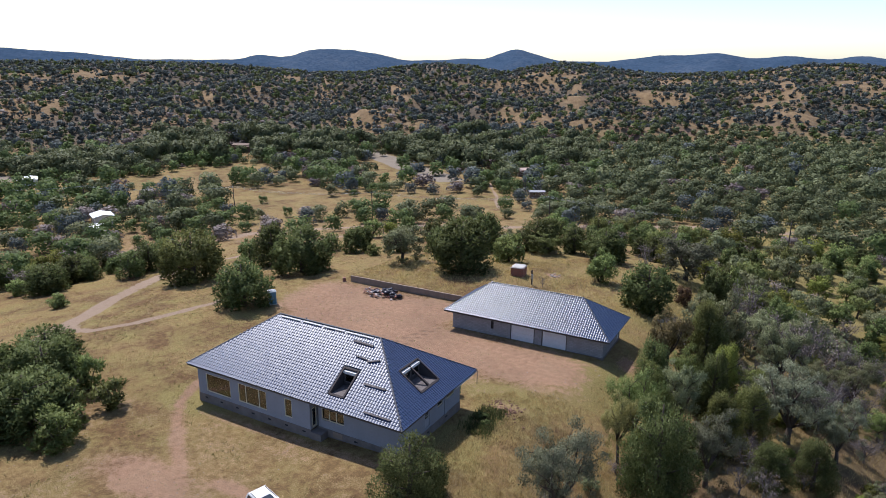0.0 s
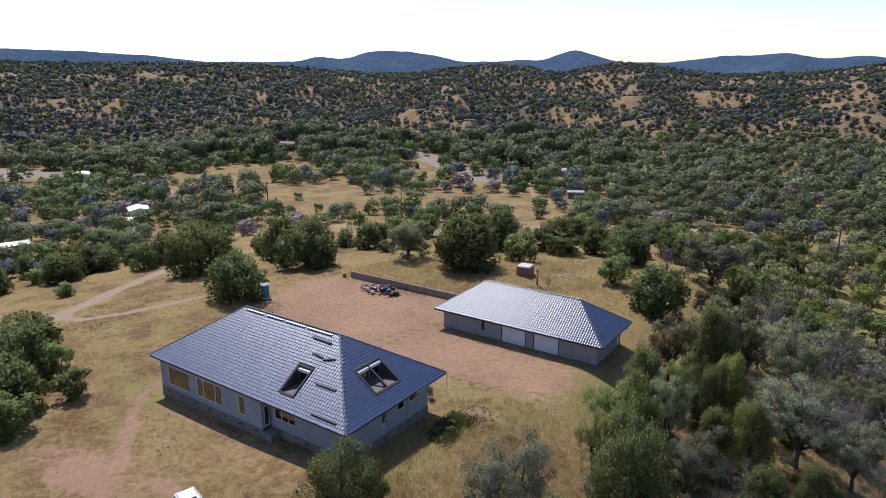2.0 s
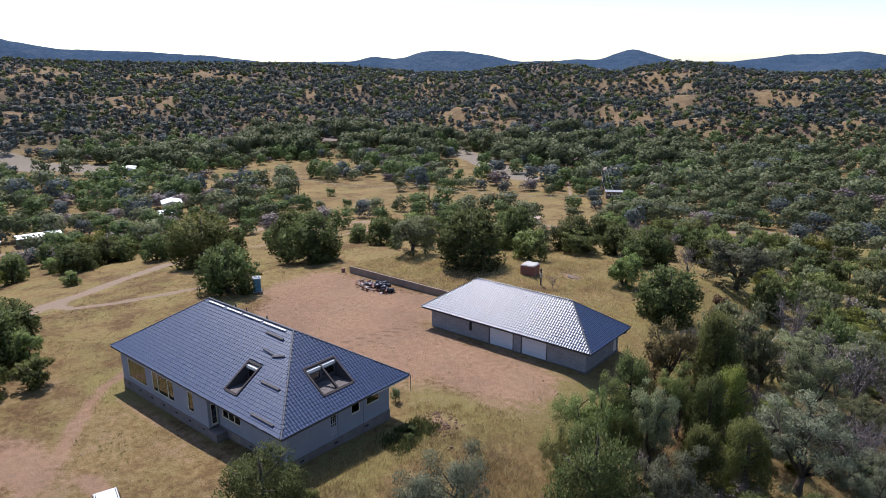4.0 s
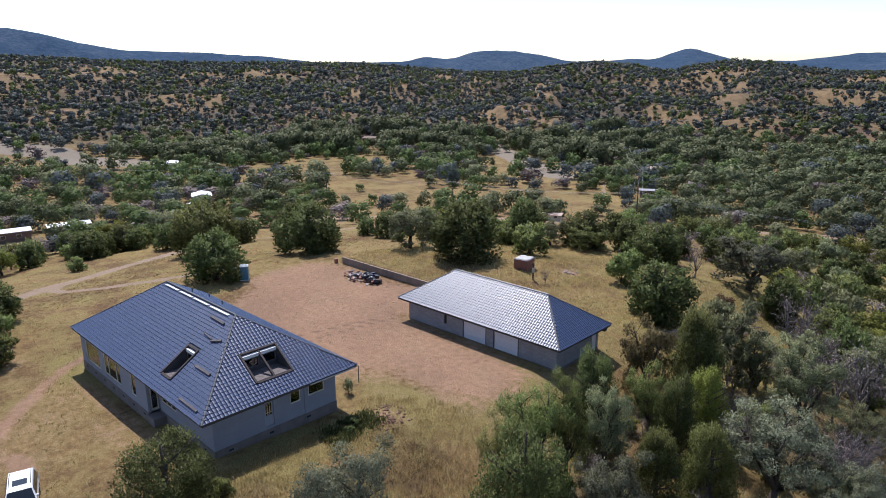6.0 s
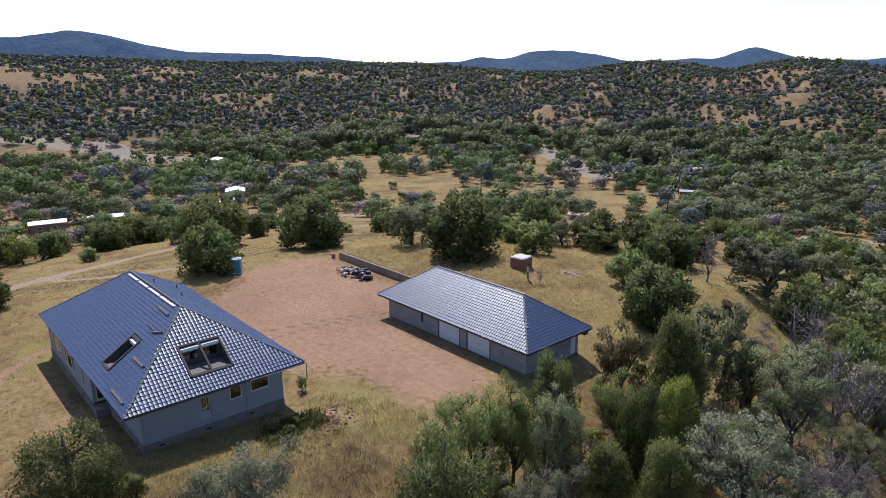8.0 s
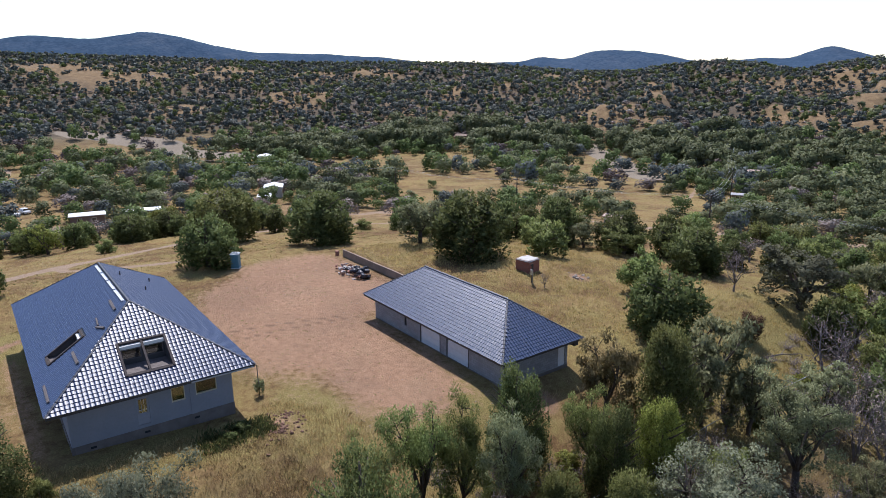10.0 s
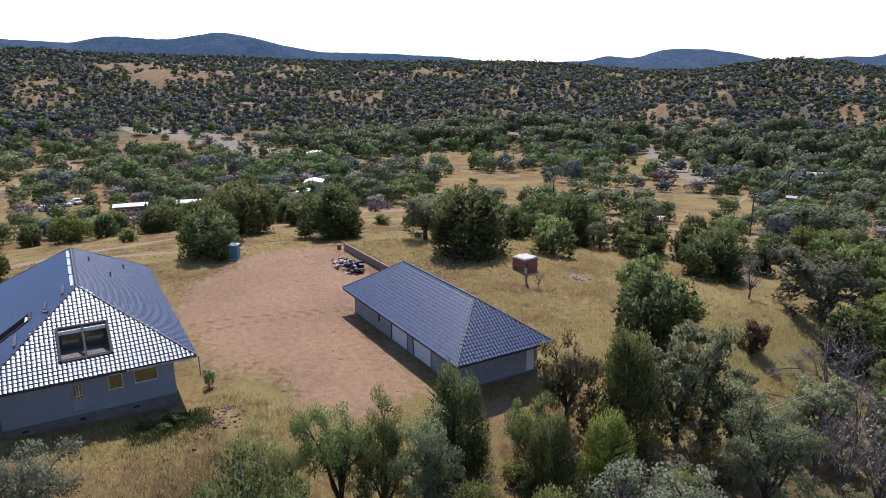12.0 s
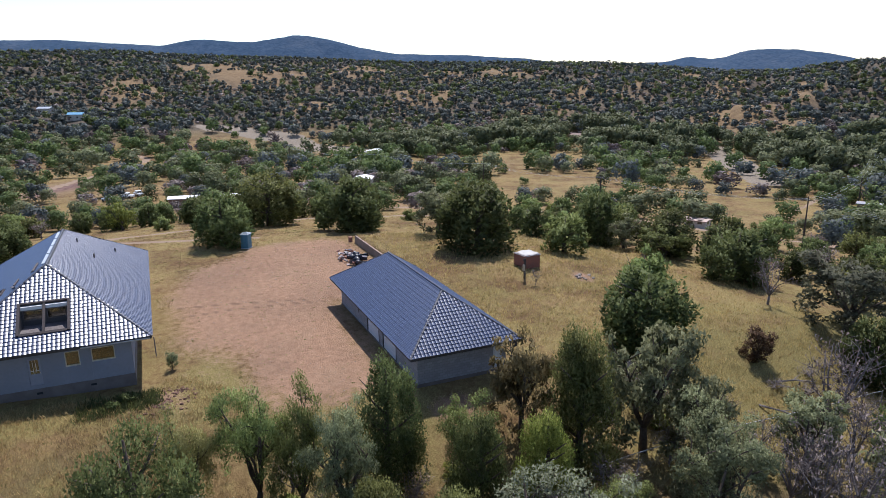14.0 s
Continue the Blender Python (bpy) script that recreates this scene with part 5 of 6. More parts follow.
for run in (tops, [tops[4]] + tops_b):
    for a, b in zip(run, run[1:]):
        for off in (-1.1, 0.0, 1.1):
            bm = bmesh.new()
            side_v = (b - a).cross(Vector((0, 0, 1))).normalized() * off
            pts = [a.lerp(b, s / 10) + side_v - Vector((0, 0, 1.3 * (1 - (s / 5 - 1) ** 2))) for s in range(11)]
            tube(bm, pts, [0.016] * 11, 4)
            tagged(part("power_line", bm, METAL), "thin sagging power line over the valley", "power line", "lines of the power line")

# two brick gate pillars and a gate by the valley road
for x, y in ((-41.5, 148.5), (-36.5, 151.0)):
    p = group("gate_pillar", "square red brick gate pillar beside the road", "pillar", pose(x, y, gz(x, y), 0, 0, 30), "gate pillars")
    part("shaft", box(-0.4, -0.4, -0.5, 0.4, 0.4, 2.0), BRICK, p)
    part("cap", box(-0.48, -0.48, 2.0, 0.48, 0.48, 2.14, 0.03), STEM, p)

# dead branches lying in the clearing
for x, y, turn, ln in ((15.5, 57.0, 20, 3.6), (16.6, 59.4, -30, 2.8), (13.6, 61.0, 65, 3.2), (18.6, 55.2, 5, 4.0)):
    bm = bmesh.new()
    tube(bm, [(0, 0, 0), (ln * 0.5, 0.15, 0.08), (ln, -0.1, 0.02)], [0.10, 0.075, 0.03], 6)
    tube(bm, [(ln * 0.45, 0.12, 0.06), (ln * 0.75, 0.8, 0.35)], [0.045, 0.015], 4)
    tube(bm, [(ln * 0.6, 0.08, 0.06), (ln * 0.95, -0.7, 0.4)], [0.04, 0.012], 4)
    b = part("fallen_branch", bm, BARK_GREY)
    tagged(b, "dead grey branch lying in the grass", "branch", "fallen branches")
    b.matrix_world = pose(x, y, gz(x, y) + 0.08, 0, 0, turn)

# fence posts with wires at the ravine edge
for k in range(9):
    x, y = 21.5 + 0.35 * k, 50.0 + 3.0 * k - 0.12 * k * k
    f = tagged(new("fence_post", finish(box(-0.05, -0.05, -0.4, 0.05, 0.05, 1.35, 0.01))), "thin weathered fence post in the grass", "fence post", "fence posts")
    f.data.materials.append(CREOSOTE)
    f.matrix_world = pose(x, y, gz(x, y), 0, 0, 20)

# ---------------- grass, weeds and small stones ----------------
def tufts(name, label, n, area, keep, blade, high, wide, material, seed, per=5):
    r = np.random.default_rng(seed)
    x = r.uniform(area[0], area[1], n)
    y = r.uniform(area[2], area[3], n)
    ok = keep(x, y, r)
    x, y = x[ok], y[ok]
    z = lie(x, y)[0]
    n = len(x)
    x, y, z = (np.repeat(v, per) for v in (x, y, z))
    k = n * per
    c = np.stack([x + r.normal(0, wide, k), y + r.normal(0, wide, k), z - 0.02], 1)
    a = r.uniform(0, math.tau, k)
    lean = np.stack([np.cos(a), np.sin(a), np.zeros(k)], 1)
    side_v = np.stack([-np.sin(a), np.cos(a), np.zeros(k)], 1)
    h = (np.repeat(r.uniform(0.5, 1.2, n), per) * r.uniform(0.6, 1.1, k) * high)[:, None]
    tip = c + lean * h * r.uniform(0.2, 0.8, (k, 1)) + np.array([0, 0, 1.0]) * h
    mid = c + lean * h * 0.2 + np.array([0, 0, 0.55]) * h
    q = np.stack([c - side_v * blade * 0.5, c + side_v * blade * 0.5, mid + side_v * blade * 0.6 + (tip - mid) * 0.5, tip], 1)
    me = quads_mesh(name, q.reshape(-1, 3), k)
    me.materials.append(material)
    return tagged(new(name, me), label, "grass", kind="stuff")


def off_buildings(x, y):
    return ~((x > -26.5) & (x < 0.6) & (y > -0.4) & (y < 13.8)) & ~((x > -13.5) & (x < 9) & (y > 29.8) & (y < 39.5))


def grassy(x, y, r):
    f = ground_fields(x, y)
    return off_buildings(x, y) & (f["earth"] + 0.5 * (fbm(x, y, 3, 9) - 0.5) < 0.34) & (f["track"] < 0.2) & (fbm(x, y, 6, 17) > r.uniform(0.2, 0.62, len(x)))


def shaded_bank(x, y, r):
    return off_buildings(x, y) & (fbm(x, y, 1.5, 23, 2) + 0.35 * np.exp(-((x - 1.6) / 1.3) ** 2 - ((y - 11.6) / 1.5) ** 2) > r.uniform(0.45, 0.85, len(x)))


def wooded(x, y, r):
    return fbm(x, y, 6, 17) > r.uniform(0.2, 0.62, len(x))


def bare(x, y, r):
    f = ground_fields(x, y)
    return off_buildings(x, y) & (f["earth"] > 0.3) & (f["track"] < 0.3) & (fbm(x, y, 7, 19) > r.uniform(0.35, 0.75, len(x)))


tufts("dry_grass", "tall golden dry grass tufts", 14000, (-95, 12, -25, 66), grassy, 0.035, 0.24, 0.16, GRASS_BLADE, 901)
tufts("dry_grass", "tall golden grass on the slope beside the house", 9500, (-1, 18, -9, 19), grassy, 0.022, 0.36, 0.20, GRASS_BLADE, 911)
tufts("dry_grass", "tall golden grass around the garage and the slope behind", 15000, (-36, 22, 39.5, 76), grassy, 0.032, 0.34, 0.2, GRASS_BLADE, 912)
tufts("dry_grass", "golden and tawny grass between the trees of the wood", 13000, (9, 46, -12, 76), wooded, 0.032, 0.45, 0.24, GRASS_BLADE, 915, 4)
tufts("tawny_weeds", "rusty brown weeds on the slope beside the house", 900, (3, 9.5, 7.5, 13.5), grassy, 0.03, 0.20, 0.22, LEAF_RUST, 921)
tufts("dark_weeds", "dark green weeds in the shade of the house corner", 600, (-0.6, 3.6, 8.4, 13.6), shaded_bank, 0.07, 0.42, 0.20, LEAF_JUNIPER, 922, 7)
tufts("green_weeds", "low green weeds among dry grass", 9000, (-60, 26, -20, 80), grassy, 0.05, 0.15, 0.10, WEED_BLADE, 902)
tufts("yard_weeds", "sparse low weeds on the bare earth yard", 5200, (-42, 12, -16, 40), bare, 0.07, 0.075, 0.07, WEED_BLADE, 903)
r = np.random.default_rng(77)
bm_v, bm_f = [], []
sx, sy = r.uniform(-42, 12, 2600), r.uniform(-18, 40, 2600)
ok = bare(sx, sy, r)
for x, y, z in zip(sx[ok], sy[ok], lie(sx[ok], sy[ok])[0]):
    s, a = r.uniform(0.03, 0.10), r.uniform(0, 6.28)
    at = len(bm_v)
    for k in range(4):
        bm_v.append((x + s * math.cos(a + k * 1.57) * r.uniform(0.7, 1.2), y + s * math.sin(a + k * 1.57) * r.uniform(0.7, 1.2), z - 0.01))
    bm_v.append((x + s * 0.2, y - s * 0.1, z + s * 0.6))
    bm_f += [(at + k, at + (k + 1) % 4, at + 4) for k in range(4)]
me = bpy.data.meshes.new("pebbles")
me.from_pydata(bm_v, [], bm_f)
me.materials.append(STONE)
tagged(new("pebbles", me), "small stones strewn over the bare yard", "stones", kind="stuff")

# the wire fence at the foot of the slope below the garage
FENCE = [(20.2, 27.0), (20.1, 31.5), (19.8, 35.5), (19.1, 41.0), (18.9, 45.0), (18.5, 54.5), (18.2, 59.0), (18.0, 63.0), (17.5, 69.0)]


def along_fence(y):
    x = float(np.interp(y, [q for _, q in FENCE], [p for p, _ in FENCE]))
    return Vector((x, y, gz(x, y)))


fence = group("chain_link_fence", "low chain-link fence with a pale top rail in the scrub", "fence", pose(*along_fence(27.0)))
back = fence.matrix_world.inverted()
bm = bmesh.new()
tube(bm, [back @ (along_fence(27.0 + k * 1.5) + Vector((0, 0, 1.46))) for k in range(29)], [0.032] * 29, 5)
part("top_rail", bm, METAL, fence)
for k in range(15):
    bm = bmesh.new()
    foot = back @ along_fence(27.0 + k * 3.0)
    tube(bm, [foot - Vector((0, 0, 0.3)), foot + Vector((0, 0, 1.5))], [0.035, 0.035], 6)
    part("post", bm, ROOF_GREY, fence)
bm = bmesh.new()
for k in range(330):
    y = 27.0 + k * 0.127
    for s in (-1, 1):
        p, q = back @ along_fence(y), back @ along_fence(min(69.0, max(27.0, y + s * 1.4)))
        p, q = p + Vector((0, 0, 0.03)), q + Vector((0, 0, 1.43))
        w = Vector((0, 0.004, 0))
        bm.faces.new([bm.verts.new(v) for v in (p - w, p + w, q + w, q - w)])
part("wire_mesh", bm, METAL, fence, "thin diamond wire mesh")

# ---------------- trees ----------------
def cards(spots, size, r, loose=0.6, thin=0.6, tri=False, up=None):
    """Small leaf sprays, one quad or triangle each. spots: places and outward ways. With up, the sprays stand along the twigs, rising by that much."""
    c, out = spots
    n = len(c)
    if up is None:
        d = out + loose * r.normal(size=(n, 3))
        d /= np.linalg.norm(d, axis=1, keepdims=True)
        a = np.cross(d, r.normal(size=(n, 3)))
        a /= np.linalg.norm(a, axis=1, keepdims=True)
        b = np.cross(d, a)
    else:
        a = out * 0.8 + np.array([0, 0, up]) + loose * r.normal(size=(n, 3))
        a /= np.linalg.norm(a, axis=1, keepdims=True)
        b = np.cross(a, r.normal(size=(n, 3)))
        b /= np.linalg.norm(b, axis=1, keepdims=True)
    s = size * r.uniform(0.55, 1.3, (n, 1))
    a, b = a * s, b * s * thin
    if tri:
        return np.stack([c + a * 0.6, c - a * 0.4 + b * 0.55, c - a * 0.4 - b * 0.55], 1).reshape(-1, 3)
    q = np.stack([c - a * 0.5, c + b * 0.5 + a * 0.08, c + a * 0.6, c - b * 0.5 + a * 0.02], 1)
    return q.reshape(-1, 3)


def crown_mesh(q, ways, r, own=0.6):
    """Leaf sprays as one crown mesh whose shading follows the rounded clumps and the whole crown."""
    t = q.reshape(-1, 3, 3)
    mid = t.mean(1)
    low, high = np.percentile(mid[:, 2], 2), np.percentile(mid[:, 2], 98)
    whole = (mid - (0, 0, low + 0.40 * (high - low))) / (np.percentile(np.hypot(mid[:, 0], mid[:, 1]), 95), np.percentile(np.hypot(mid[:, 0], mid[:, 1]), 95), 0.6 * (high - low))
    way = own * ways + (1 - own) * 1.4 * whole + 0.22 * r.normal(size=mid.shape)
    way /= np.linalg.norm(way, axis=1, keepdims=True)
    turned = np.einsum("ij,ij->i", np.cross(t[:, 1] - t[:, 0], t[:, 2] - t[:, 0]), way) < 0
    t[turned] = t[turned][:, ::-1]
    me = tris_mesh("crown", t.reshape(-1, 3))
    me.polygons.foreach_set("use_smooth", np.ones(len(me.polygons), bool))
    me.normals_split_custom_set_from_vertices(np.repeat(way, 3, 0))
    return me


def in_blobs(blobs, n, r, inner=0.35):
    """Places in the outer part of a set of lobes (x, y, z, wide, high), and the ways outwards."""
    w = np.array([b[3] ** 2 * b[4] for b in blobs]) ** 0.67
    pick = r.choice(len(blobs), n, p=w / w.sum())
    b = np.array(blobs)[pick]
    d = r.normal(size=(n, 3))
    d /= np.linalg.norm(d, axis=1, keepdims=True)
    rad = (inner + (1 - inner) * r.uniform(0, 1, n) ** 0.5) * r.uniform(0.75, 1.2, n)
    return b[:, :3] + d * rad[:, None] * b[:, [3, 3, 4]], d


def juniper_lobes(r, pointed=0.5, count=70):
    """Upright flame-shaped lobes of a bushy evergreen 6 m high and 6 m wide that reaches the ground."""
    out = []
    for k in range(count):
        h = r.uniform(0.03, 1.0) ** 1.1 * 0.86
        dome = math.sqrt(max(0.0, 1 - max(0.0, (h - 0.30) / 0.66) ** 2)) * (0.86 + 0.14 * min(1.0, h / 0.3))
        wide = 2.55 * ((1 - pointed) * dome + pointed * min(0.95, 1.15 * (1 - h)))
        a = r.uniform(0, math.tau)
        s = r.uniform(0.30, 0.78) * (1.15 - 0.35 * h)
        d = max(0.0, wide - s * 0.7) * (0.45 + 0.6 * r.uniform() ** 0.5)
        out.append((d * math.cos(a), d * math.sin(a), 0.3 + 5.35 * h, s, s * r.uniform(1.2, 1.9)))
    out += [(0, 0, 1.6, 1.5, 1.5), (0, 0, 3.0, 1.25, 1.5), (0.1, 0, 4.4, 0.75, 0.9)]
    return out


def oak_frame(r, bm, spread=2.5, limbs=6, twigs=4, trunk=0.24, lean=0.2, top=6.0, rise=(0.5, 0.86)):
    """A forked trunk with bent limbs and side branches; returns the branch ends."""
    ends = []
    fork = Vector((r.uniform(-lean, lean), r.uniform(-lean, lean), r.uniform(1.0, 1.8)))
    tube(bm, [(0, 0, -0.6), (0.05, 0.02, 0.5), fork], [trunk * 1.35, trunk, trunk * 0.8], 7)
    for k in range(limbs):
        a = k * math.tau / limbs + r.uniform(-0.4, 0.4)
        out = spread * r.uniform(0.4, 0.95)
        end = Vector((out * math.cos(a), out * math.sin(a), top * r.uniform(*rise)))
        mid = fork.lerp(end, 0.5) + Vector((r.uniform(-.4, .4), r.uniform(-.4, .4), r.uniform(-0.2, 0.6)))
        tube(bm, [fork, fork.lerp(mid, 0.5) + Vector((r.uniform(-.15, .15), r.uniform(-.15, .15), 0)), mid, end], [trunk * 0.6, trunk * 0.48, trunk * 0.36, trunk * 0.12], 4)
        ends.append(end)
        for j in range(twigs):
            p = mid.lerp(end, r.uniform(-0.2, 0.9))
            e = p + Vector((r.uniform(-1.2, 1.2), r.uniform(-1.2, 1.2), r.uniform(-0.2, 1.15)))
            tube(bm, [p, p.lerp(e, 0.5) + Vector((r.uniform(-.15, .15), r.uniform(-.15, .15), r.uniform(-0.1, 0.2))), e], [trunk * 0.2, trunk * 0.13, trunk * 0.05], 3)
            ends.append(e)
    return ends


def make_juniper(seed, n, size, pointed, count=70):
    r = np.random.default_rng(seed)
    bm = bmesh.new()
    tube(bm, [(0, 0, -0.6), (0.06, 0.03, 1.4), (0.0, 0.05, 3.2), (0.05, 0, 5.0)], [0.26, 0.2, 0.13, 0.04], 6)
    for k in range(9):
        a, z = r.uniform(0, math.tau), r.uniform(0.7, 3.6)
        tube(bm, [(0, 0, z), (0.8 * math.cos(a), 0.8 * math.sin(a), z + 0.4), (1.7 * math.cos(a), 1.7 * math.sin(a), z + 1.0)], [0.09, 0.06, 0.02], 4)
    spots = in_blobs(juniper_lobes(r, pointed, count), n, r, 0.45)
    return finish(bm, True), crown_mesh(cards(spots, size, r, 0.55, 0.62, True, 0.75), spots[1], r)


def make_oak(seed, n, size, spread=2.6, lobe=0.62, limbs=7, twigs=7, up=None, skirt=18):
    r = np.random.default_rng(seed)
    bm = bmesh.new()
    ends = oak_frame(r, bm, spread, limbs, twigs)
    lobes = [(e.x, e.y, min(e.z, 5.6), lobe * r.uniform(0.55, 1.25), lobe * r.uniform(0.40, 0.8)) for e in ends]
    for k in range(skirt):
        a, d = r.uniform(0, math.tau), r.uniform(0.6, 1.0) * spread
        lobes.append((d * math.cos(a), d * math.sin(a), r.uniform(0.9, 3.8), lobe * r.uniform(0.5, 1.0), lobe * r.uniform(0.4, 0.7)))
    spots = in_blobs(lobes, n, r, 0.15)
    return finish(bm, True), crown_mesh(cards(spots, size, r, 1.0, 0.62, True, up), spots[1], r, 0.5)


def make_bare(seed, n, size, twigs=8, fine=6):
    r = np.random.default_rng(seed)
    bm = bmesh.new()
    ends = oak_frame(r, bm, 2.3, 7, twigs, 0.16)
    for e in ends:
        for j in range(fine):
            f = e + Vector((r.uniform(-.9, .9), r.uniform(-.9, .9), r.uniform(-0.2, .8)))
            tube(bm, [e.lerp(Vector((0, 0, 1.8)), r.uniform(0, 0.25)), f], [0.020, 0.007], 3)
    lobes = [(e.x, e.y, e.z, 0.7, 0.6) for e in ends]
    spots = in_blobs(lobes, n, r, 0.2)
    return finish(bm, True), crown_mesh(cards(spots, size, r, 1.5, 0.5, True), spots[1], r, 0.5)


def make_bush(seed, n, size, stems=7, lobe=0.8):
    r = np.random.default_rng(seed)
    bm = bmesh.new()
    for k in range(stems):
        a = r.uniform(0, math.tau)
        tube(bm, [(0, 0, -0.2), (0.8 * math.cos(a), 0.8 * math.sin(a), 2.2), (1.7 * math.cos(a), 1.7 * math.sin(a), 4.2)], [0.12, 0.07, 0.02], 4)
    lobes = []
    for k in range(30):
        a, h, d = r.uniform(0, math.tau), r.uniform(0.08, 0.85), r.uniform(0.3, 2.2)
        s = lobe * r.uniform(0.6, 1.2)
        lobes.append((d * math.cos(a), d * math.sin(a), 6 * h * (1 - 0.12 * d), s, s * 1.1))
    spots = in_blobs(lobes, n, r, 0.3)
    return finish(bm, True), crown_mesh(cards(spots, size, r, 0.8, 0.6, True, 0.5), spots[1], r)


# trees close by, further off and in the middle distance
CLOSE, NEAR, MID = {}, {}, {}
for k in range(3):
    cone = (0.1, 0.35, 0.55)[k]
    CLOSE["juniper", k] = (*make_juniper(10 + k, 24000, 0.120, cone), BARK, LEAF_JUNIPER)
    CLOSE["oak", k] = (*make_oak(20 + k, 18000, 0.112, (2.6, 2.3, 2.8)[k]), BARK, LEAF_OAK)
    CLOSE["mesquite", k] = (*make_oak(30 + k, 18000, 0.115, 2.4, 0.7, 8, 6, 0.5), BARK, LEAF_GREEN)
    CLOSE["bare", k] = (*make_bare(50 + k, 700, 0.15, 8, 6), BARK_GREY, LEAF_DRY)
    CLOSE["bush", k] = (*make_bush(40 + k, 8000, 0.22), BARK, LEAF_GREEN)
    NEAR["juniper", k] = (*make_juniper(13 + k, 6400, 0.275, cone), BARK, LEAF_JUNIPER)
    NEAR["oak", k] = (*make_oak(23 + k, 5600, 0.245, (2.6, 2.3, 2.8)[k], 0.68, 7, 6, None, 40), BARK, LEAF_OAK)
    NEAR["mesquite", k] = (*make_oak(33 + k, 5600, 0.255, 2.4, 0.75, 8, 5, None, 40), BARK, LEAF_GREEN)
    NEAR["bare", k] = (*make_bare(53 + k, 400, 0.22, 4, 3), BARK_GREY, LEAF_DRY)
    NEAR["bush", k] = (*make_bush(43 + k, 3600, 0.32), BARK, LEAF_GREEN)
    CLOSE["thicket", k] = (*make_juniper(110 + k, 12000, 0.19, 0.05, 80), BARK, LEAF_GREEN)
    NEAR["thicket", k] = (*make_juniper(113 + k, 9000, 0.24, 0.05, 80), BARK, LEAF_GREEN)
    MID["thicket", k] = (*make_juniper(116 + k, 2200, 0.41, 0.05, 50), BARK, LEAF_GREEN)
    MID["juniper", k] = (*make_juniper(60 + k, 2200, 0.41, cone * 0.8, 50), BARK, LEAF_JUNIPER)
    MID["oak", k] = (*make_oak(70 + k, 2000, 0.40, 2.6, 0.9, 5, 4, None, 30), BARK, LEAF_OAK)
    MID["mesquite", k] = (*make_oak(80 + k, 2000, 0.40, 2.5, 0.95, 6, 4, None, 30), BARK, LEAF_GREEN)
    MID["bare", k] = (*make_bare(90 + k, 260, 0.30, 3, 2), BARK_GREY, LEAF_DRY)
    MID["bush", k] = (*make_bush(95 + k, 1800, 0.45), BARK, LEAF_GREEN)
SIZE = {}
for trunk_me, crown_me, bark, leaf in (*CLOSE.values(), *NEAR.values(), *MID.values()):
    co = np.empty(len(crown_me.vertices) * 3, np.float32)
    crown_me.vertices.foreach_get("co", co)
    co = co.reshape(-1, 3)
    SIZE[crown_me.name] = (float(np.percentile(np.hypot(co[:, 0], co[:, 1]), 97) * 2), float(np.percentile(co[:, 2], 99)))
    trunk_me.materials.append(bark)
    crown_me.materials.append(leaf)

KINDS = {"juniper": ("juniper_tree", "dense dark green juniper with foliage down to the dry grass", "juniper"),
         "oak": ("oak_tree", "grey-green evergreen oak with forked trunk and open crown", "oak tree"),
         "mesquite": ("mesquite_tree", "green leafy mesquite with several limbs in dry grass", "mesquite tree"),
         "thicket": ("mesquite_tree", "dense rounded green mesquite in dry grass", "mesquite tree"),
         "bare": ("bare_tree", "leafless grey tree with fine twiggy branches", "bare tree"),
         "bush": ("bush", "rounded green bush growing in dry grass", "bush")}


def plant(kind, x, y, high, wide, variant=None, label="", leaf=None, sink=0.0, turn=None, tier=None):
    k = int(rng.integers(3)) if variant is None else variant
    gap = min(math.hypot(x - 28, y + 40), math.hypot(x - 42, y + 12), math.hypot(x - 49, y - 12))
    trunk_me, crown_me, _, _ = (tier or (CLOSE if gap < 41 else NEAR if gap < 68 else MID))[kind, k]
    name, text, cat = KINDS[kind]
    z = float(lie(x, y)[0])
    ob = group(name, label or text, cat, grp="trees of the scrubland" if kind != "bush" else "bushes of the scrubland")
    cw, ch = SIZE[crown_me.name]
    ob.matrix_world = pose(x, y, z - 0.05 - sink, 0, 0, float(rng.uniform(0, 360)) if turn is None else turn) @ Matrix.Diagonal((wide / cw, wide / cw, high / ch, 1))
    t = part("trunk", trunk_me, None, ob)
    c = part("crown", crown_me, None, ob)
    if leaf is not None:
        c.material_slots[0].link = 'OBJECT'
        c.material_slots[0].material = leaf
    return ob


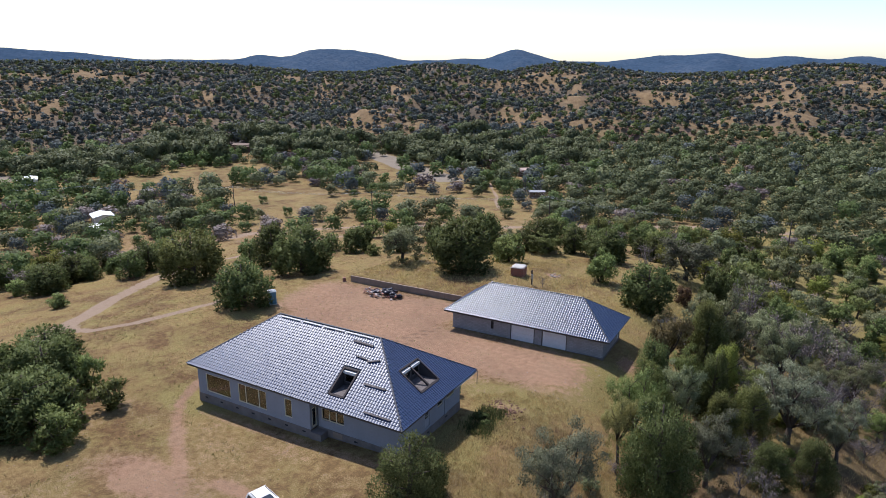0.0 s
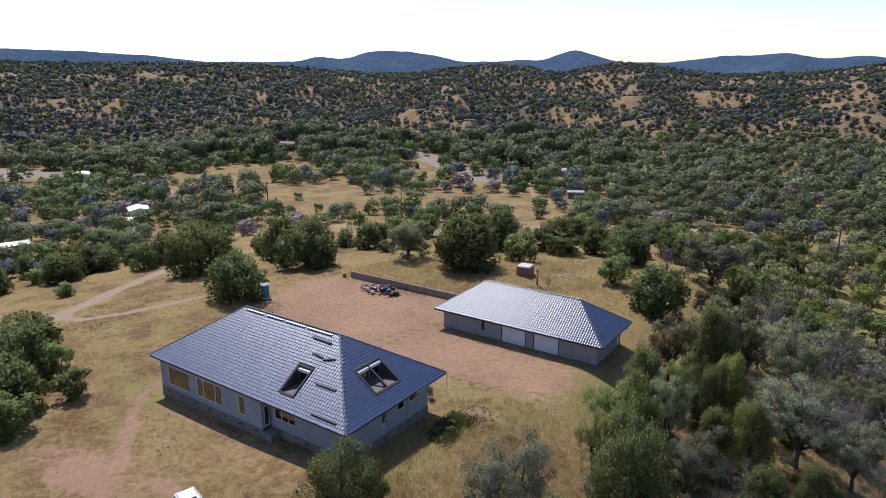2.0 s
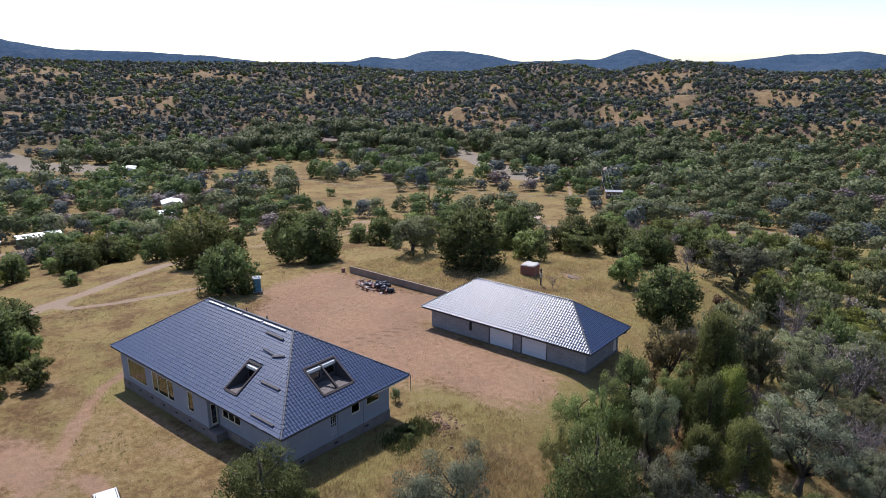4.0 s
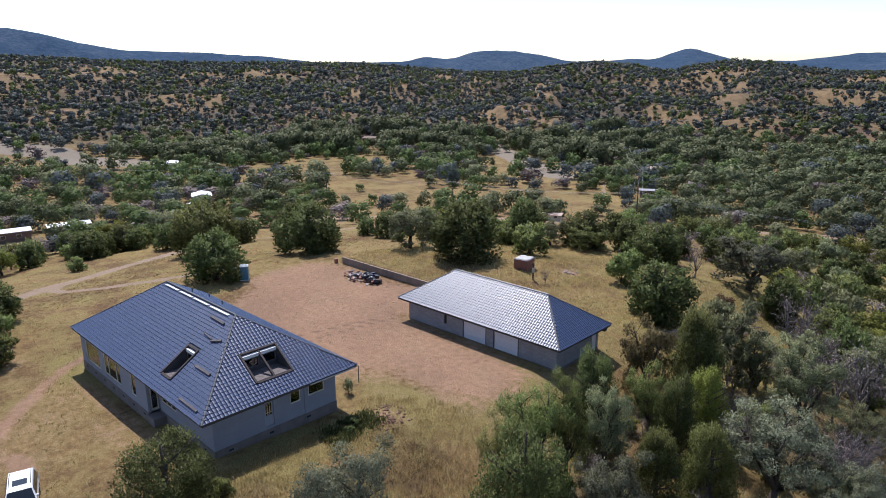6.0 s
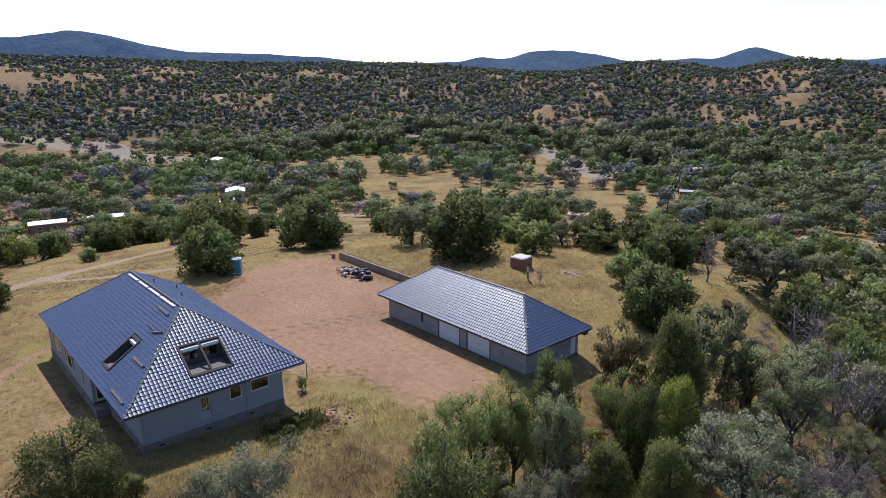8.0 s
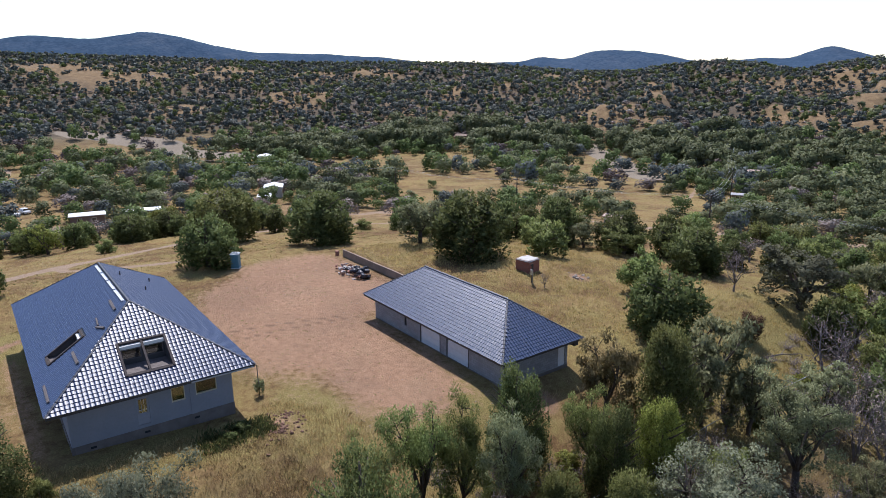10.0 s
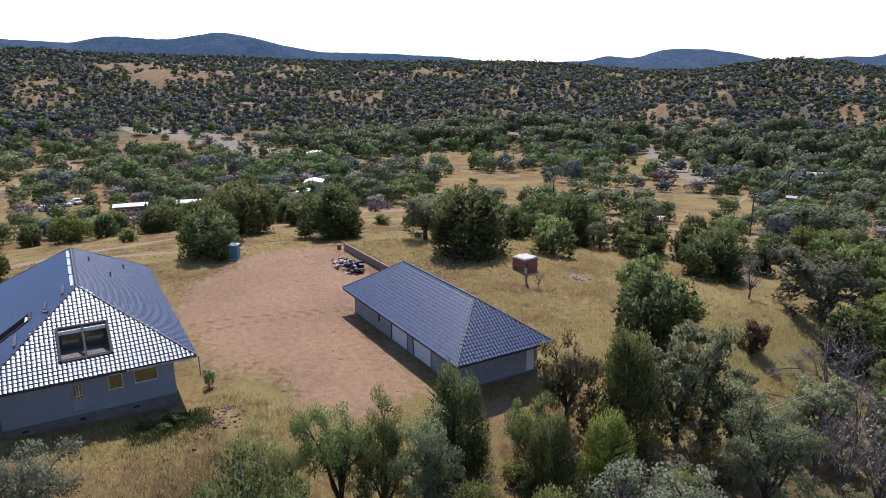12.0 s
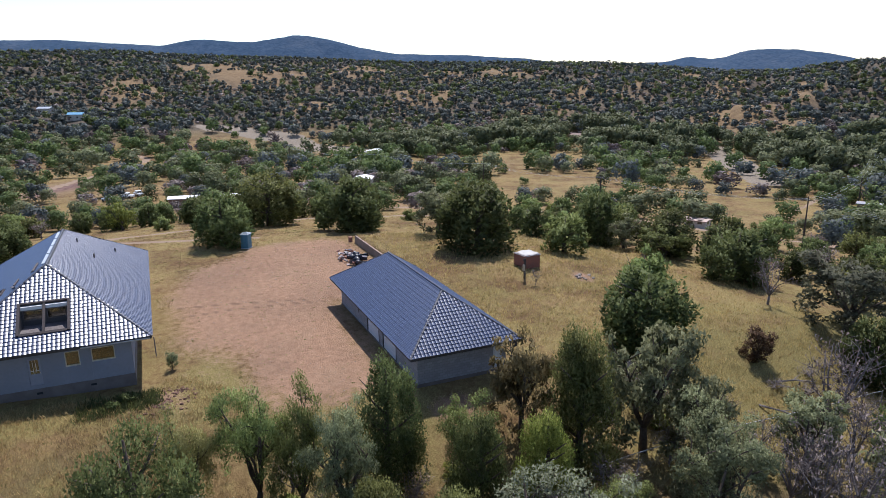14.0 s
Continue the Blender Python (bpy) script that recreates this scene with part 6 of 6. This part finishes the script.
# trees that stand out by themselves: kind, place, height, width
for row in [
    ("juniper", -41.8, 22.6, 6.4, 8.0, 0, "wide dark green juniper beside the portable toilet"),
    ("thicket", -64.0, 32.2, 8.6, 10.5, 0, "broad green tree beside the dirt track"),
    ("juniper", -47.8, 41.6, 8.0, 10.0, 0, "broad dark green juniper on the grass behind the yard"),
    ("juniper", -60.5, 47.5, 7.5, 7.5, 1, ""),
    ("oak", -33.0, 50.2, 6.2, 7.6, 1, ""),
    ("juniper", -21.5, 50.5, 8.0, 9.8, 1, "large dark juniper behind the low retaining wall"),
    ("bush", -1.4, 59.0, 5.0, 5.4, 0, "rounded bright green bush on the grassy slope"),
    ("juniper", 7.8, 51.8, 6.3, 7.6, 0, "rounded very dark green juniper on the grass"),
    ("oak", 17.3, 43.9, 9.2, 6.6, 0, "grey-green evergreen oak with a rounded open crown"),
    ("olive", 14.1, 36.0, 7.6, 4.8, 2, "half-leafless brownish tree by the garage"),
    ("green juniper", 18.0, 38.1, 9.8, 5.2, 2, "tall olive-green juniper with feathery foliage"),
    ("juniper", 14.5, 26.3, 7.8, 4.6, 1, "pointed dark juniper beside the garage corner"),
    ("mesquite", 14.6, 18.4, 8.3, 5.0, 0, ""),
    ("olive", 14.3, 14.7, 7.3, 3.4, 1, "slim thin-leaved tree on the slope beside the house"),
    ("mesquite", 15.9, 20.7, 8.4, 3.6, 2, ""),
    ("oak", 17.9, 22.6, 8.4, 4.4, 1, ""),
    ("juniper", 18.3, 12.2, 9.0, 6.6, 0, "broad dark juniper at the edge of the wood"),
    ("silver oak", 12.8, 1.9, 9.0, 6.6, 0, ""),
    ("juniper", 3.4, -4.1, 5.9, 6.0, 0, "dark green juniper near the house corner"),
    ("mesquite", 17.3, 30.6, 6.8, 3.8, 1, ""),
    ("juniper", 20.2, 29.8, 7.2, 3.8, 1, ""),
    ("lime juniper", 20.9, 33.7, 6.8, 4.0, 1, "yellow-green juniper among darker trees"),
    ("oak", 20.2, 46.2, 7.0, 4.4, 2, ""),
    ("silver oak", 21.9, 16.2, 6.9, 5.0, 1, "pale grey-green oak at the edge of the wood"),
    ("green juniper", 22.0, 23.2, 6.0, 4.0, 2, "olive-green juniper with feathery foliage"),
    ("green juniper", 24.4, 26.6, 6.3, 4.4, 1, "olive-green juniper with feathery foliage"),
    ("silver oak", 27.8, 30.3, 8.4, 8.4, 2, "broad silvery grey oak with a wide crown"),
    ("oak", 26.1, 42.2, 8.6, 6.4, 1, ""),
    ("juniper", 26.9, 20.2, 4.3, 4.2, 2, ""),
    ("juniper", 30.4, 23.2, 5.2, 4.2, 1, ""),
    ("silver oak", 32.4, 31.5, 6.3, 5.0, 0, ""),
    ("bare", 27.0, 48.7, 7.4, 4.4, 0, ""),
    ("bare", 25.0, 49.0, 6.0, 4.0, 2, ""),
    ("bare", 28.5, 50.4, 8.2, 4.8, 1, ""),
    ("oak", 30.6, 44.6, 5.6, 5.0, 2, ""),
    ("bare", 30.6, 36.8, 5.6, 5.0, 0, ""),
    ("mesquite", 24.2, 36.4, 4.4, 4.0, 1, ""),
    ("bare", 23.6, 33.0, 4.2, 3.4, 2, ""),
    ("bare", 20.2, 59.3, 8.2, 5.6, 1, "dead grey tree with bare branches"),
    ("bare", 2.6, 72.4, 5.0, 4.2, 2, "small purplish leafless tree on the grass"),
    ("silver oak", 8.7, 76.4, 7.6, 9.6, 0, "large grey oak with a wide open crown"),
    ("juniper", 14.4, 71.5, 5.6, 4.8, 1, ""),
    ("oak", 22.4, 53.6, 5.6, 4.8, 1, ""),
    ("bare", 23.4, 57.2, 6.0, 5.0, 0, ""),
    ("juniper", 24.6, 62.0, 6.4, 5.4, 0, ""),
    ("oak", 28.0, 57.0, 7.0, 6.2, 2, ""),
    ("bare", 32.0, 54.0, 6.4, 5.2, 1, ""),
    ("oak", 34.0, 48.0, 6.4, 5.6, 0, ""),
    ("mesquite", 21.6, 68.0, 5.4, 5.6, 1, ""),
    ("juniper", -29.1, 73.9, 7.4, 6.6, 1, ""),
    ("mesquite", -33.0, 72.3, 4.5, 4.5, 0, ""),
    ("oak", -24.3, 75.0, 4.6, 5.4, 2, ""),
    ("juniper", -20.2, 78.8, 6.1, 7.6, 0, ""),
    ("juniper", -5.9, 76.8, 6.0, 8.0, 0, ""),
    ("mesquite", -17.2, 76.0, 4.0, 6.6, 1, ""),
    ("dark thicket", -34.5, -11.5, 5.6, 7.6, 0, ""),
    ("dark thicket", -39.5, -7.0, 5.8, 7.4, 1, ""),
    ("dark thicket", -45.0, -3.5, 5.2, 7.0, 0, ""),
    ("dark thicket", -38.0, -16.0, 6.4, 8.0, 0, ""),
    ("dark thicket", -47.0, -10.0, 6.4, 8.0, 1, ""),
    ("juniper", -86.2, 40.0, 5.6, 7.0, 0, ""),
    ("juniper", -92.0, 22.5, 5.2, 7.6, 1, ""),
    ("juniper", -97.6, 31.0, 5.4, 7.4, 0, ""),
]:
    kind, x, y, high, wide, var, text = row
    leaf = {"olive": LEAF_OLIVE, "green juniper": LEAF_GREEN, "lime juniper": LEAF_LIME, "dark thicket": LEAF_JUNIPER, "silver oak": LEAF_SILVER}.get(kind)
    far_off = min(math.hypot(x - 28, y + 40), math.hypot(x - 42, y + 12), math.hypot(x - 49, y - 12)) >= 41
    plant({"olive": "mesquite", "green juniper": "juniper", "lime juniper": "juniper", "dark thicket": "thicket", "silver oak": "oak"}.get(kind, kind), x, y, high, wide, var, text, leaf, tier=NEAR if far_off else CLOSE)
for x, y, high, wide in [(-37.0, -4.0, 4.0, 3.6), (-31.6, -5.2, 3.0, 3.6), (-29.6, -11.8, 3.6, 4.6), (-33.2, -9.0, 4.4, 4.4), (-76.3, 15.8, 2.4, 3.4), (-62.5, 57, 2.0, 3.6), (-46, 59.5, 2.2, 3.4),
                         (4.2, -1.0, 2.0, 1.6), (17.4, 16.0, 2.6, 3.0), (20.6, 19.6, 2.6, 3.4)]:
    plant("bush", x, y, high, wide)
plant("bush", 11.0, 61.4, 2.7, 3.0, label="small dark reddish-brown bush in the grass", leaf=LEAF_RUST)
for x, y in [(13.4, 65.2), (15.2, 63.0), (14.2, 60.4), (16.4, 61.6), (12.8, 67.8)]:
    plant("bare", x, y, 0.8, 2.4, label="low heap of dry purplish brush in the grass", tier=NEAR)
for x, y, h in [(1.8, 11.5, 0.8), (2.5, 10.6, 0.6)]:
    plant("bush", x, y, h, h * 1.7, label="low dark weedy bush at the house corner", leaf=LEAF_JUNIPER, tier=MID)
plant("bare", -7.6, 50.3, 1.7, 1.5, label="small dry brown shrub near the meter post", tier=NEAR)
plant("mesquite", -2.8, 14.6, 1.5, 0.95, 1, leaf=LEAF_OAK, tier=MID, label="small young tree beside the house wall")

# woods: single trees in the middle distance, whole stands further out
OPEN = [(-95, -25), (-30, -30), (8, -22), (11, 14), (11.5, 47), (17.5, 54), (18, 68), (8, 74), (-4, 72), (-14, 60), (-40, 62), (-64, 62), (-70, 40), (-92, 28)]
GROVE = [(8, -30), (26, -16), (31, 8), (35, 24), (35, 46), (31, 54), (22, 62), (16, 76), (6, 82), (8, 40)]
taken = [o.matrix_world.translation.copy() for o in scene.objects if o.type == 'EMPTY']


def wood_density(x, y):
    """How wooded the land is, 0 to 1."""
    az, far = polar(x, y)
    hillz, hill = lie(x, y)
    d = 0.17 + 1.7 * (fbm(x, y, 38, 101) - 0.46)
    d = d + 0.6 * step(-8, 14, x) * (1 - step(0, 1, hill)) + 2.0 * step(28, 14, az) * step(125, 215, far)
    d = d + 1.2 * np.exp(-((far - 372) / 34) ** 2) * step(16, 26, az)
    d = d + 0.40 * np.exp(-((x + 62) / 45) ** 2 - ((y - 125) / 32) ** 2) + 0.5 * np.exp(-((x + 170) / 55) ** 2 - ((y - 80) / 35) ** 2) + 0.45 * np.exp(-((x + 128) / 28) ** 2 - ((y - 28) / 32) ** 2)
    clump = np.clip((fbm(x, y, 15, 141, 3) - 0.5) * 2.4 + 0.5, 0, 1)
    grassy_ = step(0.20, 0.85, glade(x, y) + 0.9 * (fbm(x, y, 30, 131, 3) - 0.5))
    d = np.where(hill > 0.5, 1.0 - 0.45 * clump - grassy_ * (0.16 + 0.44 * clump + 0.20 * step(34, 20, az) + 0.26 * step(64, 69, az)), d + 0.9 * (fbm(x, y, 13, 142, 2) - 0.5) * (1 - step(28, 14, az)))
    for fx, fy, wide_, deep_ in FIELDS:
        u, v = x - HUB[0], y - HUB[1]
        fd = math.hypot(fx - HUB[0], fy - HUB[1])
        along = (u * (fx - HUB[0]) + v * (fy - HUB[1])) / fd - fd
        across = (u * (fy - HUB[1]) - v * (fx - HUB[0])) / fd
        d = d - 0.42 * np.exp(-(along / deep_) ** 2 - (across / wide_) ** 2)
    ux, uy = (x - HUB[0]) / far, (y - HUB[1]) / far
    for w, line in TRACKS:
        for ahead in (0, 7, 14, 21) if w >= 2 else (0,):
            d = np.where(to_line(x + ux * ahead, y + uy * ahead, line) < w + 1.8, d * 0.3 if ahead else 0, d)
    for w, line in WASHES:
        for ahead in (0, 14, 28, 42):
            d = np.where(to_line(x + ux * ahead, y + uy * ahead, line) < w + 1.0, 0.06, d)
    for a0, f0, wa in ((17, 432, 2.2), (8, 420, 1.6), (12.5, 455, 2.0)):
        d = np.where((np.abs(az - a0) < wa) & (far > f0 - 16) & (far < f0 + 5), 0.3, d)
    return np.where(within(x, y, OPEN) | within(x, y, GROVE), 0, d)


HOMES = [(-268.8, 117.2, 9), (-159.6, 78.1, 9), (-266.4, 238, 9), (-94.6, 245.2, 6), (-64.4, 187.9, 6), (-148, 22, 7), (-147, 36, 7), (-421, -23, 9), (-457, -43, 8), (-176, 7, 6), (-167, 2.4, 5)]


def scatter(n, f0, f1, seed, gap, a0=-8.0, a1=103.0):
    r = np.random.default_rng(seed)
    az = np.radians(r.uniform(a0, a1, n))
    far = np.sqrt(r.uniform(f0 ** 2, f1 ** 2, n))
    x, y = HUB[0] - np.sin(az) * far, HUB[1] + np.cos(az) * far
    keep = r.uniform(0, 1, n) < wood_density(x, y)
    for hx, hy, hr in HOMES:
        keep &= np.hypot(x - hx, y - hy) > hr * 0.8
        # keep the sight of the houses open towards the yard
        ux, uy = HUB[0] - hx, HUB[1] - hy
        ln = math.hypot(ux, uy)
        along = ((x - hx) * ux + (y - hy) * uy) / ln
        across = np.abs((x - hx) * uy - (y - hy) * ux) / ln
        keep &= ~((along > 0) & (along < 15) & (across < hr * 0.7))
    x, y = x[keep], y[keep]
    cells, out = {}, []
    for i in range(len(x)):
        c = (int(x[i] // gap), int(y[i] // gap))
        if any((x[i] - px) ** 2 + (y[i] - py) ** 2 < gap * gap for a in (-1, 0, 1) for b in (-1, 0, 1) for px, py in cells.get((c[0] + a, c[1] + b), ())):
            continue
        cells.setdefault(c, []).append((x[i], y[i]))
        out.append((x[i], y[i]))
    return out


def choose(r, x, y):
    u = r.uniform()
    if x > 8:
        return "mesquite" if u < 0.36 else "oak" if u < 0.54 else "juniper" if u < 0.74 else "bare"
    return "juniper" if u < 0.46 else "thicket" if u < 0.70 else "mesquite" if u < 0.86 else "oak" if u < 0.93 else "bare"


r = np.random.default_rng(5)
singles = 0
for x, y in scatter(4200, 38, 150, 71, 4.4):
    if any((x - t.x) ** 2 + (y - t.y) ** 2 < 12 for t in taken) or singles >= 285:
        continue
    singles += 1
    k = choose(r, x, y)
    s = r.uniform(0.62, 1.0)
    plant(k, x, y, {"juniper": 5.2, "thicket": 4.8, "oak": 6.2, "mesquite": 5.6, "bare": 4.6}[k] * s, {"juniper": 5.6, "thicket": 5.8, "oak": 6.8, "mesquite": 6.2, "bare": 5.0}[k] * s,
          leaf=LEAF_LIME if k == "mesquite" and r.uniform() < 0.2 else None)
# low shrubs between the trees of the near wood
r = np.random.default_rng(15)
n = 0
while n < 150:
    x, y = float(r.uniform(12, 40)), float(r.uniform(-8, 70))
    if within(np.array(x), np.array(y), OPEN) or (y < 34 and r.uniform() < 0.4):
        continue
    n += 1
    u, s = r.uniform(), r.uniform(0.7, 1.3)
    if u < 0.5:
        plant("bare", x, y, (2.3 + (y > 36)) * s, (2.5 + 0.8 * (y > 36)) * s, label="low greyish-purple leafless shrub in dry grass", tier=NEAR)
    elif u < 0.8:
        plant("bush", x, y, 1.1 * s, 1.8 * s, label="low yellow-green shrub in dry grass", leaf=LEAF_LIME, tier=MID)
    else:
        plant("oak", x, y, 2.2 * s, 2.4 * s, label="low grey-green oak scrub in dry grass", tier=NEAR)


def stand(name, label, places, material, crowns, high, wide, r):
    """Many crowns joined into one mesh; their sprays take the shading of the whole rounded crown."""
    out, way = [], []
    for x, y in places:
        q, n = crowns[int(r.integers(len(crowns)))]
        s = r.uniform(0.58, 1.38)
        a = r.uniform(0, math.tau)
        turn = np.array([[math.cos(a), math.sin(a), 0], [-math.sin(a), math.cos(a), 0], [0, 0, 1]])
        out.append(q @ (turn * (wide * s, wide * s, high * s * r.uniform(0.85, 1.15))) + (x, y, 0))
        way.append(n @ turn)
    n = [len(q) for q in out]
    allq = np.concatenate(out)
    z = lie(np.array([p[0] for p in places]), np.array([p[1] for p in places]))[0]
    allq[:, 2] += np.repeat(z, n) - 0.1
    me = tris_mesh(name, allq)
    me.polygons.foreach_set("use_smooth", np.ones(len(me.polygons), bool))
    me.normals_split_custom_set_from_vertices(np.concatenate(way))
    me.materials.append(material)
    return tagged(new(name, me), label, "woods", kind="stuff")


def templates(kind, n, size, seed, lobes_n, count=6):
    """Whole crowns for the stands: rounded lobes of outward leaf sprays, 1 m high and wide, with the ways outwards."""
    out = []
    for k in range(count):
        r = np.random.default_rng(seed + k)
        lobes = [(0, 0, 0.50, 0.38, 0.42)]
        for j in range(lobes_n):
            a, d, h = r.uniform(0, math.tau), r.uniform(0.14, 0.34), r.uniform(0.2, 0.86)
            s = r.uniform(0.12, 0.22)
            lobes.append((d * math.cos(a) * (1.25 - 0.5 * h), d * math.sin(a) * (1.25 - 0.5 * h), h if kind != "oak" else 0.25 + 0.7 * h, s, s * 0.95))
        spots = in_blobs(lobes, n, r, 0.9)
        q = cards(spots, size, r, 0.35, 1.0, True)
        way = (q - (0, 0, 0.42)) * 2.0 + 0.7 * np.repeat(spots[1], 3, 0) + 0.18 * r.normal(size=q.shape)
        out.append((q, way / np.linalg.norm(way, axis=1, keepdims=True)))
    return out


# the "blue" kind is juniper with distance haze in its colour
KINDS_FAR = [("juniper", LEAF_JUNIPER, "dark green junipers", 5.0), ("blue", LEAF_HAZE, "dark bluish junipers", 5.0), ("green", LEAF_CANOPY, "green mesquites", 5.0),
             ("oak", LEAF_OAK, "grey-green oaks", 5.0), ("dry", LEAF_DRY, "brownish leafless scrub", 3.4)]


def far_kind(r, x, y):
    """What grows there: a green thicket on the flats, dark junipers on the hills, many tinted for haze."""
    az, far = polar(x, y)
    hill = lie(x, y)[1]
    thicket = step(28, 14, az) * step(125, 200, far) * (1 - hill)
    u = r.uniform(size=len(x))
    plainland = np.select([u < 0.42, u < 0.54, u < 0.76, u < 0.86], [0, 1, 2, 3], 4)
    green = np.select([u < 0.06, u < 0.10, u < 0.93, u < 0.98], [0, 1, 2, 3], 4)
    hills = np.select([u < 0.16, u < 0.78, u < 0.93, u < 0.94], [0, 1, 2, 3], 4)
    return np.where(r.uniform(size=len(x)) < thicket, green, np.where(hill > 0.5, hills, plainland))


for f0, f1, n, gap, cards_n, size, high, wide, lobes_n, seed in (
        (150, 240, 3300, 5.2, 640, 0.085, 5.2, 6.6, 14, 201), (240, 420, 8800, 5.8, 330, 0.115, 6.2, 8.0, 11, 301),
        (420, 660, 46000, 4.2, 44, 0.32, 3.8, 4.9, 5, 401), (660, 1010, 64000, 4.8, 18, 0.50, 3.6, 5.0, 3, 501)):
    places = np.array(scatter(n, f0, f1, seed, gap))
    r = np.random.default_rng(seed + 1)
    which = far_kind(r, places[:, 0], places[:, 1])
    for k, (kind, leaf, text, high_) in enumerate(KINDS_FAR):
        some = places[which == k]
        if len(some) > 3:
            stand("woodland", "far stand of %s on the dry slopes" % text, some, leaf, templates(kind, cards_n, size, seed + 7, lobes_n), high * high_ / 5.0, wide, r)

# the tall trees along the river
r = np.random.default_rng(640)
az_ = np.radians(r.uniform(20, 69, 760))
far_ = 372 + 26 * np.sin(az_ * 9) + r.normal(0, 17, 760)
some, cells = [], set()
for x, y in zip(HUB[0] - np.sin(az_) * far_, HUB[1] + np.cos(az_) * far_):
    c = (int(x // 6.5), int(y // 6.5))
    if c not in cells and all(math.hypot(x - hx, y - hy) > hr + 3 for hx, hy, hr in HOMES) and all(to_line(x * (1 + g) - HUB[0] * g, y * (1 + g) - HUB[1] * g, line) > w + 2 for w, line in WASHES for g in (0, 0.04, 0.08)):
        cells.add(c)
        some.append((x, y))
stand("woodland", "tall green trees along the river bed", some, LEAF_CANOPY, templates("oak", 460, 0.105, 660, 14), 9.0, 10.0, r)
